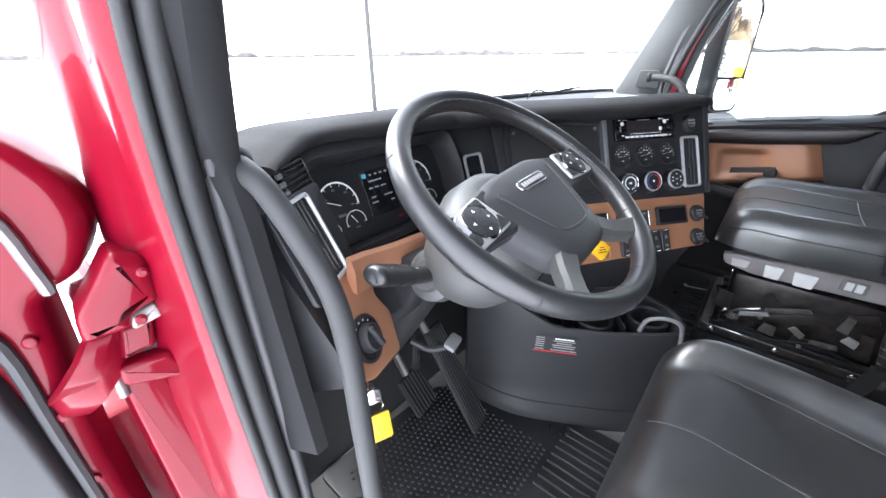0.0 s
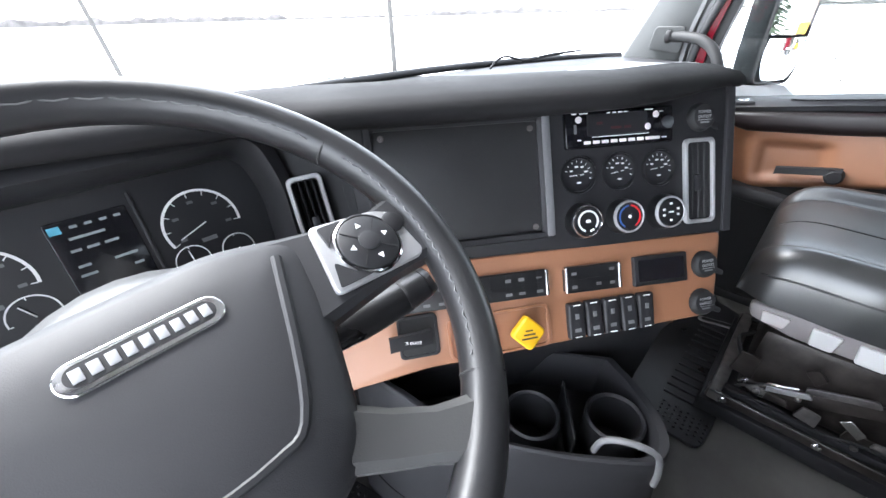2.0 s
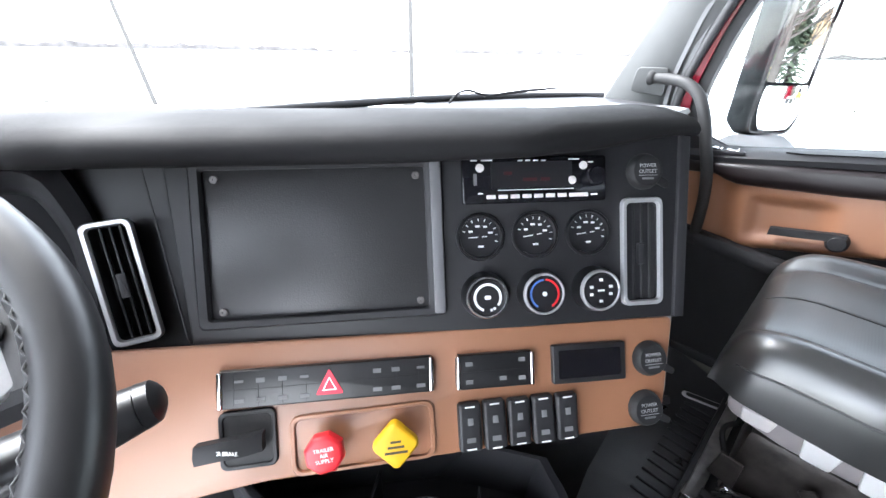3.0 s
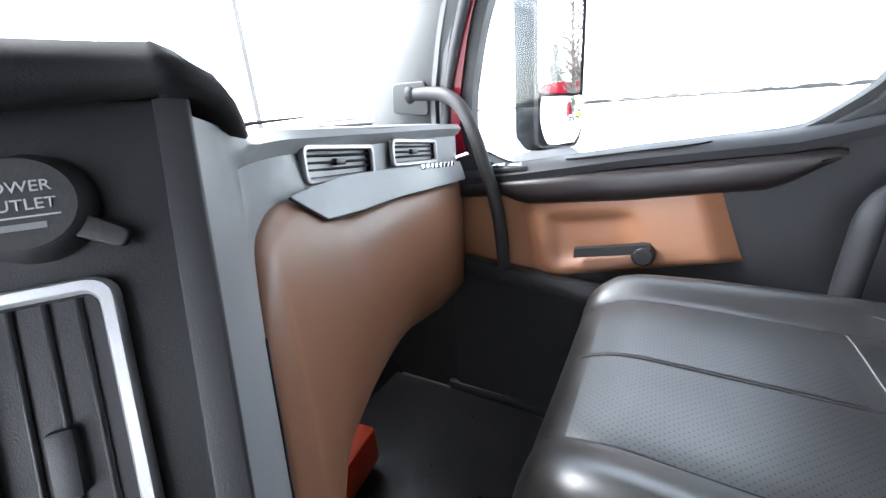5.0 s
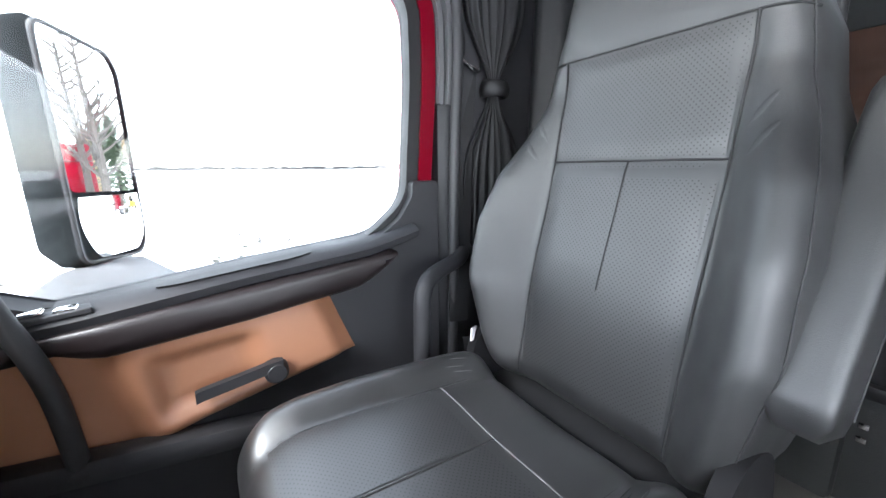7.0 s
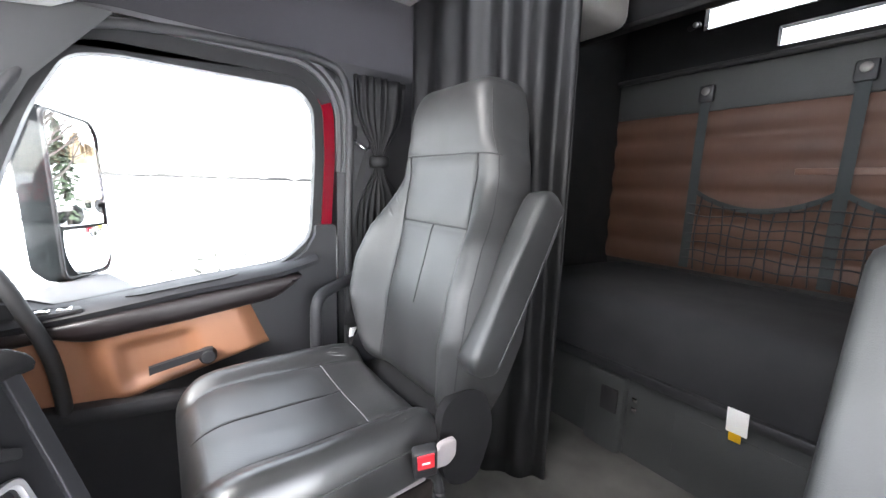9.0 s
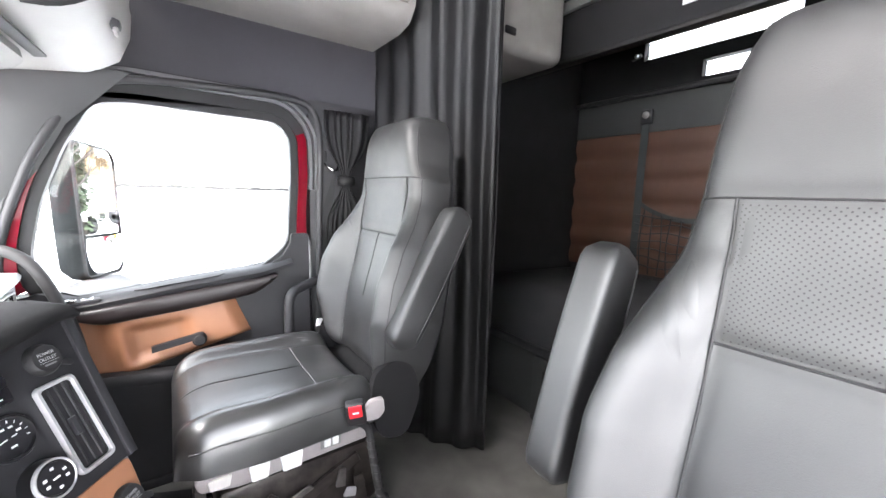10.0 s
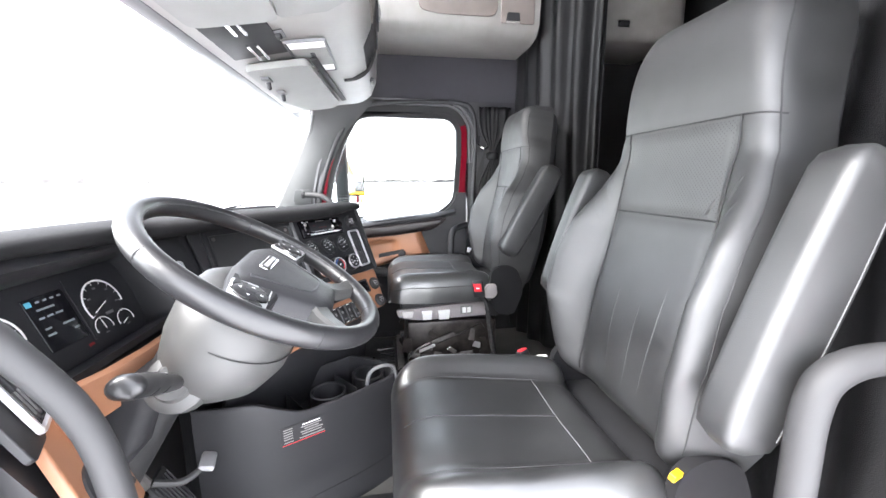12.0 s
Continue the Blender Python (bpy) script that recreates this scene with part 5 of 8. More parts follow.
def hub_sec(sc, z, dy=0.0):
    return [HW @ Vector((x * sc, (y + 0.04) * sc - 0.04 + dy, z)) for x, y in soften([(-0.121, 0.026), (-0.105, -0.032), (-0.073, -0.112), (-0.045, -0.131), (0.045, -0.131), (0.070, -0.114), (0.107, -0.020), (0.119, 0.034), (0.060, 0.050), (-0.060, 0.046)], 0.018)]


part("hub_pad", loft([hub_sec(0.90, -0.035), hub_sec(1.0, -0.012), hub_sec(1.0, 0.004), hub_sec(0.96, 0.014), hub_sec(0.86, 0.0195), hub_sec(0.6, 0.023), hub_sec(0.25, 0.0245)]), DARK, wheel, "charcoal moulded hub pad", sharp=50)
part("pad_crease", tube([HW @ Vector((x, y, 0.0205)) for x, y in ((-0.082, 0.012), (-0.050, -0.062), (-0.030, -0.084), (0.022, -0.090), (0.050, -0.076), (0.090, 0.018))], 0.004, 8, 5), DARK, wheel)
bd = part("emblem", prism(rrect(0.082, 0.020, 0.0099, 6), 0.004, HW @ at(0.006, 0.004, 0.0215), 0.0015), CHROME, wheel, "oval chrome emblem")
part("emblem_field", prism(rrect(0.072, 0.0125, 0.0062, 6), 0.001, HW @ at(0.006, 0.004, 0.0253)), BLACK, bd)
for i in range(9):
    part("emblem_mark", rbox(0.0052, 0.0076, 0.001, 0.0004, HW @ at(-0.0245 + i * 0.0076, 0.004, 0.0266)), DIMPRINT, bd)
for s in (-1, 1):
    secs = []
    for x, y, h, z in ((0.090, -0.002, 0.040, 0.008), (0.130, -0.005, 0.034, 0.008), (0.168, -0.008, 0.029, 0.009), (0.200, -0.008, 0.033, 0.016)):
        secs.append([HW @ Vector((s * x, y + dy * h, z + dz)) for dy, dz in ((-1, -0.014), (-1, 0.004), (-0.85, 0.009), (0.85, 0.009), (1, 0.004), (1, -0.014))])
    part("spoke", loft(secs), DARK, wheel, "charcoal upper spoke")
    bp = prism([(s * x, y) for x, y in soften([(0.107, -0.030), (0.186, -0.037), (0.197, -0.022), (0.197, 0.004), (0.176, 0.018), (0.121, 0.028)], 0.006)][::s], 0.004, HW @ at(0, 0, 0.0185), 0.0015)
    panel = part("button_panel", bp, SILVER, wheel, "silver button panel")
    f = HW @ at(s * 0.1525, -0.0065, 0.0225)
    part("button_ring", lathe([(0.0275, 0.0), (0.0272, 0.002), (0.0255, 0.003), (0.0245, 0.0005)], 36, f), CHROME, panel, "thin bright ring")
    pad = part("button_pad", lathe([(0.0245, 0.0), (0.0242, 0.003), (0.0225, 0.0042), (0, 0.0042)], 32, f), BLACK, panel, "round black button cluster")
    part("centre_button", lathe([(0.0085, 0.004), (0.0085, 0.0052), (0.007, 0.0058), (0, 0.0058)], 20, f), DARK, pad)
    for a in (45, 135, 225, 315):
        part("button_split", rbox(0.015, 0.0008, 0.0006, 0, f @ pose(0, 0, 0.0044, 0, 0, a) @ at(0.0155, 0)), SEAM, pad)
    for a in (0, 90, 180, 270):
        part("button_mark", prism(soften([(-0.0025, -0.002), (0.0025, -0.002), (0, 0.0026)], 0.0004), 0.0004, f @ at(0.0155 * math.cos(radians(a)), 0.0155 * math.sin(radians(a)), 0.0043) @ pose(0, 0, 0, 0, 0, a - 90)), MARK, pad)
    part("small_button", lathe([(0.0095, 0), (0.0095, 0.0022), (0.008, 0.003), (0, 0.003)], 20, HW @ at(s * 0.183, -0.022 if s < 0 else 0.000, 0.0225)), BLACK, panel)
    for pts in (((0.1255, 0.023), (0.147, 0.021), (0.133, 0.014), (0.124, 0.004)), ((0.112, -0.027), (0.139, -0.0295), (0.128, -0.022), (0.119, -0.009))):
        part("small_button", prism([(s * x, yy) for x, yy in soften(pts, 0.002)][::-s], 0.0022, HW @ at(0, 0, 0.0225), 0.0006), BLACK, panel)
    # lower spokes
    secs = []
    for x, y, w, z in ((0.060, -0.106, 0.020, 0.006), (0.081, -0.124, 0.018, 0.004), (0.104, -0.142, 0.017, 0.008), (0.130, -0.160, 0.022, 0.016)):
        d = Vector((s * 0.52, 0.85, 0))
        secs.append([HW @ (Vector((s * x, y, z)) + d * k * w + Vector((0, 0, dz))) for k, dz in ((-1, -0.012), (-1, 0.004), (-0.7, 0.010), (0.7, 0.010), (1, 0.004), (1, -0.012))])
    part("lower_spoke", loft(secs), COLUMN, wheel, "grey lower spoke")

col = thing("steering_column", (0.512, 0.42, 0.50), "grey steering column shroud with stalks", "steering column")


def shroud(sx, sy, z, dy=0.0):
    return [SW @ Vector((sx * math.cos(a), dy + sy * math.sin(a), z)) for a in (2 * math.pi * k / 28 for k in range(28))]


part("shroud", loft([shroud(0.060, 0.060, -0.035), shroud(0.090, 0.086, -0.055), shroud(0.112, 0.104, -0.095, -0.002), shroud(0.116, 0.104, -0.15, -0.006), shroud(0.104, 0.090, -0.20, -0.004), shroud(0.080, 0.066, -0.235, 0.006), shroud(0.04, 0.03, -0.25, 0.02)]), COLUMN, col, "mid grey shroud", sharp=50)
part("shroud_seam", tube([SW @ Vector((0.1155 * math.cos(a), 0.1055 * math.sin(a) - 0.004, -0.12)) for a in (math.pi * (1.0 + k / 20) for k in range(21))], 0.0012, 5, 1), SEAM, col)
part("shaft", tube([SW @ Vector((0, 0.05, -0.2)), Vector((0.512, 0.56, 0.40)), Vector((0.51, 0.74, 0.12))], 0.040, 14, 4), RUBBER, col, "black column boot")
part("lower_shroud", loft([[Vector((x, y, z)) for x, y in soften([(0.45, 0.42 + k), (0.575, 0.42 + k), (0.575, 0.52 + k), (0.45, 0.52 + k)], 0.03)] for z, k in ((0.62, 0.0), (0.50, 0.05), (0.40, 0.14))]), BLACK, col)
# stalks
STALK = [Vector(p) for p in ((0.440, 0.392, 0.622), (0.400, 0.386, 0.642), (0.360, 0.381, 0.662), (0.330, 0.378, 0.677), (0.306, 0.376, 0.688))]
sdir = (STALK[-1] - STALK[0]).normalized()
smat = axes(STALK[0], sdir.cross(Vector((0, 0, 1))), sdir.cross(sdir.cross(Vector((0, 0, 1)))))
part("stalk_boot", lathe([(0.050, -0.016), (0.047, 0.010), (0.038, 0.018), (0.031, 0.020), (0.026, 0.030), (0, 0.030)], 28, smat), COLUMN, col, "round grey stalk boss")
stk = part("stalk", tube(STALK, [0.016, 0.019, 0.022, 0.0225, 0.022], 18, 5, flat=0.72, up=(0, 0, 1)), SWITCH, col, "glossy black wiper and light stalk")
part("stalk_end", tube([STALK[-1] - sdir * 0.006, STALK[-1] + sdir * 0.012, STALK[-1] + sdir * 0.020], [0.0228, 0.022, 0.013], 18, 3, flat=0.74, up=(0, 0, 1)), SWITCH, stk, "black twist end")
for d in (0.030, 0.062):
    part("stalk_ring", tube([STALK[-1] - sdir * d, STALK[-1] - sdir * (d - 0.003)], 0.0231, 18, 1, flat=0.74, smooth=False, up=(0, 0, 1)), SEAM, stk)
for d, w in ((0.010, 0.012), (0.045, 0.008), (0.078, 0.008)):
    part("stalk_mark", rbox(w, 0.005, 0.0008, 0, axes(STALK[-1] - sdir * d + Vector((0.003, -0.0115, 0.0135)), sdir, (0, 0.75, 0.6))), MARK, stk)
SHIFT = [Vector(p) for p in ((0.575, 0.320, 0.684), (0.62, 0.307, 0.690), (0.665, 0.296, 0.696), (0.705, 0.288, 0.702), (0.736, 0.283, 0.707))]
st2 = part("stalk", tube(SHIFT, [0.015, 0.020, 0.022, 0.021, 0.018], 18, 5, flat=0.80, up=(0, 0, 1)), SWITCH, col, "black gear selector stalk")
part("stalk_tip", tube([SHIFT[-1], SHIFT[-1] + Vector((0.008, -0.001, 0.001)), SHIFT[-1] + Vector((0.012, -0.002, 0.002))], [0.0185, 0.017, 0.008], 18, 3, flat=0.80, up=(0, 0, 1)), SWITCH, st2)
part("stalk_slider", tube([SHIFT[2] + Vector((0, -0.006, 0.0125)), SHIFT[3] + Vector((0, -0.006, 0.0115))], [0.0075, 0.0075], 12, 1, flat=0.5, smooth=False, up=(0, 0, 1)), GREY, st2, "grey slide switch")
part("stalk_ring", tube([SHIFT[3] + Vector((0.006, -0.001, 0.001)), SHIFT[3] + Vector((0.009, -0.0015, 0.0015))], 0.0212, 18, 1, flat=0.80, smooth=False, up=(0, 0, 1)), SEAM, st2)
for q, w in ((1, 0.010), (2, 0.006)):
    part("stalk_mark", rbox(w, 0.006, 0.0008, 0, axes(SHIFT[q] + Vector((0.0, -0.0175, 0.0075)), SHIFT[2] - SHIFT[1], (0, 0.55, 0.83))), MARK, st2)
part("release_lever", tube([(0.42, 0.44, 0.46), (0.44, 0.41, 0.44), (0.465, 0.39, 0.44)], 0.006, 8, 4), RUBBER, col)
part("release_pad", rbox(0.045, 0.026, 0.012, 0.005, at(0.485, 0.385, 0.442) @ pose(0, 0, 0, 20, 0, 15)), GREY, col, "grey column release pad")

# key with yellow tag
key = thing("key", (0.300, 0.39, 0.36), "ignition key with a bright yellow tag", "key")
part("bow", prism(soften([(-0.012, -0.014), (0.012, -0.014), (0.014, 0.010), (0, 0.016), (-0.014, 0.010)], 0.006), 0.004, axes((0.298, 0.418, 0.425), (0.92, -0.38, 0), (0.1, 0.2, 0.9)), 0.001), CHROME, key)
part("ring", tube([(0.296 + 0.014 * math.cos(a) * 0.9, 0.412 - 0.014 * math.cos(a) * 0.4, 0.405 + 0.014 * math.sin(a)) for a in (2 * math.pi * k / 16 for k in range(16))], 0.0013, 6, 1, closed=True), CHROME, key)
part("tag", prism(rrect(0.048, 0.054, 0.005), 0.003, axes((0.288, 0.400, 0.368), (0.93, -0.37, 0.0), (0.08, 0.25, 0.96)), 0.001), YELLOW, key, "yellow plastic tag")

# pedals
for name, pts, w, base in (("accelerator_pedal", ((0.575, 0.545, 0.33), (0.60, 0.49, 0.21), (0.645, 0.40, 0.055)), 0.036, (0.645, 0.40, 0.03)), ("brake_pedal", ((0.545, 0.60, 0.17), (0.555, 0.555, 0.11), (0.565, 0.535, 0.075)), 0.045, (0.565, 0.525, 0.06))):
    pdl = thing(name, base, "black ribbed rubber " + name.replace("_", " "), "pedal")
    a, b = Vector(pts[0]), Vector(pts[2])
    d = (a - b).normalized()
    m = axes((a + b) / 2, (0.98, 0.15, 0), d)
    L = (a - b).length
    part("pad", rbox(2 * w, L, 0.014, 0.005, m), RUBBER, pdl)
    for i in range(7):
        part("rib", rbox(0.0035, L * 0.92, 0.005, 0.001, m @ at((i - 3) * w * 0.27, 0, 0.008)), BLACK, pdl)
    part("arm", tube([a, a + Vector((0, 0.10, 0.14)), a + Vector((0, 0.16, 0.25))], 0.011, 8, 4), STEEL, pdl, "steel pedal arm")
part("pedal_rod", tube([(0.515, 0.52, 0.36), (0.53, 0.545, 0.24)], 0.010, 10, 1, smooth=False), CHROME, pdl, "bright brake rod")


# ---- seats ----
def pillow(half, v0, v1, front, back, m, nu=26, nv=30, px=5.0, pv=8.0):
    """A cushion over u in +-half(v) and v in v0..v1, bulging from depth back to depth front(a, v) along z.
    Returns its mesh, with its u and v in metres as texture coordinates, and the place of (a, t) on its front."""

    def spot(a, t, lift=0.0):
        v = v0 + (v1 - v0) * t
        e = max(0.0, 1 - abs(a) ** px) ** (1 / 3.2) * max(0.0, 1 - abs(2 * t - 1) ** pv) ** (1 / 3.2)
        u = a * half(v)
        return Vector((u, v, back + (front(a, v) - back) * e + lift))

    bm = bmesh.new()
    uvl = bm.loops.layers.uv.new("UVMap")
    grid, flat = [], []
    for j in range(nv + 1):
        t = 0.5 - 0.5 * math.cos(math.pi * j / nv)
        row, frow = [], []
        for i in range(nu + 1):
            a = math.sin(math.pi / 2 * (2 * i / nu - 1))
            row.append(bm.verts.new(m @ spot(a, t)))
            frow.append((a * half(v0 + (v1 - v0) * t), v0 + (v1 - v0) * t))
        grid.append(row)
        flat.append(frow)
    for j in range(nv):
        for i in range(nu):
            f = bm.faces.new((grid[j][i], grid[j][i + 1], grid[j + 1][i + 1], grid[j + 1][i]))
            for lp, (jj, ii) in zip(f.loops, ((j, i), (j, i + 1), (j + 1, i + 1), (j + 1, i))):
                lp[uvl].uv = flat[jj][ii]
    rim = [grid[0][i] for i in range(nu + 1)] + [grid[j][nu] for j in range(1, nv + 1)] + [grid[nv][i] for i in range(nu - 1, -1, -1)] + [grid[j][0] for j in range(nv - 1, 0, -1)]
    bm.faces.new(rim[::-1])
    return bm, lambda a, t, lift=0.0: m @ spot(a, t, lift)


def patch(spot, a0, a1, t0, t1, m, lift=0.0012, nu=12, nv=12):
    """A thin upholstery panel laid on a cushion between two seams, with its own texture coordinates."""
    bm = bmesh.new()
    uvl = bm.loops.layers.uv.new("UVMap")
    g, w = [], []
    for j in range(nv + 1):
        t = t0 + (t1 - t0) * j / nv
        a0_, a1_ = (a0(t), a1(t)) if callable(a0) else (a0, a1)
        g.append([bm.verts.new(spot(a0_ + (a1_ - a0_) * i / nu, t, lift)) for i in range(nu + 1)])
    inv = m.inverted()
    for j in range(nv):
        for i in range(nu):
            f = bm.faces.new((g[j][i], g[j][i + 1], g[j + 1][i + 1], g[j + 1][i]))
            for lp in f.loops:
                q = inv @ lp.vert.co
                lp[uvl].uv = (q.x, q.y)
    return bm


def fold(spot, a0, t0, a1, t1, width, height, n=14, k=8):
    """A soft crease standing up from stretched leather, between two places of a cushion."""
    g = []
    for i in range(n + 1):
        s = i / n
        swell = math.sin(math.pi * s) ** 0.7
        row = []
        for j in range(k + 1):
            w = 2 * j / k - 1
            da, dt = t1 - t0, -(a1 - a0)
            d = math.hypot(da, dt)
            row.append(spot(a0 + (a1 - a0) * s + da / d * w * width * swell, t0 + (t1 - t0) * s + dt / d * w * width * swell, -0.0008 + (height + 0.0008) * swell * (1 - w * w) ** 1.5))
        g.append(row)
    return sheet(g)


def seat(cx, label, arms, dz_c=0.0, dz_b=0.0, perforated_cushion=True, tilt=1.5, rise=0.046, cross_y=-0.28, back_y=-0.515, tall=0.845, top_width=1.0, group="cab seats"):
    """A truck seat facing +y, its cushion top at about z 0.52 + dz_c, its backrest tall metres along its slope."""
    s = thing("truck_seat", (cx, -0.22, 0.0), label, "seat", group)
    # cushion: local x right, y rearwards to front, z up
    mc = Matrix.Translation((cx, -0.235, 0.41 + dz_c)) @ pose(0, 0, 0, tilt)

    def chalf(v):
        return float(np.interp(v, (-0.27, -0.15, 0.1, 0.24, 0.28), (0.235, 0.252, 0.272, 0.264, 0.240)))

    def ctop(a, v):
        bol = rise * ease((abs(a) - 0.56) / 0.30) * (0.72 + 0.28 * min(1, max(0, (0.25 - v) / 0.3)))
        crown = 0.010 * (1 - a * a) - 0.020 * max(0, (v - 0.18) / 0.1) ** 2
        puff = 0.004 * math.cos(math.pi * a / 0.64 * 1.0) if abs(a) < 0.64 else -0.004
        groove = -0.004 * math.exp(-((abs(a) - 0.62) / 0.03) ** 2)
        return 0.088 + bol + crown - puff + groove

    bm, cs = pillow(chalf, -0.19, 0.29, ctop, -0.006, mc, 44, 40, 8.0, 10.0)
    cu = part("cushion", bm, BRIGHTLEATHER, s, "black leather seat cushion", sharp=80)
    tc_ = (cross_y + 0.235 + 0.19) / 0.48
    for a0, a1 in ((-0.60, -0.02), (0.02, 0.60)) if perforated_cushion else ():
        part("perforated_panel", patch(cs, a0, a1, tc_ + 0.05, 0.918, mc), BRIGHTPERF, cu, "perforated black leather", sharp=80)
    for a in (-0.62, 0.0, 0.62):
        part("seam", tube([cs(a * (1 - 0.03 * math.sin(3 * t)), t, 0.0006) for t in np.linspace(tc_ if a == 0 else 0.04, 0.959, 24)], 0.0013, 5, 1), SEAM if perforated_cushion else STITCH, cu)
    part("cross_seam", tube([cs(a, tc_, 0.001) for a in np.linspace(-0.60, 0.60, 18)], 0.0010, 5, 1), GREY, cu, "stitched cross seam")
    for a in (-0.985, 0.985):
        part("piping", tube([cs(a, t, 0.001) for t in np.linspace(0.06, 0.94, 22)], 0.0022, 6, 1), LEATHER, cu)
    # dark block in wall felt, in place of the shade behind the cushion
    part("gap_filler", rbox(0.46, 0.14, 0.05, 0.01, at(cx, -0.46, 0.425 + dz_c)), SLEEPERWALL, s, "dark block standing in for the shade between cushion and backrest")
    # backrest: local x right, y up along the back, z forwards
    lean = 10
    mb = axes((cx, back_y, 0.455 + dz_b), (-1, 0, 0), (0, -math.sin(radians(lean)), math.cos(radians(lean))))
    V_CROSS, V_HEAD = 0.457, 0.640

    def bhalf(v):
        w = v if v < V_HEAD else V_HEAD + (v - V_HEAD) * (0.25 / (tall - V_HEAD))
        return float(np.interp(w, (0.0, 0.64, 0.70, 0.89), (1.0, 1.0, 0.5 + 0.5 * top_width, top_width))) * float(np.interp(w, (0.0, 0.08, 0.22, 0.34, 0.43, 0.50, 0.56, 0.64, 0.80, 0.86, 0.89), (0.215, 0.248, 0.280, 0.276, 0.262, 0.242, 0.220, 0.205, 0.188, 0.172, 0.148)))

    def btop(a, v):
        k = float(np.interp(v, (0.0, 0.08, 0.20, 0.32, 0.42, 0.50, 0.58), (0.35, 0.62, 1.0, 1.0, 0.74, 0.30, 0.0)))
        bol = 0.104 * k * ease((abs(a) - 0.54) / 0.36)
        lum = 0.020 * math.exp(-((v - 0.22) / 0.15) ** 2) * (1 - a * a)
        head = 0.030 * math.exp(-((v - 0.76) / 0.13) ** 2)
        x = abs(a) * bhalf(v)
        groove = -0.006 * math.exp(-((x - 0.150) / 0.010) ** 2) * min(1, max(0, (V_HEAD - v) / 0.03))
        groove -= 0.005 * math.exp(-((v - V_CROSS) / 0.011) ** 2) * (1 if x < 0.150 else 0)
        groove -= 0.004 * math.exp(-((v - V_HEAD) / 0.011) ** 2)
        return 0.050 + bol + lum + head + groove

    bm, bs_ = pillow(bhalf, 0.0, tall, btop, -0.065, mb, 60, 110, 14.0, 22.0)

    def bs(a, v, lift=0.0):
        return bs_(a, v / tall, lift)

    def inner(v):
        """The share of the width at which the side seams run."""
        return 0.150 / bhalf(v)

    bk = part("backrest", bm, LEATHER, s, "black leather high backrest", sharp=80)

    def panel_patch(v0, v1, inset):
        return patch(bs, lambda v: -inner(v) + inset, lambda v: inner(v) - inset, v0, v1, mb)

    part("perforated_panel", panel_patch(V_CROSS + 0.006, V_HEAD - 0.006, 0.03), PERF, bk, "perforated black leather", sharp=80)
    part("head_seam", tube([bs(a, V_HEAD, 0.0016) for a in np.linspace(-0.97, 0.97, 40)], 0.0017, 6, 1), SEAM, bk)
    part("cross_seam", tube([bs(a * inner(V_CROSS), V_CROSS, 0.0014) for a in np.linspace(-1, 1, 30)], 0.0020, 6, 1), SEAM, bk)
    for sg in (-1, 1):
        part("side_seam", tube([bs(sg * inner(v), v, 0.0018) for v in np.linspace(0.03, V_HEAD, 80)], 0.0020, 6, 1), SEAM, bk)
        part("edge_seam", tube([bs(sg * 0.955, v, 0.001) for v in np.linspace(0.06, tall - 0.05, 34)], 0.0014, 5, 1), SEAM, bk)
    if perforated_cushion:
        part("lower_perforation", panel_patch(0.06, V_CROSS - 0.006, 0.03), PERF, bk, "perforated black leather", sharp=80)
        part("centre_seam", tube([bs(0.02, v, 0.0018) for v in np.linspace(0.24, V_CROSS, 14)], 0.0012, 5, 1), SEAM, bk)
        for a, t in ((0.66, 0.13), (0.70, 0.16), (0.75, 0.125), (0.80, 0.17), (0.86, 0.14)):
            for sg in (-1, 1):
                part("gather", fold(cs, sg * a, t, sg * (a + 0.02), t + 0.09, 0.007, 0.0014), BRIGHTLEATHER, cu)
        for sg in (-1, 1):
            for v0, v1, h in ((0.450, 0.50, 0.0009), (0.490, 0.54, 0.0008)):
                part("pucker", fold(bs, sg * 0.66, v0, sg * 0.86, v1, 0.010, h), LEATHER, bk)
    else:
        for a0, v0, a1, v1, w, h in ((-0.66, 0.475, -0.86, 0.560, 0.020, 0.0020), (-0.64, 0.415, -0.88, 0.530, 0.020, 0.0020), (0.66, 0.47, 0.84, 0.54, 0.018, 0.0018), (0.64, 0.40, 0.86, 0.50, 0.018, 0.0016), (0.45, 0.462, 0.57, 0.50, 0.010, 0.0022), (0.30, 0.05, 0.34, 0.34, 0.010, 0.0014), (0.10, 0.04, 0.13, 0.30, 0.012, 0.0012), (-0.16, 0.05, -0.15, 0.32, 0.012, 0.0012)):
            part("crease", fold(bs, a0, v0, a1, v1, w, h), LEATHER, bk)
    part("back_shell", pillow(lambda v: bhalf(v) * 0.97, 0.01, tall - 0.02, lambda a, v: 0.055, 0.0, mb @ pose(0, 0, -0.052, 0, 180, 0), 16, 20, 8, 12)[0], BLACK, s, "black plastic back shell", sharp=60)
    # hinge covers and pan
    for sg in (-1, 1):
        part("recliner_cover", loft([[Vector((cx + sg * x, y, z + dz_c)) for y, z in soften([(-0.52, 0.32), (-0.43, 0.34), (-0.400, 0.46), (-0.415, 0.545), (-0.47, 0.570), (-0.53, 0.550), (-0.570, 0.45)], 0.045)] for x in (0.228, 0.244, 0.250, 0.252)]), TOPPAD, s, "black recliner cover")
    part("pan", rbox(0.30, 0.48, 0.10, 0.015, at(cx, -0.245, 0.335 + dz_c)), BLACK, s, "black seat pan")
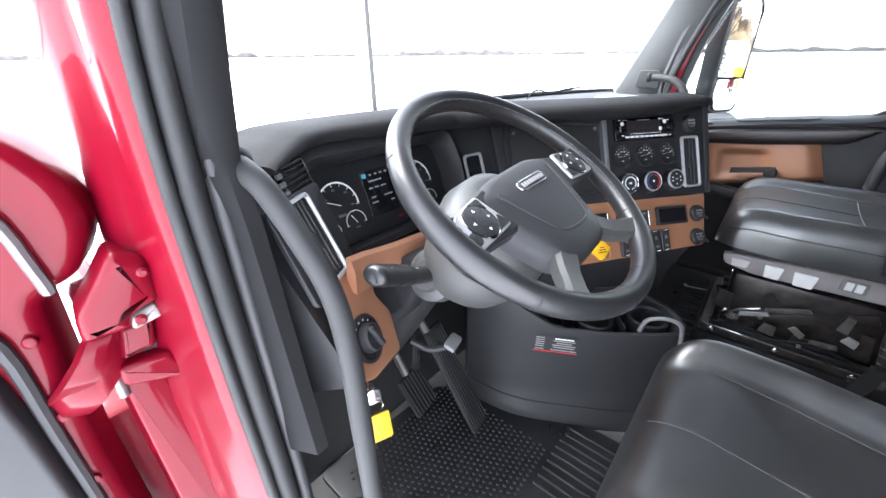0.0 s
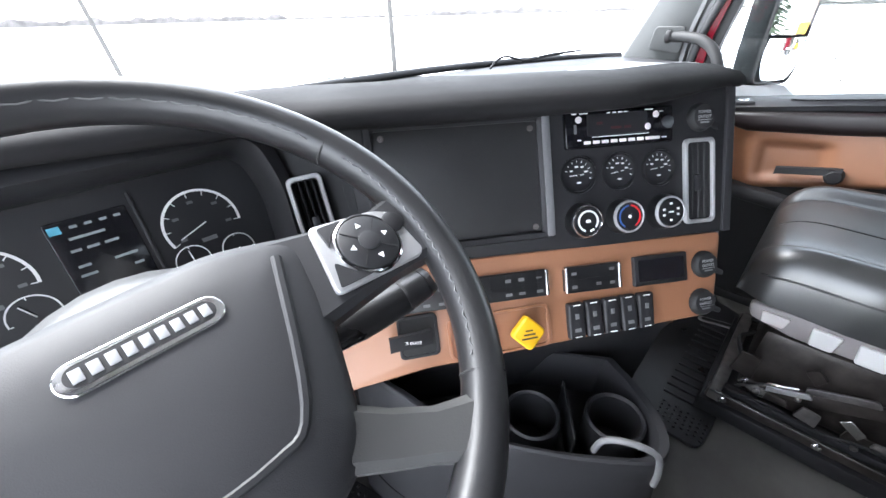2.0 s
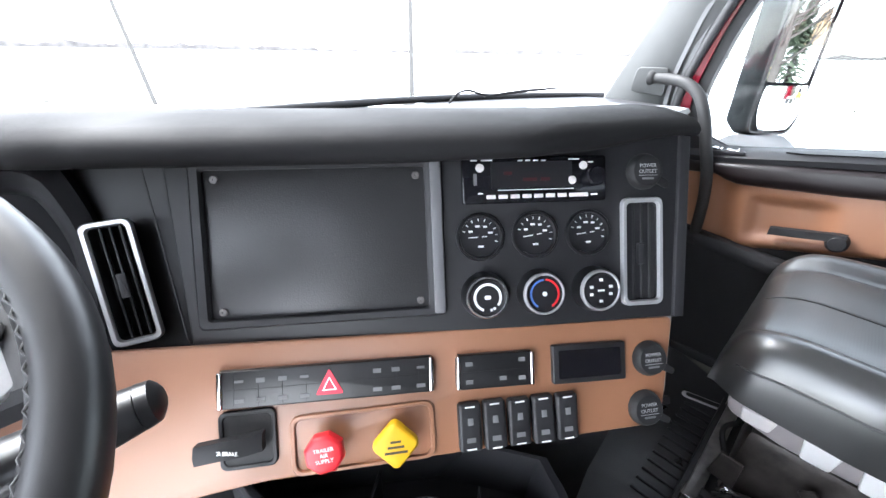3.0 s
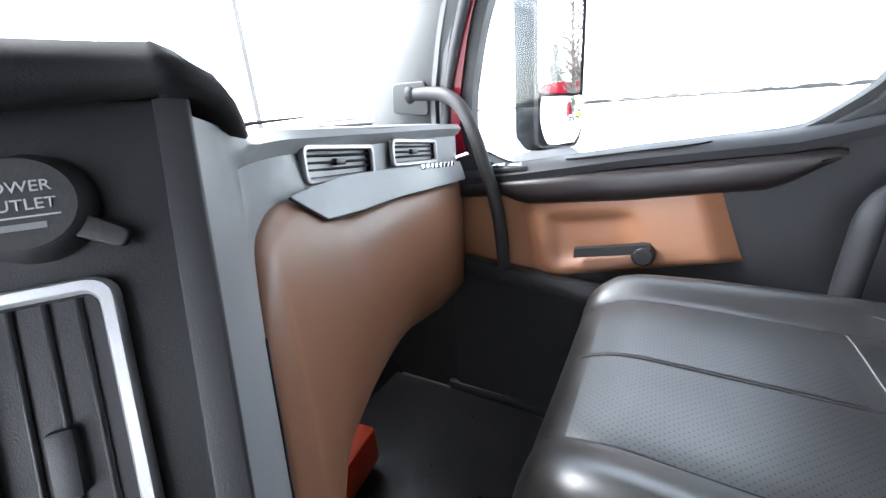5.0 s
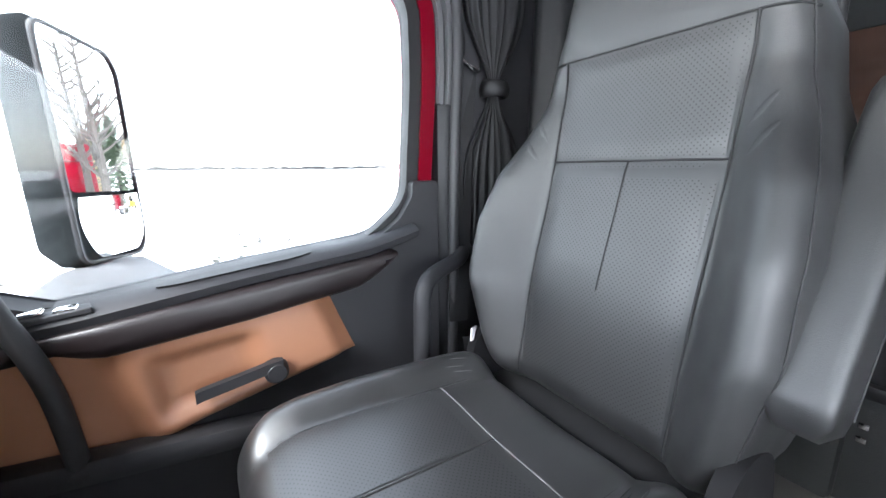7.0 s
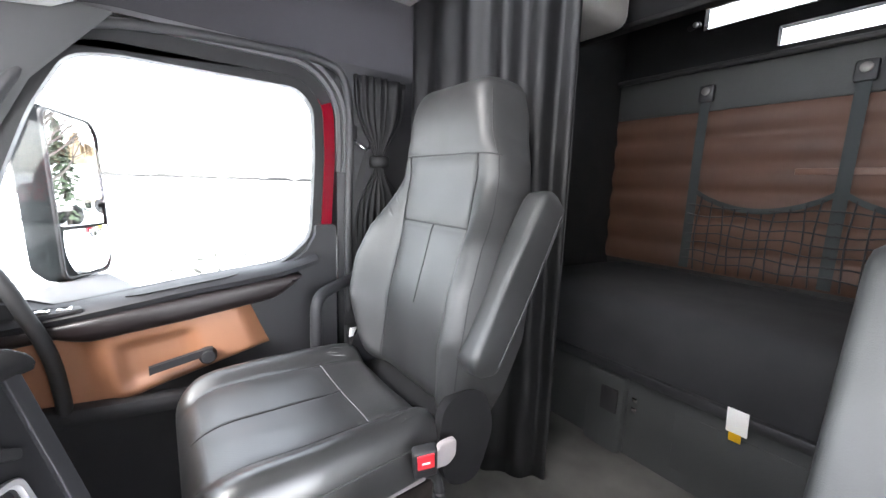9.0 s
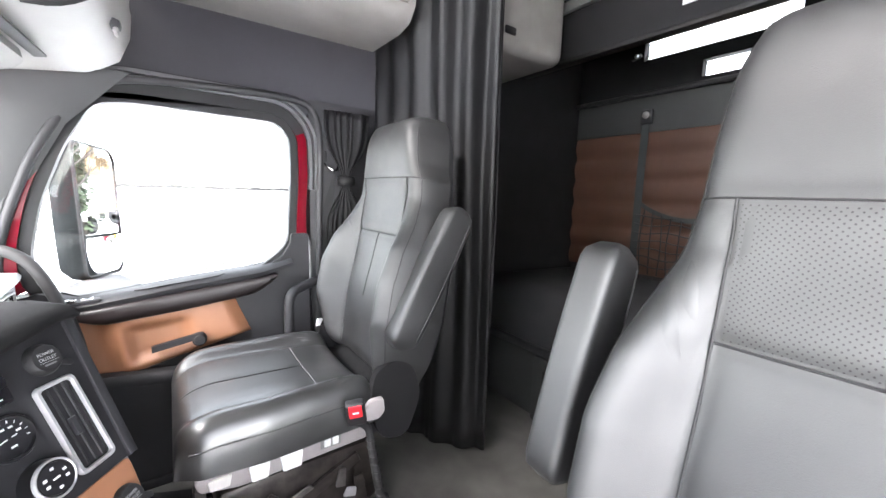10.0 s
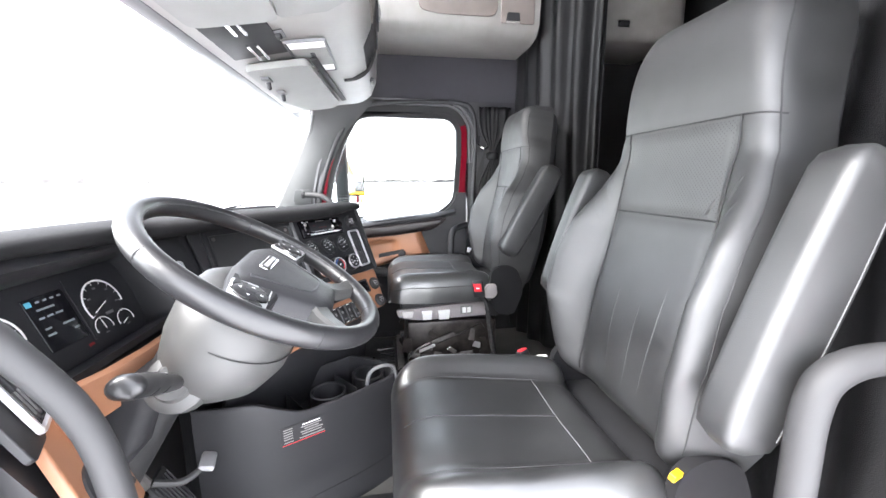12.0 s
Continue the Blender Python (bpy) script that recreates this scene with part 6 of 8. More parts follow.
    for sg in (-1, 1):
        cp = part("control_panel", prism(soften([(0.05, 0.025), (0.04, -0.012), (-0.05, -0.030), (-0.40, -0.020), (-0.38, 0.050)][::-1], 0.014), 0.020, Matrix(((0, 0, sg, cx + sg * 0.155), (1, 0, 0, -0.03), (0, 1, 0, 0.325 + dz_c), (0, 0, 0, 1))), 0.005), PINKGREY, s, "grey seat side panel with pale buttons")
        for y, w, h, mt in ((0.005, 0.055, 0.030, PINKWHITE), (-0.085, 0.052, 0.044, WHITE), (-0.165, 0.060, 0.046, WHITE)):
            part("button", prism(soften([(y + w / 2, 0.020), (y + w / 2 - 0.006, 0.020 - h), (y - w / 2 + 0.006, 0.020 - h), (y - w / 2, 0.020)][::-1], 0.006), 0.009, Matrix(((0, 0, sg, cx + sg * 0.172), (1, 0, 0, -0.04), (0, 1, 0, 0.322 + dz_c), (0, 0, 0, 1))), 0.003), mt, cp, "pale paddle button")
        for y in (-0.262, -0.285):
            part("button", rbox(0.008, 0.019, 0.028, 0.003, at(cx + sg * 0.178, y - 0.04, 0.338 + dz_c)), WHITE, cp)
        part("button_frame", rbox(0.006, 0.060, 0.038, 0.003, at(cx + sg * 0.1765, -0.313, 0.338 + dz_c)), LIGHT, cp)
    # suspension base: rails, scissor arms, bellows
    for sg in (-1, 1):
        part("rail", rbox(0.035, 0.52, 0.028, 0.004, at(cx + sg * 0.19, -0.24, 0.060)), OILED, s, "dark steel rail")
        part("rail_top", rbox(0.020, 0.48, 0.022, 0.003, at(cx + sg * 0.19, -0.25, 0.085)), BLACK, s)
        for k, (y0, z0, y1, z1) in enumerate(((-0.06, 0.10, -0.40, 0.25 + dz_c),)):
            part("scissor_arm", rbox(0.012, math.hypot(y1 - y0, z1 - z0), 0.036, 0.004, at(cx + sg * (0.165 + 0.014 * k), (y0 + y1) / 2, (z0 + z1) / 2) @ pose(0, 0, 0, math.degrees(math.atan2(z1 - z0, y1 - y0)))), OILED, s, "dark oiled scissor arm")
        for y in (-0.02, -0.21, -0.40):
            part("bolt", lathe([(0.010, 0), (0.010, 0.006), (0.006, 0.009), (0, 0.009)], 12, Matrix(((0, 0, sg, cx + sg * 0.2076), (1, 0, 0, y), (0, 1, 0, 0.062), (0, 0, 0, 1)))), CHROME, s)
        part("lever", tube([(cx + sg * 0.20, -0.03, 0.12), (cx + sg * 0.215, -0.07, 0.17), (cx + sg * 0.215, -0.13, 0.20)], 0.005, 8, 3), CHROME, s, "bright release lever")
    part("inner_frame", rbox(0.31, 0.44, 0.21 + dz_c * 0.7, 0.02, at(cx, -0.25, 0.175 + dz_c * 0.35)), OILED, s, "dark oily suspension frame")
    rnd = random.Random(5)
    for sg in (-1, 1):
        for y, z, w, h, a, mt in ((-0.06, 0.135, 0.060, 0.030, 12, CHROME), (-0.12, 0.165, 0.085, 0.018, -24, SILVER), (-0.17, 0.125, 0.045, 0.040, 5, STEEL), (-0.24, 0.150, 0.050, 0.026, 30, CHROME), (-0.31, 0.130, 0.070, 0.020, -8, STEEL), (-0.36, 0.170, 0.040, 0.030, 15, SILVER)):
            part("bracket", prism(soften([(-w / 2, -h / 2), (w / 2, -h / 2 + 0.004), (w / 2 - 0.006, h / 2), (-w / 2 + 0.004, h / 2 - 0.003)], 0.004), 0.006, Matrix(((0, 0, sg, cx + sg * (0.192 + rnd.uniform(-0.01, 0.008))), (1, 0, 0, y), (0, 1, 0, z), (0, 0, 0, 1))) @ pose(0, 0, 0, 0, 0, a), 0.0015), mt, s, "worn metal bracket")
        for y, z, w, h, a, mt in ((-0.03, 0.175, 0.050, 0.070, 4, OILED), (-0.10, 0.115, 0.070, 0.024, -6, OILED), (-0.20, 0.205, 0.120, 0.020, -22, STEEL), (-0.28, 0.110, 0.090, 0.030, 0, OILED), (-0.34, 0.215, 0.030, 0.060, 8, STEEL), (-0.40, 0.150, 0.040, 0.090, -4, OILED), (-0.15, 0.225, 0.040, 0.030, 40, OILED)):
            part("bracket", prism(soften([(-w / 2, -h / 2), (w / 2, -h / 2 + 0.003), (w / 2 - 0.004, h / 2), (-w / 2 + 0.006, h / 2 - 0.002)], 0.004), 0.006, Matrix(((0, 0, sg, cx + sg * (0.178 + rnd.uniform(-0.006, 0.006))), (1, 0, 0, y), (0, 1, 0, z), (0, 0, 0, 1))) @ pose(0, 0, 0, 0, 0, a), 0.0015), mt, s, "oily metal bracket")
        for y in (-0.07, -0.14, -0.26, -0.33):
            part("bolt", lathe([(0.007, 0), (0.007, 0.005), (0.004, 0.007), (0, 0.007)], 10, Matrix(((0, 0, sg, cx + sg * 0.198), (1, 0, 0, y), (0, 1, 0, 0.10 + 0.03 * ((y * 100) % 2)), (0, 0, 0, 1)))), STEEL, s)
        part("damper", tube([(cx + sg * 0.15, -0.05, 0.10), (cx + sg * 0.15, -0.36, 0.22 + dz_c * 0.6)], [0.014, 0.014, 0.009, 0.009], 12, 6), BLACK, s, "black damper")
        part("cable", tube([(cx + sg * 0.20, -0.02, 0.09), (cx + sg * 0.21, -0.10, 0.115), (cx + sg * 0.20, -0.19, 0.095), (cx + sg * 0.205, -0.28, 0.12), (cx + sg * 0.19, -0.38, 0.10)], 0.004, 8, 5), RUBBER, s)
        part("rail_edge", rbox(0.003, 0.50, 0.006, 0.001, at(cx + sg * 0.209, -0.24, 0.076)), CHROME, s, "bright worn rail edge")
    part("front_rail", rbox(0.42, 0.03, 0.03, 0.004, at(cx, 0.0, 0.06)), STEEL, s)
    part("rear_rail", rbox(0.42, 0.03, 0.03, 0.004, at(cx, -0.46, 0.06)), STEEL, s)
    part("base_plate", rbox(0.44, 0.54, 0.045, 0.006, at(cx, -0.24, 0.0225)), BLACK, s, "black floor plate")
    part("bellows", loft([[Vector((cx + r * math.cos(a), -0.25 + r * math.sin(a), z)) for a in (2 * math.pi * k / 20 for k in range(20))] for z, r in ((0.05, 0.09), (0.08, 0.11), (0.11, 0.085), (0.15, 0.11), (0.19, 0.085), (0.23, 0.11), (0.28 + dz_c, 0.08))]), RUBBER, s, "black rubber air spring", sharp=70)
    part("air_hose", tube([(cx - 0.12, -0.05, 0.10), (cx - 0.05, 0.0, 0.15), (cx + 0.06, -0.03, 0.12), (cx + 0.12, -0.12, 0.20)], 0.006, 8, 5), RUBBER, s)
    # raised armrests beside the backrest
    for sg, (p0, p1) in arms.items():
        a, b = Vector(p0), Vector(p1)
        d = (b - a).normalized()
        ma = axes(a, (1, 0, 0), d)
        L = (b - a).length

        secs, seam = [], []
        for q in range(25):
            t = q / 24
            e = min(1.0, math.sqrt(max(0.0, 1 - (1 - min(1, t / 0.09)) ** 2)) + 0.02) * min(1.0, math.sqrt(max(0.0, 1 - (1 - min(1, (1 - t) / 0.11)) ** 2)) + 0.02)
            w, h = 0.064 * (0.55 + 0.45 * e), (0.090 + 0.014 * math.sin(math.pi * t)) * (0.35 + 0.65 * e)
            c = ma @ Vector((0, -0.02 + (L + 0.035) * t, -0.006))
            mq = ma.to_3x3()
            secs.append([c + mq @ Vector((x, 0, y)) for x, y in rrect(w, h, 0.015 * (0.4 + 0.6 * e), 5)])
            seam.append((c, w, h, mq))
        ar = part("armrest", loft(secs), LEATHER, s, "folded-up black leather armrest", sharp=80)
        for sx in (-1, 1):
            part("armrest_seam", tube([c + mq @ Vector((sx * (w / 2 + 0.0004), 0, h / 2 - 0.016)) for c, w, h, mq in seam[2:-2]], 0.0013, 5, 1), STITCH, ar)
        part("pivot", lathe([(0.024, -0.03), (0.024, 0.03)], 18, axes(a - d * 0.0 + Vector((-sg * 0.03, -0.03, 0.02)), (0, 1, 0), (0, 0, 1))), BLACK, ar)
    return s


seat(0.555, "black leather driver's air-ride seat with raised armrests", {-1: ((0.235, -0.43, 0.585), (0.232, -0.567, 0.965)), 1: ((0.872, -0.455, 0.62), (0.880, -0.568, 0.955))}, -0.080, -0.045, False, 6.0, 0.060, -0.305, -0.494, 0.89)
seat(1.705, "black leather passenger air-ride seat with one armrest raised", {-1: ((1.424, -0.480, 0.635), (1.464, -0.672, 0.985))}, 0.0, 0.0, top_width=0.84)

# belts
def ribbon(pts, w, t=0.0014, side=(1, 0, 0)):
    """A flat strap along a line."""
    line = glide(pts, 6)
    sd = Vector(side).normalized() * w / 2
    return sheet([[p - sd, p, p + sd] for p in line], t)


bk1 = thing("belt_buckle", (1.425, -0.36, 0.30), "black belt buckle with red button on a cable stalk", "seat belt buckle", "belt buckles")
BKM = axes((1.422, -0.345, 0.468), (-0.35, -0.85, 0.1), (-0.25, 0.22, 0.9))
part("body", rbox(0.050, 0.080, 0.026, 0.007, BKM, 3), BLACK, bk1)
part("button", rbox(0.034, 0.042, 0.004, 0.0015, BKM @ at(0, 0.016, 0.0135)), REDPLASTIC, bk1, "red release button")
part("button_print", rbox(0.016, 0.006, 0.0006, 0, BKM @ at(0, 0.014, 0.0158)), MARK, bk1)
part("boot", tube([BKM @ Vector((0, -0.036, 0)), (1.432, -0.385, 0.400), (1.425, -0.395, 0.320), (1.412, -0.405, 0.24), (1.400, -0.415, 0.17)], [0.012, 0.010, 0.011, 0.013, 0.011], 12, 5), RUBBER, bk1, "black rubber cable boot")
for q in range(9):
    part("boot_ring", lathe([(0.0105, -0.003), (0.0130, 0), (0.0105, 0.003)], 14, at(1.4285 - q * 0.0035, -0.389 - q * 0.0028, 0.37 - q * 0.0225)), RUBBER, bk1)
part("tail", ribbon([(1.400, -0.415, 0.17), (1.392, -0.40, 0.10), (1.385, -0.37, 0.04), (1.372, -0.33, 0.004)], 0.040, 0.003, side=(0.5, 0.8, 0)), CLOTH, bk1, "loose black belt tail")
part("anchor_cover", prism(soften([(-0.030, -0.024), (0.016, -0.036), (0.034, -0.016), (0.030, 0.032), (-0.010, 0.038), (-0.026, 0.016)], 0.011), 0.012, axes((1.440, -0.400, 0.452), (0, -1, 0.1), (-0.2, 0.1, 1)), 0.003), PINKGREY, bk1, "pale grey plastic anchor cover")
bk2 = thing("belt_buckle", (0.80, -0.42, 0.30), "black belt buckle with red button beside the driver's seat", "seat belt buckle", "belt buckles")
BK2 = axes((0.835, -0.345, 0.415), (0.4, -0.8, 0.1), (0.25, 0.25, 0.9))
part("body", rbox(0.036, 0.06, 0.024, 0.006, BK2), BLACK, bk2)
part("button", rbox(0.027, 0.014, 0.018, 0.003, BK2 @ at(0, 0.027, 0.001)), REDPLASTIC, bk2, "red release button")
part("cable", tube([BK2 @ Vector((0, -0.03, 0)), (0.83, -0.40, 0.34), (0.82, -0.43, 0.25)], 0.009, 10, 4), BLACK, bk2)
part("cover", rbox(0.012, 0.035, 0.030, 0.005, at(0.85, -0.405, 0.405)), WHITE, bk2, "white anchor cover")


single("belt_tag", prism(soften([(-0.012, -0.006), (0.012, -0.006), (0.010, 0.006), (-0.010, 0.006)], 0.002), 0.010, axes((0.295, -0.392, 0.478), (0.3, -0.9, 0.1), (-0.2, 0, 1)), 0.001), YELLOW, "small yellow tag beside the driver's seat", "tag")
belt = thing("seat_belt", (2.12, -0.52, 0.50), "black webbing seat belt on the pillar", "seat belt")
part("webbing", ribbon([(2.128, -0.525, 1.13), (2.115, -0.505, 0.95), (2.10, -0.49, 0.75), (2.08, -0.47, 0.52)], 0.05, side=(0.3, 1, 0)), CLOTH, belt)
part("guide", tube([(2.13, -0.50, 1.165), (2.115, -0.515, 1.145), (2.11, -0.545, 1.13), (2.125, -0.56, 1.15)], 0.005, 8, 4), CHROME, belt, "bright belt guide")
part("guide_cover", rbox(0.03, 0.03, 0.05, 0.008, at(2.13, -0.50, 1.185)), BLACK, belt)
part("lower_tag", rbox(0.004, 0.045, 0.028, 0.001, at(1.945, -0.418, 0.55) @ pose(0, 0, 0, 15, 0, 40)), WHITE, belt, "white sewn label")
part("lower_webbing", ribbon([(1.95, -0.42, 0.54), (1.97, -0.45, 0.44), (1.98, -0.48, 0.36)], 0.046, side=(0.5, 0.8, 0)), CLOTH, belt)

# ---- overhead ----
oc = thing("overhead_console", (1.13, 0.2, 1.33), "light grey overhead console with lamps and latched lockers", "overhead console")
OP = [(0.52, 1.285), (0.44, 1.292), (0.34, 1.318), (0.25, 1.330), (0.17, 1.340), (0.115, 1.372), (0.085, 1.44), (0.075, 1.56), (0.075, 1.70), (0.52, 1.70)]


def osec(x):
    e = max(0, (abs(x - 1.13) - 0.74) / 0.22)
    return [Vector((x, y + (0.0 if y > 0.5 else 0.05 * e * e), z + 0.03 * e * e * (1 if z < 1.4 else 0))) for y, z in OP]


part("shell", loft([osec(x) for x in (0.16, 0.22, 0.32, 0.5, 0.8, 1.13, 1.4, 1.7, 1.86, 1.96, 2.04, 2.10)]), PALE, oc, "pale moulded shell", sharp=60)
part("fascia_band", sheet([[Vector((x, y - 0.004, z)) for y, z in ((0.083, 1.445), (0.074, 1.50), (0.071, 1.58), (0.071, 1.66))] for x in np.linspace(0.2, 1.18, 10)], -0.004), BEIGE, oc, "taupe locker front")
for x0 in (1.125, 0.42):
    m = axes((x0, 0.262, 1.3235), (1, 0, 0), (0, 0.985, -0.12)) @ pose(0, 0, 0, 180)
    lp = part("map_lamp", frame_ring(rrect(0.29, 0.116, 0.008), rrect(0.278, 0.104, 0.006), 0.008, m, 0.002), GREY, oc, "twin map lamp")
    for sx in (-0.112, 0.112):
        part("lens", rbox(0.050, 0.100, 0.004, 0.001, m @ at(sx, 0, 0.004)), LENS, lp, "clear ribbed lens")
        for q in range(5):
            part("lens_rib", rbox(0.002, 0.098, 0.002, 0.0005, m @ at(sx - 0.018 + q * 0.009, 0, 0.0065)), LENS, lp)
    part("middle", rbox(0.166, 0.100, 0.004, 0.001, m @ at(0, 0, 0.003)), LIGHT, lp)
    part("switch", rbox(0.090, 0.014, 0.006, 0.003, m @ at(0, 0.004, 0.005)), DARK, lp)
    kb = part("knob_plate", rbox(0.050, 0.030, 0.005, 0.003, axes((x0 - 0.19, 0.315, 1.317), (1, 0, 0), (0, 0.97, -0.2))), GREY, oc)
    part("knob", rbox(0.024, 0.014, 0.012, 0.003, axes((x0 - 0.19, 0.315, 1.313), (1, 0, 0), (0, 0.97, -0.2))), DARK, kb)
# stepped moulding over the driver and rods in the recess between the visors
part("moulding", loft([[Vector((x, y, z)) for y, z in ((0.285, 1.335), (0.285, 1.308), (0.27, 1.300), (0.17, 1.318), (0.12, 1.345), (0.12, 1.38))] for x in (0.30, 0.36, 0.66, 0.74, 0.78)]), LIGHT, oc, "raised grey moulding", sharp=50)
part("recess", rbox(0.32, 0.15, 0.006, 0.002, axes((0.90, 0.395, 1.300), (1, 0, 0), (0, 0.975, -0.2))), RUBBER, oc, "dark recess between the visors")
for x in (0.80, 0.985):
    for dy in (0.0, 0.022):
        part("rod", tube([(x - 0.05, 0.372 + dy, 1.289 - 0.2 * dy), (x + 0.06, 0.372 + dy, 1.289 - 0.2 * dy)], 0.004, 8, 1, smooth=False), CHROME, oc, "bright visor rod")
# folding locker door at the end with its latch
lk = part("locker_door", sheet([[Vector((x, y - 0.006, z - 0.004)) for y, z in ((0.20, 1.342), (0.16, 1.350), (0.118, 1.378), (0.092, 1.44), (0.086, 1.50))] for x in np.linspace(1.455, 1.92, 8)], -0.006), PALE, oc, "pale locker door")
part("locker_gap", tube([(1.447, 0.20, 1.336), (1.447, 0.155, 1.343), (1.447, 0.110, 1.374), (1.447, 0.083, 1.44), (1.447, 0.075, 1.50)], 0.009, 8, 3), SEAM, oc, "dark gap beside the locker door")
part("latch", rbox(0.042, 0.018, 0.030, 0.006, axes((1.67, 0.104, 1.392), (1, 0, 0), (0, -0.25, 0.95))), DARK, lk, "dark recessed latch")
part("latch_lip", rbox(0.040, 0.012, 0.010, 0.004, axes((1.67, 0.098, 1.376), (1, 0, 0), (0, -0.25, 0.95))), PALE, lk)
spk = part("speaker", lathe([(0.062, 0.0), (0.060, 0.006), (0.050, 0.007), (0.046, 0.002), (0.020, -0.006), (0, 0.0)], 32, axes((1.31, 0.066, 1.53), (1, 0, 0), (0, 0, 1))), BLACK, oc, "round black speaker grille")
part("speaker_cone", lathe([(0.030, 0.006), (0.024, 0.012), (0, 0.015)], 24, axes((1.31, 0.066, 1.53), (1, 0, 0), (0, 0, 1))), SILVER, spk)
part("speaker_panel", sheet([[Vector((x, y - 0.007, z)) for y, z in ((0.118, 1.378), (0.088, 1.44), (0.075, 1.52), (0.073, 1.64))] for x in np.linspace(1.20, 1.435, 6)], -0.004), BLACK, oc, "dark speaker panel")

# sun visors folded up under the header
for sx, fl in ((1.42, 1), (0.42, -1)):
    vz = thing("sun_visor", (sx, 0.40, 1.29), "light grey folded sun visor", "sun visor", "sun visors")
    vm = axes((sx, 0.370, 1.282), (1, 0, 0), (0, 0.975, -0.14))
    part("panel", prism(soften([(fl * x, y) for x, y in ((-0.34, -0.10), (0.26, -0.125), (0.345, -0.085), (0.34, 0.02), (0.10, 0.085), (-0.34, 0.085))][::fl], 0.03), 0.022, vm @ at(0, 0, -0.011), 0.007), LIGHT, vz)
    part("gap_filler", rbox(0.62, 0.022, 0.006, 0.002, vm @ at(0, -0.128, 0.012) @ pose(0, 0, 0, 0, 0, -2.5 * fl)), SEAM, vz)
    for cxx in (-0.24, -0.06):
        c = part("clip", rbox(0.055, 0.026, 0.010, 0.003, vm @ at(cxx, 0.050, -0.014)), GREY, vz, "grey visor clip")
        part("pin", lathe([(0.007, 0), (0.007, 0.022), (0.004, 0.026), (0, 0.026)], 10, vm @ at(cxx + 0.012, 0.05, -0.016) @ pose(0, 0, 0, 180)), DARK, c)
part("screen_header", rbox(1.96, 0.05, 0.05, 0.015, at(1.15, 0.53, 1.305)), GREY, ws, "grey header above the screen")

# locker above the passenger door
lc = thing("overhead_locker", (1.97, -0.38, 1.64), "pale locker above the passenger door with taupe door", "locker", "overhead lockers")
part("body", loft([[Vector((x, y, z)) for x, z in ((2.14, 1.642), (1.90, 1.640), (1.825, 1.655), (1.785, 1.70), (1.775, 1.80), (1.775, 2.05), (2.14, 2.05))] for y in (0.07, 0.0, -0.3, -0.70, -0.725)]), PALE, lc, "pale grey body", sharp=50)
dr = part("door", prism(soften([(-0.06, -0.12), (-0.045, -0.16), (0.04, -0.175), (0.33, -0.175), (0.33, 0.12), (-0.06, 0.12)], 0.05), 0.008, axes((1.778, -0.18, 1.90), (0, -1, 0), (-0.02, 0, 1)), 0.003), BEIGE, lc, "taupe recessed door")
part("door", prism(soften([(0.0, -0.19), (0.17, -0.19), (0.17, 0.14), (0.0, 0.14)], 0.01), 0.008, axes((1.777, -0.525, 1.89), (0, -1, 0), (-0.02, 0, 1)), 0.003), BEIGE, lc, "taupe locker door")
part("latch", prism(soften([(-0.035, -0.018), (0.035, -0.018), (0.03, 0.02), (-0.03, 0.02)], 0.008), 0.010, axes((1.772, -0.585, 1.725), (0, -1, 0), (-0.02, 0, 1)), 0.003), DARK, lc, "dark pull latch")
part("latch_lip", rbox(0.07, 0.014, 0.012, 0.005, axes((1.770, -0.585, 1.703), (0, -1, 0), (0, 0, 1))), PALE, lc)
# sleeper side locker behind the curtain
l2 = thing("overhead_locker", (1.9, -1.3, 1.60), "pale locker on the sleeper wall", "locker", "overhead lockers")
part("body", rbox(0.44, 0.50, 0.50, 0.05, at(1.965, -1.26, 1.895), 3), PALE, l2)
part("latch", rbox(0.010, 0.06, 0.03, 0.006, at(1.741, -1.15, 1.715)), DARK, l2)
single("roof_rail", rbox(2.06, 0.03, 0.05, 0.006, at(1.15, -1.655, 1.985)), LIGHT, "ribbed light grey rail under the upper bunk", "rail")

# ---- pillar behind the passenger door, curtains ----
bp = thing("pillar_rear_right", (2.13, -0.6, 0.0), "dark trimmed door pillar", "pillar", kind="structure")
part("trim", loft([[Vector((x, y, z)) for x, y in ((2.20, -0.44), (2.135, -0.445), (2.120, -0.47), (2.125, -0.62), (2.135, -0.80), (2.20, -0.80))] for z in (-0.02, 0.5, 1.0, 1.40)]), DARK, bp, sharp=50)
part("seal", tube([(2.105, -0.462, 0.0), (2.100, -0.465, 0.5), (2.100, -0.470, 0.9), (2.100, -0.480, 1.2), (2.105, -0.462, 1.34), (2.11, -0.40, 1.385), (2.11, -0.2, 1.39), (2.11, 0.08, 1.375), (2.11, 0.2, 1.33), (2.115, 0.30, 1.20), (2.12, 0.375, 1.03), (2.125, 0.43, 0.85), (2.125, 0.44, 0.70)], 0.013, 10, 5), SEALGREY, bp, "grey rubber door seal")
part("step_trim", rbox(0.05, 0.95, 0.04, 0.01, at(2.13, 0.0, 0.0)), BLACK, bp)


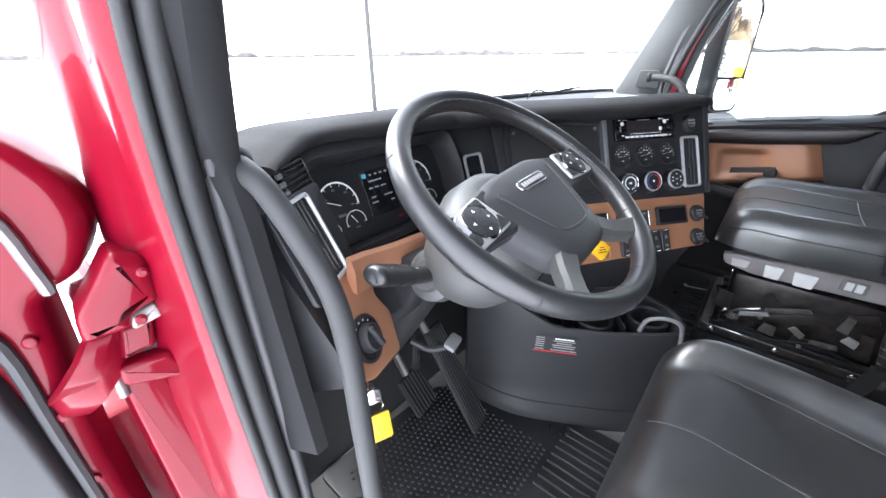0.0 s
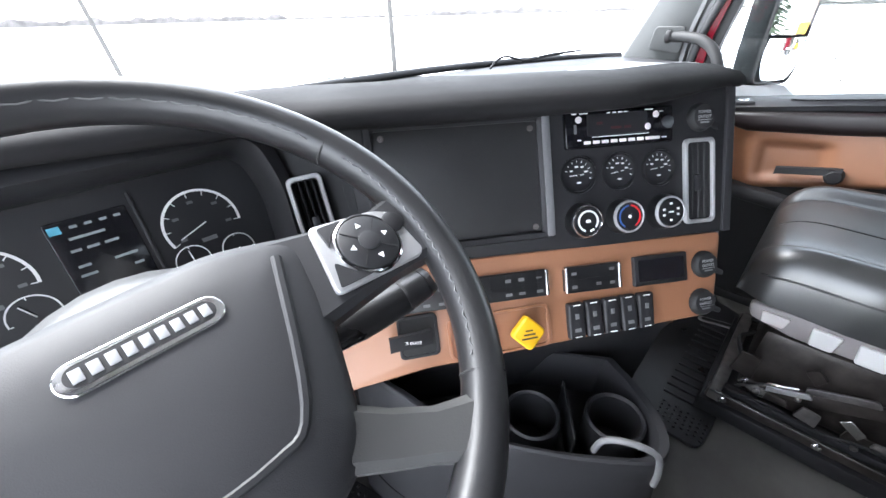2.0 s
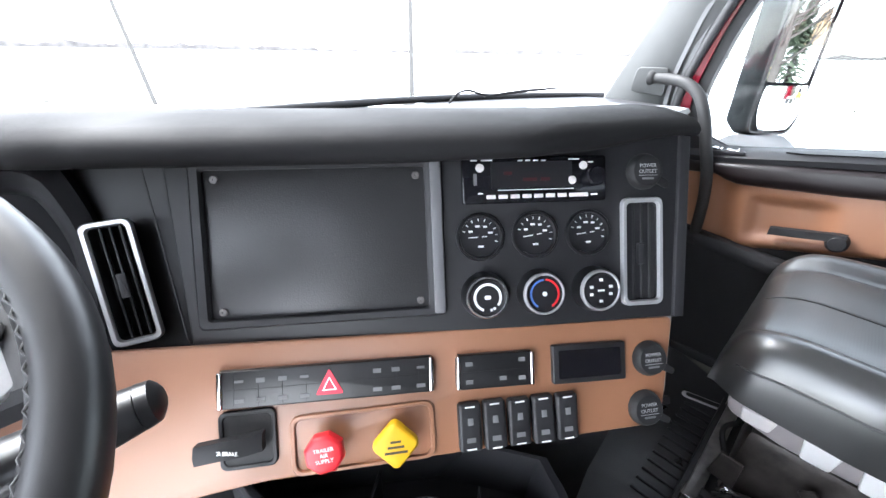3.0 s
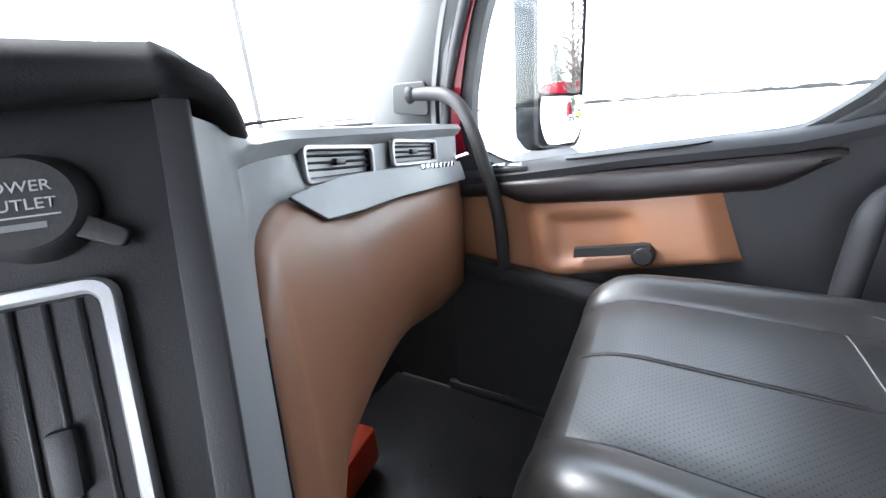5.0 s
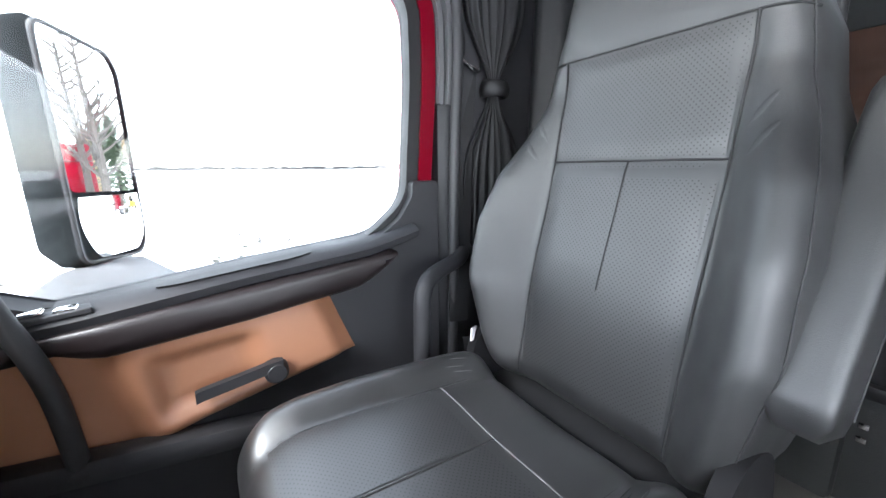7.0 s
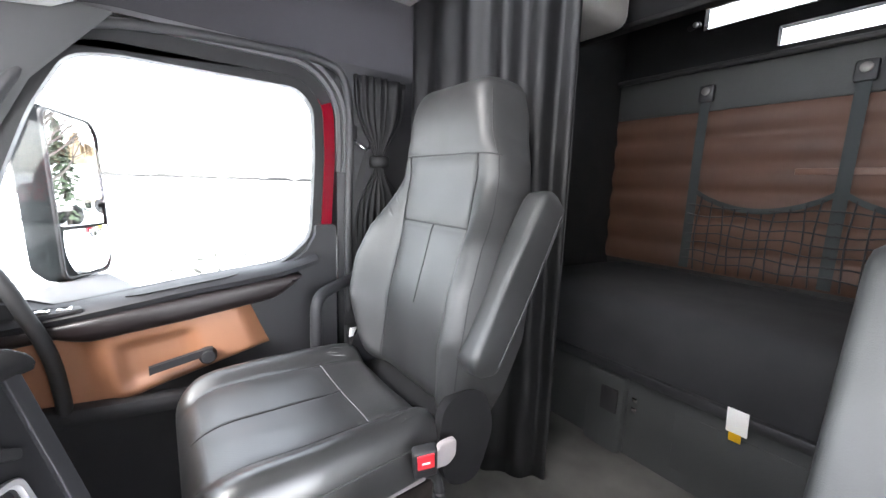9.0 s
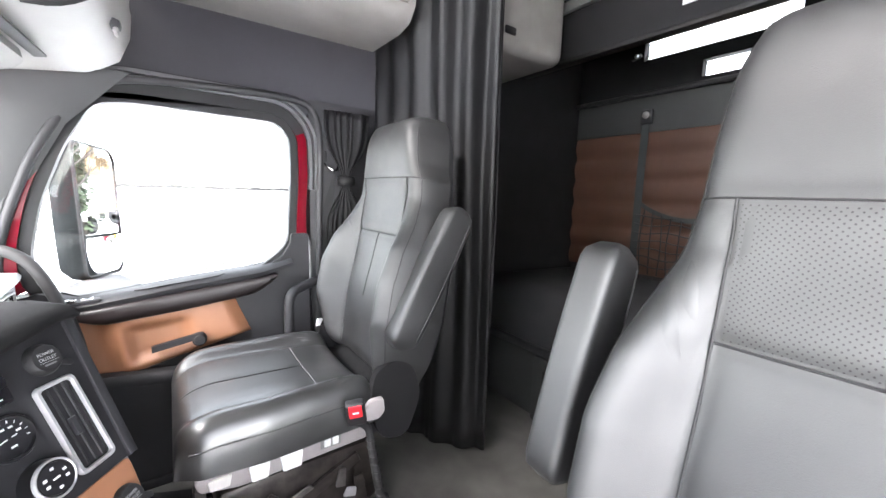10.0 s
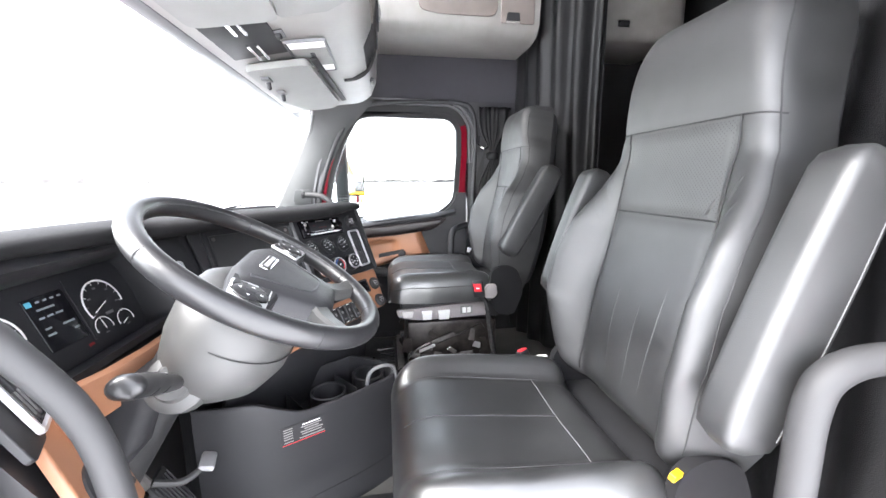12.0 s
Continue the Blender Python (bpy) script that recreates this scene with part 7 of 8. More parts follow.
def curtain(name, line, z0, z1, folds, depth, label, tie=None, nz=26, pull=0.86):
    """Hanging cloth along a plan line with soft folds; tie gathers it at a height."""
    pts = glide(line, 10)
    n = len(pts)
    rows = []
    rnd = random.Random(7)
    ph = [rnd.uniform(-0.5, 0.5) for _ in range(folds * 2 + 4)]
    for j in range(nz + 1):
        z = z0 + (z1 - z0) * j / nz
        row = []
        for i, p in enumerate(pts):
            t = i / (n - 1)
            d = pts[min(i + 1, n - 1)] - pts[max(i - 1, 0)]
            nn = Vector((d.y, -d.x, 0)).normalized()
            w = math.sin(2 * math.pi * folds * t + ph[int(t * folds)] + 0.5 * math.sin(3 * z + 5 * t))
            amp = depth * (0.7 + 0.3 * math.sin(7 * t + 2 * z))
            q = Vector((p.x, p.y, z))
            if tie:
                tz, tx, ty, tw = tie
                k = math.exp(-((z - tz) / tw) ** 2)
                q.x += (tx - q.x) * pull * k
                q.y += (ty - q.y) * pull * k
                amp *= 1 - 0.7 * k
            row.append(q + nn * amp * w)
        rows.append(row)
    bm = sheet(rows, 0.002)
    return single(name, bm, CLOTH, label, "curtain", "cab curtains", sharp=180)


curtain("curtain", [(2.13, -0.735, 0), (1.98, -0.745, 0), (1.82, -0.775, 0), (1.70, -0.83, 0), (1.60, -0.92, 0), (1.585, -0.97, 0)], 0.03, 2.2, 6, 0.022, "black sleeper curtain hanging behind the passenger seat")
curtain("curtain", [(2.115, -0.50, 0), (2.105, -0.54, 0), (2.10, -0.58, 0), (2.105, -0.62, 0), (2.115, -0.70, 0)], 0.62, 1.37, 6, 0.014, "gathered black window curtain tied on the pillar", tie=(1.09, 2.10, -0.585, 0.11))
single("curtain_tie", tube([(2.10 + 0.028 * math.cos(a), -0.588 + 0.030 * math.sin(a), 1.09) for a in (2 * math.pi * k / 14 for k in range(14))], 0.008, 8, 1, closed=True, flat=2.4), CLOTH, "black strap round the gathered curtain", "curtain tie")
curtain("curtain", [(0.105, -0.74, 0), (0.26, -0.77, 0), (0.46, -0.79, 0), (0.60, -0.81, 0), (0.70, -0.85, 0)], 0.03, 2.2, 6, 0.018, "black sleeper curtain gathered behind the driver's seat", tie=(1.20, 0.30, -0.76, 0.30), nz=40, pull=0.42)
single("curtain_track", tube([(0.14, -0.80, 2.21), (0.6, -0.98, 2.21), (1.5, -0.98, 2.21), (2.12, -0.74, 2.21)], 0.012, 8, 6), BLACK, "black curtain track on the ceiling", "curtain track")
# shelf band over the sleeper opening
sh = thing("sleeper_header", (1.15, -1.70, 1.79), "black beam under the upper bunk with a notice", "beam")
part("beam", rbox(2.06, 0.05, 0.24, 0.01, at(1.15, -1.70, 1.85)), SLEEPERWALL, sh)
part("lower_lip", rbox(2.06, 0.06, 0.022, 0.006, at(1.15, -1.70, 1.735)), RUBBER, sh)
nb = single("notice", rbox(0.13, 0.002, 0.05, 0.0, at(1.26, -1.673, 1.835)), MARK, "small white warning label on the beam", "label")
part("print", rbox(0.10, 0.001, 0.012, 0.0, at(1.26, -1.671, 1.84)), mat("orange_print", (0.6, 0.22, 0.03), 0.6), nb)

# ---- sleeper ----
bunk = thing("bunk", (1.1, -1.8, 0.0), "lower sleeper bunk with black mattress on a slate base", "bed")
part("base", rbox(2.02, 0.98, 0.33, 0.012, at(1.16, -1.855, 0.145)), SLATE, bunk, "slate grey bunk base")
part("base_panel", rbox(0.60, 0.010, 0.22, 0.006, at(1.05, -1.366, 0.15)), SLATE, bunk)
part("base_post", rbox(0.16, 0.06, 0.33, 0.02, at(1.60, -1.36, 0.145)), SLATE, bunk)
part("bed_rim", rbox(2.04, 0.05, 0.04, 0.01, at(1.16, -1.345, 0.340)), BLACK, bunk, "black bunk edge")
mtm = Matrix.Translation((1.16, -1.84, 0.36))
part("mattress", pillow(lambda v: 1.02, -0.50, 0.50, lambda a, v: 0.245 + 0.012 * math.sin(3 * v), 0.0, mtm, 40, 20, 30, 10)[0], BED, bunk, "black cloth mattress", sharp=80)
part("socket", rbox(0.070, 0.010, 0.10, 0.012, at(1.575, -1.327, 0.205)), RUBBER, bunk, "dark socket plate")
for z in (0.228, 0.188):
    part("plug", rbox(0.022, 0.010, 0.018, 0.003, at(1.493, -1.366, z)), CHROME, bunk, "bright small socket")
part("latch_tag", rbox(0.055, 0.004, 0.085, 0.004, at(1.165, -1.315, 0.335) @ pose(0, 0, 0, -10)), WHITE, bunk, "white release strap")
part("latch_label", rbox(0.032, 0.003, 0.030, 0.002, at(1.165, -1.312, 0.285) @ pose(0, 0, 0, -10)), YELLOW, bunk, "yellow tag")

# storage net with straps on the back wall
net = thing("storage_net", (1.2, YB + 0.06, 0.66), "dark mesh storage net hung on straps across the wall", "storage net")
ny = YB + 0.075
for x in (1.72, 1.165, 0.60):
    part("strap", ribbon([(x + 0.0, ny - 0.005, 1.50), (x + 0.0, ny, 1.25), (x, ny, 1.0), (x, ny, 0.62)], 0.045, side=(1, 0, 0)), STRAP, net, "dark webbing strap")
    part("bracket", rbox(0.07, 0.03, 0.085, 0.012, at(x + 0.0, ny - 0.012, 1.515)), BLACK, net, "black strap bracket")
    part("bracket_bolt", lathe([(0.020, 0), (0.020, 0.008), (0.012, 0.012), (0, 0.012)], 16, axes((x + 0.0, ny + 0.002, 1.525), (-1, 0, 0), (0, 0, 1))), STEEL, net)
for x0, x1 in ((1.165, 1.72), (0.60, 1.165)):
    def top(x):
        t = (x - x0) / (x1 - x0)
        return 1.04 - 0.10 * math.sin(math.pi * t) ** 0.8
    part("hem", ribbon([(x0 + (x1 - x0) * k / 10, ny + 0.008, top(x0 + (x1 - x0) * k / 10)) for k in range(11)], 0.026, side=(0, 0, 1)), STRAP, net, "dark top hem")
    cords = []
    for k in range(1, 11):
        x = x0 + (x1 - x0) * k / 11
        cords.append(tube([(x, ny + 0.01 + 0.008 * math.sin(k), top(x)), (x + 0.012 * math.sin(2.1 * k), ny + 0.02, (top(x) + 0.62) / 2), (x, ny + 0.01, 0.62)], 0.0036, 5, 3))
    for k in range(1, 8):
        z = 0.62 + (0.38 * k / 8)
        cords.append(tube([(x0 + (x1 - x0) * q / 8, ny + 0.012 + 0.01 * math.sin(q + k), min(z + 0.008 * math.sin(1.7 * q + k), top(x0 + (x1 - x0) * q / 8))) for q in range(9)], 0.0036, 5, 2))
    part("mesh", join(*cords), CORD, net, "knotted cord mesh")
# raised plate on the tan wall, its lettering as a plain bar
single("wall_plate", rbox(0.46, 0.008, 0.028, 0.003, at(1.10, YB + 0.048, 1.125)), NAMEPLATE, "tan raised nameplate bar on the ribbed wall", "nameplate")

# ---- driver's side: pillar, door opening, open door ----
pl = thing("pillar_left", (0.12, 0.5, 0.5), "dark trimmed windscreen pillar beside the open driver's door", "pillar", kind="structure")
part("trim", loft([[Vector((x, y, z)) for x, y in pts] for z, pts in (
    (0.42, ((0.205, 0.56), (0.205, 0.44), (0.190, 0.40), (0.170, 0.40), (0.150, 0.44), (0.150, 0.56))),
    (0.78, ((0.200, 0.58), (0.205, 0.50), (0.195, 0.455), (0.175, 0.455), (0.158, 0.49), (0.150, 0.60))),
    (0.86, ((0.203, 0.56), (0.206, 0.50), (0.196, 0.478), (0.175, 0.472), (0.155, 0.485), (0.140, 0.60))),
    (0.95, ((0.203, 0.54), (0.206, 0.475), (0.197, 0.455), (0.178, 0.448), (0.160, 0.455), (0.130, 0.58))),
    (1.03, ((0.200, 0.51), (0.200, 0.435), (0.190, 0.415), (0.175, 0.410), (0.158, 0.420), (0.130, 0.55))),
    (1.30, ((0.195, 0.38), (0.190, 0.30), (0.180, 0.28), (0.165, 0.27), (0.145, 0.27), (0.120, 0.40))))]), TOPPAD, pl, "black pillar trim", sharp=45)
for off, r, mt in ((0.0, 0.014, RUBBER), (0.026, 0.010, SEALGREY), (-0.022, 0.008, RUBBER)):
    part("seal", tube([(0.150 + off, 0.30 - 0.2 * off, 1.36), (0.148 + off, 0.40, 1.15), (0.146 + off, 0.475, 1.0), (0.140 + off, 0.487, 0.86), (0.136 + off, 0.478, 0.74), (0.132 + off, 0.463, 0.6), (0.130 + off, 0.45, 0.4), (0.130 + off, 0.44, 0.1), (0.13 + off, 0.40, -0.02)], r, 10, 5), mt, pl, "rubber door seal")
jamb = []
for z, y0 in ((1.40, 0.33), (1.15, 0.42), (1.0, 0.49), (0.86, 0.505), (0.70, 0.50), (0.5, 0.485), (0.2, 0.47), (-0.1, 0.46)):
    fl = float(np.interp(z, (-0.1, 0.5, 0.75, 0.9, 1.4), (0.0, 0.0, 0.012, 0.030, 0.03)))
    jamb.append([Vector((x, y, z)) for x, y in ((0.142, y0 - 0.005), (0.122, y0 - 0.010), (0.105, y0 + 0.004), (0.098, y0 + 0.030), (0.080 + fl, y0 + 0.050), (0.070 + fl, y0 + 0.085), (0.058 + fl, y0 + 0.10), (0.052 + fl, y0 + 0.16))])
part("jamb", sheet(jamb, 0.004), RED, pl, "glossy red painted door jamb", sharp=60)
part("cowl_side", rbox(0.04, 0.30, 1.2, 0.02, at(0.03, 0.80, 0.10)), RED, pl, "red cowl side")
part("fender_edge", rbox(0.34, 0.10, 0.9, 0.03, at(-0.10, 0.80, -0.04)), RED, pl, "red fender behind the door gap")
for p in ((0.099, 0.530, 0.42), (0.100, 0.535, 0.60)):
    part("bolt", lathe([(0.009, 0), (0.009, 0.005), (0.005, 0.008), (0, 0.008)], 10, axes(p, (0.6, 0.7, 0), (0, 0, 1))), RED, pl, "painted bolt head")
grab([(0.200, 0.51, 0.850), (0.199, 0.472, 0.842), (0.203, 0.445, 0.825), (0.213, 0.412, 0.775), (0.223, 0.375, 0.705), (0.221, 0.352, 0.63), (0.214, 0.337, 0.50), (0.210, 0.328, 0.36), (0.212, 0.33, 0.25), (0.222, 0.40, 0.20)], 0.0155, HANDLE, "grey grab handle on the driver's pillar")

dd = thing("driver_door", (0.0, 0.62, -0.2), "open red driver's door with black inner trim", "door")
DM = axes((0.028, 0.640, 0.0), (-0.93, 0.36, 0.0), (0, 0, 1)) @ Matrix.Diagonal((1, 1, -1, 1))
slab = soften([(0.075, -0.45), (0.068, 0.44), (0.052, 0.60), (0.044, 0.705), (-0.004, 0.725), (-0.026, 0.765), (-0.036, 0.80), (-0.030, 0.845), (0.0, 0.890), (0.06, 0.935), (0.14, 0.955), (0.60, 0.80), (0.95, 0.80), (0.95, -0.45)][::-1], 0.02)
part("door_shell", prism(slab, 0.075, DM @ at(0, 0, -0.0475), 0.022), RED, dd, "glossy red door shell")
part("inner_card", prism(soften([(0.108, -0.40), (0.100, 0.55), (0.105, 0.64), (0.20, 0.70), (0.9, 0.74), (0.9, -0.40)][::-1], 0.03), 0.03, DM @ at(0, 0, 0.030), 0.01), BLACK, dd, "black inner door card")
part("edge_seal", tube([DM @ Vector(p) for p in ((0.024, 0.718, 0.030), (0.026, 0.75, 0.032), (0.040, 0.825, 0.032), (0.10, 0.885, 0.032), (0.20, 0.90, 0.032), (0.60, 0.75, 0.032))], 0.013, 8, 4, flat=0.6), GREY, dd, "grey door edge seal")
part("card_seal", tube([DM @ Vector((x, y, 0.034)) for x, y in ((0.100, -0.4), (0.094, 0.2), (0.090, 0.50), (0.088, 0.66), (0.12, 0.70))], 0.009, 8, 4), SEALGREY, dd, "grey seal along the door card")
for x, z in ((0.034, 0.655), (0.048, 0.53), (0.055, 0.40)):
    part("bolt", lathe([(0.008, 0), (0.008, 0.005), (0.005, 0.007), (0, 0.007)], 10, DM @ at(x + 0.03, z, 0.027)), RED, dd, "painted bolt head")
# hinge: moulded cover on the jamb, swinging arm, flange and the long plate below
HF = axes((0.06, 0.575, 0.0), (0.995, -0.1, 0.0), (0, 0, 1))
part("hinge_cover", prism(soften([(-0.004, 0.762), (0.030, 0.742), (0.030, 0.682), (-0.006, 0.672), (-0.010, 0.655), (-0.062, 0.654), (-0.058, 0.690), (-0.030, 0.726)][::-1], 0.010), 0.060, HF @ at(0, 0, -0.048), 0.016), RED, dd, "red moulded hinge cover", sharp=60)
part("hinge_gap", prism(soften([(-0.002, 0.690), (0.032, 0.690), (0.026, 0.600), (-0.034, 0.604)][::-1], 0.006), 0.03, HF @ at(0, 0, -0.045)), RUBBER, dd, "dark gap in the hinge")
part("hinge_leaf", prism(soften([(-0.026, 0.655), (0.012, 0.655), (0.004, 0.612), (-0.036, 0.608)][::-1], 0.006), 0.045, HF @ at(0, 0, -0.045), 0.008), RED, dd, "red painted hinge leaf")
part("hinge_tongue", prism(soften([(-0.010, 0.668), (0.020, 0.676), (0.024, 0.655), (-0.012, 0.648)][::-1], 0.006), 0.030, HF @ at(0, 0, -0.026), 0.006), PINKGREY, dd, "pale worn hinge tongue")
part("hinge_arm", loft([[HF @ Vector((a + da, z + dz, d + dd_)) for da, dz, dd_ in ((-0.018, -0.020, -0.02), (-0.020, 0.016, -0.02), (-0.012, 0.026, 0.006), (0.012, 0.026, 0.010), (0.020, 0.016, 0.0), (0.016, -0.024, -0.01))] for a, z, d in ((-0.042, 0.632, -0.01), (-0.060, 0.612, 0.008), (-0.082, 0.586, 0.004), (-0.098, 0.560, -0.02), (-0.112, 0.535, -0.05))]), RED, dd, "red swinging hinge arm", sharp=50)
part("hinge_flange", prism(soften([(-0.044, 0.602), (0.014, 0.598), (0.026, 0.566), (0.020, 0.548), (-0.046, 0.572)][::-1], 0.008), 0.040, HF @ at(0, 0, -0.035), 0.008), RED, dd, "red hinge flange", sharp=60)
part("hinge_pin", lathe([(0.007, -0.06), (0.007, 0.06)], 12, HF @ pose(-0.050, 0.61, -0.012, 90)), STEEL, dd)
part("hinge_plate", prism(soften([(-0.048, 0.574), (-0.001, 0.560), (0.006, 0.50), (0.006, 0.10), (-0.052, 0.10)][::-1], 0.008), 0.020, HF @ at(0, 0, -0.032), 0.005), RED, dd, "red check plate below the hinge")
for a, z in ((0.020, 0.728), (0.022, 0.530), (0.0, 0.665)):
    part("bolt", lathe([(0.007, 0), (0.007, 0.004), (0.004, 0.007), (0, 0.007)], 10, HF @ at(a, z, 0.008 if z > 0.6 else -0.004)), RED, dd, "painted bolt head")

# pillar behind the driver's door
bl = thing("pillar_rear_left", (0.13, -0.62, 0.0), "grey trimmed door pillar beside the driver's seat", "pillar", kind="structure")
part("trim", loft([[Vector((x, y, z)) for x, y in ((0.02, -0.60), (0.11, -0.60), (0.135, -0.63), (0.135, -0.72), (0.125, -0.82), (0.02, -0.82))] for z in (-0.02, 0.6, 1.1, 1.45)]), GREY, bl, sharp=50)
for off, r, mt in ((0.0, 0.014, SEALGREY), (0.03, 0.010, RUBBER)):
    part("seal", tube([(0.095 - off, -0.575, -0.02), (0.095 - off, -0.575, 0.5), (0.10 - off, -0.58, 1.0), (0.105 - off, -0.56, 1.30), (0.11 - off, -0.48, 1.385), (0.12 - off, -0.2, 1.39), (0.135 - off, 0.1, 1.38), (0.148 - off, 0.30, 1.36)], r, 10, 5), mt, bl, "rubber door seal")
part("jamb", sheet([[Vector((x, y, z)) for x, y in ((0.07, -0.565), (0.045, -0.56), (0.03, -0.575), (0.02, -0.61))] for z in (-0.2, 0.4, 0.9, 1.4)], 0.004), RED, bl, "red painted rear jamb")
grab([(0.125, -0.62, 0.735), (0.165, -0.545, 0.725), (0.175, -0.49, 0.705), (0.175, -0.465, 0.66), (0.172, -0.46, 0.55), (0.172, -0.465, 0.30)], 0.020, HANDLE, "grey grab handle behind the driver's door")
single("seat_belt_cover", rbox(0.10, 0.10, 0.9, 0.03, at(0.21, -0.83, 1.0)), DARK, "grey trim column behind the driver's seat", "trim")

# ---- floor mats ----
def floor_mat(name, outline, label, ribs, studs, ang):
    t = thing(name, (outline[0][0], outline[0][1], 0), label, "floor mat", "floor mats")
    part("sheet", prism(soften(outline, 0.03), 0.010, at(0, 0, -0.014), 0.003), MAT, t)
    bmj = bmesh.new()
    verts, faces = [], []
    c, s_ = math.cos(radians(ang)), math.sin(radians(ang))
    for (ox, oy, n, step, L) in ribs:
        for i in range(n):
            part("rib", rbox(0.008, L, 0.008, 0.003, at(ox - i * step, oy, -0.002)), MAT, t)
    for (ox, oy, nx, ny_, step) in studs:
        for i in range(nx):
            for j in range(ny_):
                u, v = i * step + (j % 2) * step / 2, j * step
                x, y = ox + c * u - s_ * v, oy + s_ * u + c * v
                k = len(verts)
                rr_ = step * 0.3
                verts += [(x + rr_ * math.cos(a), y + rr_ * math.sin(a), -0.0045) for a in (math.pi * q / 3 for q in range(6))]
                verts += [(x + rr_ * 0.6 * math.cos(a), y + rr_ * 0.6 * math.sin(a), -0.0008) for a in (math.pi * q / 3 for q in range(6))]
                faces += [(k + q, k + (q + 1) % 6, k + 6 + (q + 1) % 6, k + 6 + q) for q in range(6)] + [tuple(k + 6 + q for q in range(6))]
    bmj.free()
    me = bpy.data.meshes.new("studs")
    me.from_pydata(verts, [], faces)
    me.materials.append(MAT)
    ob = new("studs", me)
    ob.parent = t
    ob.matrix_parent_inverse = BASE[t].inverted()
    tagged(ob, kind="stuff")
    return t


floor_mat("floor_mat", [(0.27, 0.02), (0.86, 0.02), (0.86, 0.16), (0.80, 0.28), (0.70, 0.62), (0.27, 0.66)], "black ribbed rubber mat under the pedals", [(0.815, 0.135, 9, 0.026, 0.17)], [(0.32, 0.24, 26, 24, 0.0155), (0.32, 0.05, 15, 12, 0.0155)], 0)
pm = floor_mat("floor_mat", [(1.36, -0.02), (1.98, -0.06), (2.10, 0.20), (2.10, 0.74), (1.36, 0.74)], "black ribbed rubber mat before the passenger seat", [(1.865, 0.045, 12, 0.034, 0.125)], [(1.385, -0.015, 5, 8, 0.0155)], 0)
part("badge", prism(rrect(0.17, 0.026, 0.0129, 5), 0.004, at(1.918, 0.042, -0.004) @ pose(0, 0, 0, 0, 0, 104), 0.001), SILVER, pm, "pale oval badge")
part("badge_field", prism(rrect(0.15, 0.016, 0.0079, 5), 0.001, at(1.918, 0.042, 0.0) @ pose(0, 0, 0, 0, 0, 104)), MAT, pm)
single("road_triangle_box", rbox(0.30, 0.10, 0.10, 0.012, at(1.62, 0.52, 0.07) @ pose(0, 0, 0, 0, 0, 8)), mat("orange_red_plastic", (0.5, 0.05, 0.015), 0.35), "orange-red plastic box under the passenger dash", "box")

# ---- outside ----
wp = thing("wiper", (1.83, 0.9, 0.80), "black wiper arm resting on the screen", "wiper")
part("arm", tube([(1.555, 0.84, 0.800), (1.575, 0.825, 0.826), (1.61, 0.815, 0.832), (1.645, 0.805, 0.822), (1.70, 0.79, 0.812)], 0.0035, 6, 4), RUBBER, wp)
part("blade", tube([(1.66, 0.80, 0.815), (1.80, 0.765, 0.826), (1.94, 0.71, 0.834)], [0.003, 0.005, 0.002], 6, 5), RUBBER, wp)
hoodx = loft([[Vector((x, y, z)) for x, z in ((1.13 - w, -0.4), (1.13 - w, z1 - 0.16), (1.13 - w * 0.72, z1 - 0.02), (1.13, z1), (1.13 + w * 0.72, z1 - 0.02), (1.13 + w, z1 - 0.16), (1.13 + w, -0.4))] for y, w, z1 in ((1.05, 0.94, 0.72), (1.7, 0.86, 0.64), (2.3, 0.72, 0.50), (2.55, 0.6, 0.30))])
single("bonnet", hoodx, RED, "red truck bonnet ahead of the screen", "bonnet")


def pole(x, y, h, r, lean=0.0):
    t = thing("utility_pole", (x, y, GZ - 0.05), "grey weathered utility pole in the snow", "pole", "utility poles")
    part("shaft", tube([(x, y, GZ - 0.1), (x + lean * 0.5, y, GZ + h / 2), (x + lean, y, GZ + h)], [r, r * 0.85, r * 0.7], 12, 4), WOODPOLE, t)
    part("cross_arm", rbox(2.2, 0.10, 0.12, 0.01, at(x + lean, y, GZ + h - 0.5)), WOODPOLE, t)


pole(11.0, 12.86, 9.5, 0.10)
pole(3.6, 21.0, 8.0, 0.09, -0.9)
pole(60, 12, 8.0, 0.13)
pole(95, 52, 8.0, 0.13)


def far_wood(name, az0, az1, dist, h, seed, label, wood=FARTREE):
    rnd = random.Random(seed)
    bm = bmesh.new()
    n = int((az1 - az0) * 20)
    cols = []
    for i in range(n + 1):
        a = radians(az0 + (az1 - az0) * i / n)
        o = Vector((dist * math.sin(a), dist * math.cos(a), GZ - 1))
        hh = h * (0.72 + 0.5 * noise.noise(Vector((i * 0.04, seed, 0.2)))) * rnd.uniform(0.88, 1.06) * min(1.0, 0.3 + 0.05 * min(i, n - i))
        back = Vector((math.sin(a), math.cos(a), 0)) * 6
        cols.append([bm.verts.new(p) for p in (o, o + Vector((0, 0, hh * 0.8)), o + back * 0.3 + Vector((0, 0, hh)), o + back)])
    for a, b in zip(cols, cols[1:]):
        for k in range(3):
            bm.faces.new((a[k], b[k], b[k + 1], a[k + 1]))
    return single(name, bm, wood, label, "wood", kind="stuff")


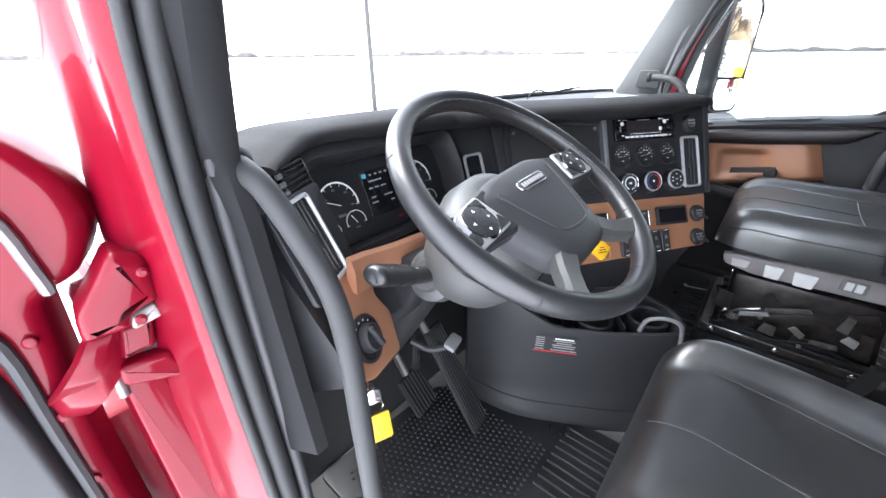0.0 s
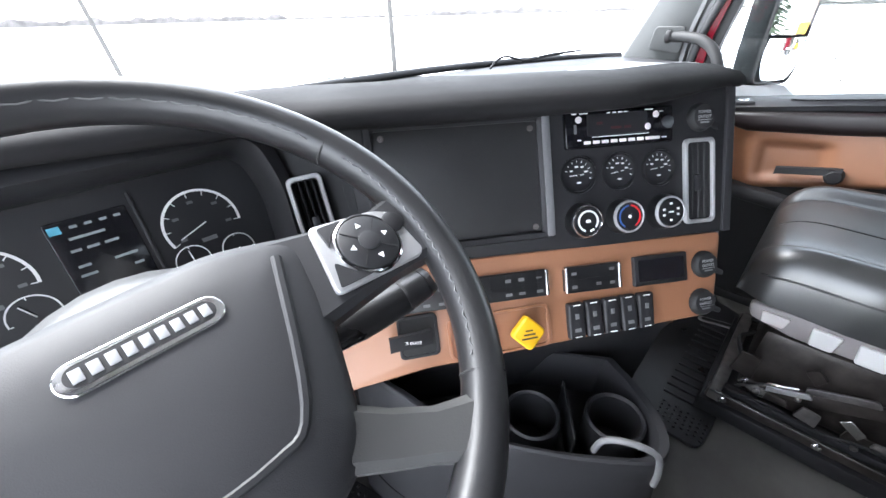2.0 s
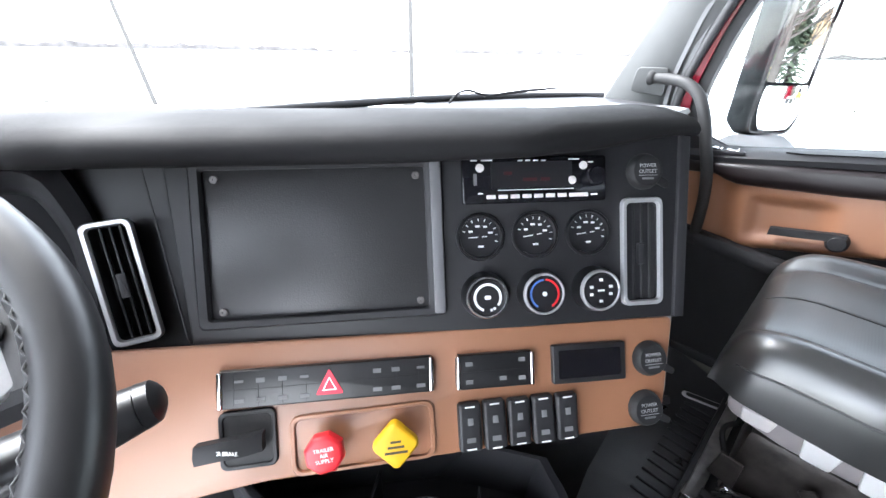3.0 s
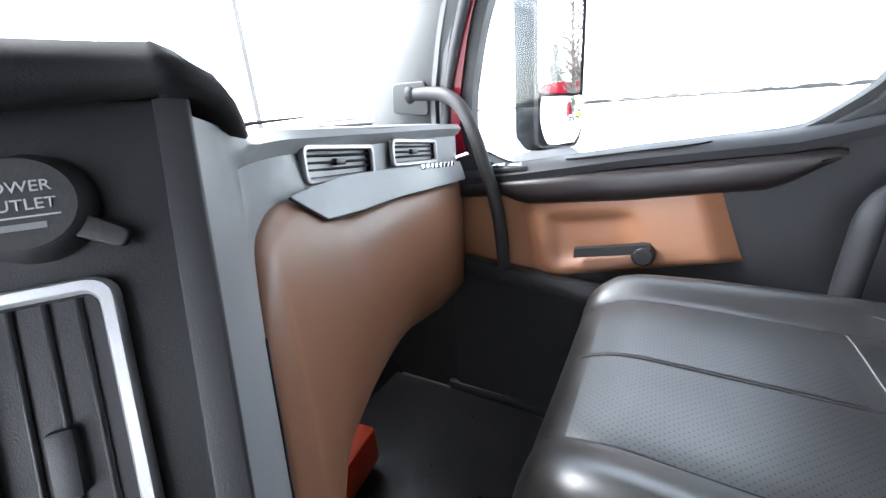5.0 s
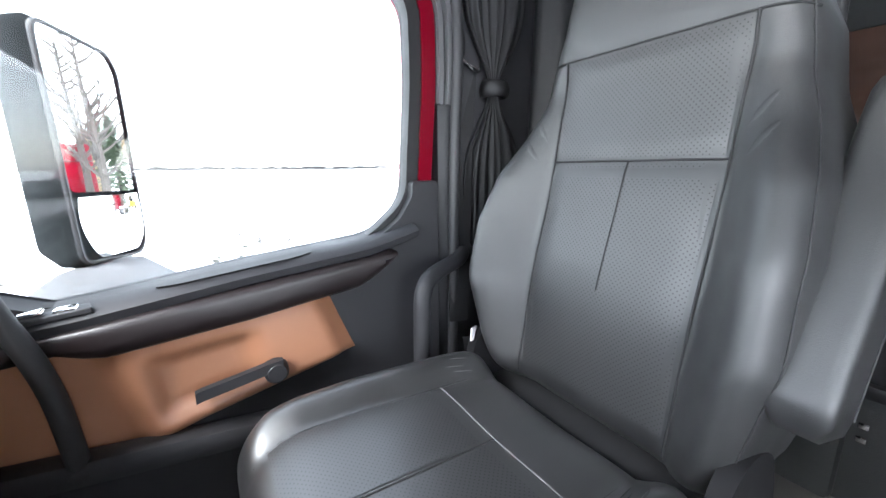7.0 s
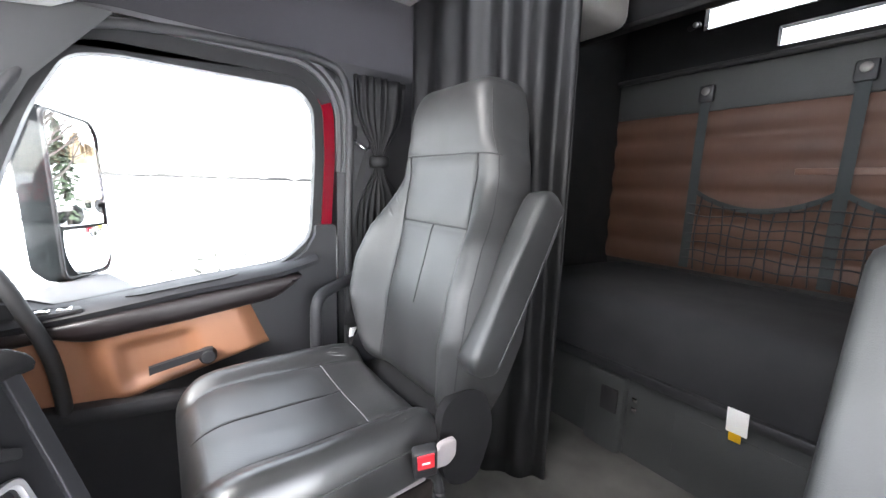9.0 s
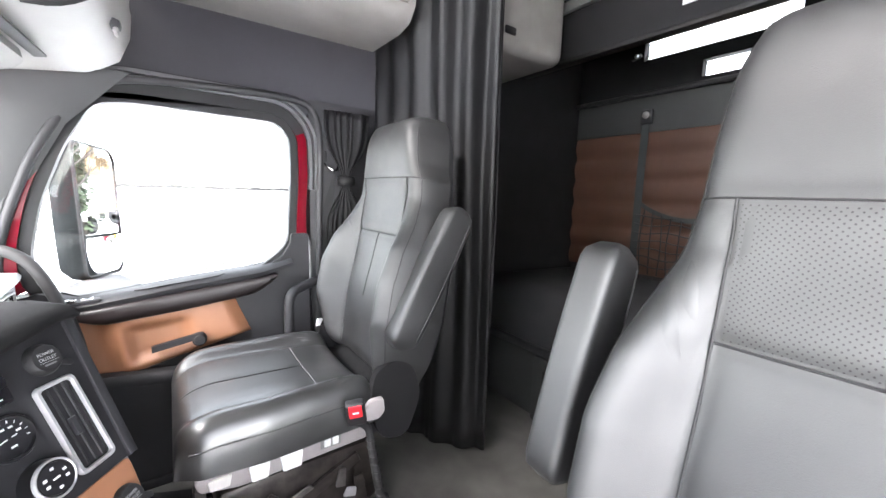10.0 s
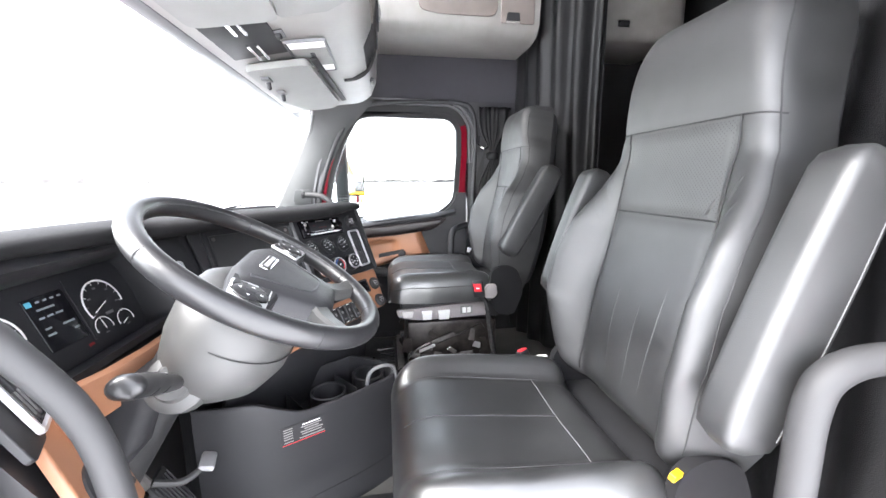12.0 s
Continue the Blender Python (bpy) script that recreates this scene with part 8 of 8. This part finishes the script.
far_wood("far_wood", -60, 27, 900, 13, 3, "distant bare winter tree line")
far_wood("far_wood", 27, 80, 900, 8, 4, "distant low bare tree line")
far_wood("far_wood", 44, 60, 800, 13, 5, "distant darker belt of trees")
far_wood("far_wood", 112, 125, 900, 16, 6, "distant pale belt of trees")
far_wood("far_wood", 80, 165, 1000, 11, 8, "distant hedge line beyond the snow", HEDGE)

far_wood("grove", 140, 150, 62, 11, 9, "brown leafless grove behind the trucks", BROWNWOOD)
# stubble poking through the snow
rnd = random.Random(11)
bm = bmesh.new()
for _ in range(420):
    a, d = rnd.uniform(-0.6, 1.9), rnd.uniform(9, 60)
    x, y = d * math.sin(a), d * math.cos(a)
    for q in range(3):
        xx, yy, w, h = x + rnd.uniform(-0.5, 0.5), y + rnd.uniform(-0.1, 0.1), rnd.uniform(0.05, 0.22), rnd.uniform(0.02, 0.07)
        vs = [bm.verts.new(p) for p in ((xx - w, yy, GZ + 0.03), (xx + w, yy - 0.05, GZ + 0.03), (xx + w * 0.3, yy, GZ + 0.05 + h), (xx - w * 0.5, yy + 0.08, GZ + 0.04 + h * 0.6))]
        bm.faces.new(vs)
for _ in range(16):
    a, d, L, w = rnd.uniform(0.2, 0.75), rnd.uniform(10, 17), rnd.uniform(0.5, 1.5), rnd.uniform(0.25, 0.7)
    c, t, o = Vector((d * math.sin(a), d * math.cos(a), GZ + 0.16)), Vector((math.cos(a), -math.sin(a), 0)), Vector((math.sin(a), math.cos(a), 0))
    bm.faces.new([bm.verts.new(c + t * L * math.cos(f) * rnd.uniform(0.6, 1.1) + o * w * math.sin(f) * rnd.uniform(0.4, 1.3)) for f in (2 * math.pi * q / 14 for q in range(14))])
single("stubble", bm, STUBBLE, "dry stubble poking through the snow", "stubble", kind="stuff")


def bare_tree(x, y, h, seed):
    rnd = random.Random(seed)
    t = thing("bare_tree", (x, y, GZ), "bare grey winter tree", "tree", "trees behind the truck")
    part("trunk", tube([(x, y, GZ - 0.1), (x + 0.1, y, GZ + h * 0.35), (x - 0.1, y + 0.1, GZ + h * 0.7), (x, y, GZ + h)], [0.22, 0.17, 0.10, 0.02], 9, 4), BARK, t)
    twigs = []
    for i in range(34):
        z = GZ + h * rnd.uniform(0.25, 0.95)
        a, L = rnd.uniform(0, 6.28), h * rnd.uniform(0.12, 0.32) * (1.15 - (z - GZ) / h)
        p0 = Vector((x, y, z))
        p1 = p0 + Vector((math.cos(a) * L * 0.5, math.sin(a) * L * 0.5, L * 0.35))
        p2 = p0 + Vector((math.cos(a + 0.2) * L, math.sin(a + 0.2) * L, L * 0.95))
        twigs.append(tube([p0, p1, p2], [0.08, 0.05, 0.016], 5, 3))
        for q in range(4):
            b = a + rnd.uniform(-1, 1)
            s0 = p1.lerp(p2, rnd.random())
            twigs.append(tube([s0, s0 + Vector((math.cos(b), math.sin(b), rnd.uniform(0.4, 1.2))) * L * 0.4], [0.030, 0.012], 4, 1, smooth=False))
    part("branches", join(*twigs), BARK, t)


for k, (x, y, h) in enumerate(((15.6, -20.6, 9), (17.5, -25.0, 10), (13.0, -21.5, 8), (30, -46, 11), (33, -50, 12), (26, -44, 11))):
    bare_tree(x, y, h, 20 + k)


def fir(x, y, h, seed):
    rnd = random.Random(seed)
    t = thing("fir_tree", (x, y, GZ), "dark green fir tree", "tree", "trees behind the truck")
    part("trunk", tube([(x, y, GZ - 0.1), (x, y, GZ + h)], [0.16, 0.02], 8, 1, smooth=False), BARK, t)
    bm = bmesh.new()
    for _ in range(900):
        f = rnd.random() ** 0.8
        z = GZ + h * (0.1 + 0.9 * f)
        r = h * 0.22 * (1.05 - f) * rnd.uniform(0.3, 1.0)
        a = rnd.uniform(0, 6.28)
        c = Vector((x + r * math.cos(a), y + r * math.sin(a), z - r * 0.25))
        u = Vector((math.cos(a), math.sin(a), -0.4)) * h * 0.035
        v = Vector((-math.sin(a), math.cos(a), 0.1)) * h * 0.018
        bm.faces.new([bm.verts.new(p) for p in (c - u, c + v, c + u * 1.4, c - v)])
    part("crown", bm, FIR, t, smooth=False)


fir(18.0, -23.1, 5.7, 1)
fir(30.5, -44, 9, 2)
fir(27.0, -45, 10, 3)


def parked_truck(x, y):
    t = thing("parked_truck", (x, y, GZ), "red truck parked behind with snow on its frame", "truck")
    part("cab", rbox(2.4, 2.6, 3.35, 0.14, at(x, y, GZ + 2.60), 4), RED, t, "red cab")
    part("rear_trim", rbox(2.3, 0.03, 0.05, 0.01, at(x, y + 1.31, GZ + 3.3)), RUBBER, t)
    part("bonnet", rbox(1.9, 1.5, 1.1, 0.2, at(x, y - 2.0, GZ + 1.45), 4), RED, t)
    part("chassis", rbox(1.0, 6.0, 0.3, 0.03, at(x, y + 1.5, GZ + 0.95)), STEEL, t)
    part("snow_load", rbox(1.9, 2.6, 0.3, 0.1, at(x, y + 2.9, GZ + 1.25)), SNOW, t)
    for sx in (-1.0, 1.0):
        for dy in (-1.8, 2.6, 3.8):
            w = part("wheel", lathe([(0.2, -0.14), (0.48, -0.14), (0.52, -0.08), (0.52, 0.08), (0.48, 0.14), (0.2, 0.14)], 24, axes((x + sx, y + dy, GZ + 0.52), (0, 1, 0), (0, 0, 1))), RUBBER, t)
            part("rim", lathe([(0.27, -0.15), (0.2, 0.15), (0, 0.12)], 18, axes((x + sx, y + dy, GZ + 0.52), (0, 1, 0), (0, 0, 1))), CHROME, w)


parked_truck(17.2, -26.8)
YX, YY = 25.6, -28.6
yl = thing("yellow_loader", (YX, YY, GZ), "yellow machine parked at the field edge", "machine")
part("body", rbox(2.2, 3.0, 1.1, 0.15, at(YX, YY, GZ + 1.3)), YELLOW, yl)
part("cabin", rbox(1.3, 1.2, 1.2, 0.1, at(YX, YY - 0.3, GZ + 2.3)), SCREEN, yl)
for sx in (-1, 1):
    for dy in (-1.0, 1.0):
        part("wheel", lathe([(0.2, -0.2), (0.55, -0.2), (0.6, 0), (0.55, 0.2), (0.2, 0.2)], 20, axes((YX + sx, YY + dy, GZ + 0.6), (0, 1, 0), (0, 0, 1))), RUBBER, yl)

tr = thing("white_trailer", (26.5, -34.5, GZ), "white box trailer parked in the snow", "trailer")
TRM = at(26.5, -34.5, GZ) @ pose(0, 0, 0, 0, 0, 30)
part("box", rbox(2.5, 8.0, 2.8, 0.05, TRM @ at(0, -3.0, 2.4)), WHITE, tr, "white box body")
part("chassis", rbox(1.2, 8.0, 0.25, 0.03, TRM @ at(0, -3.0, 0.85)), STEEL, tr)
for sx in (-0.9, 0.9):
    for dy in (-5.6, -4.4):
        part("wheel", lathe([(0.2, -0.14), (0.46, -0.14), (0.5, 0), (0.46, 0.14), (0.2, 0.14)], 20, TRM @ pose(sx, dy, 0.5, 0, 90, 0)), RUBBER, tr)
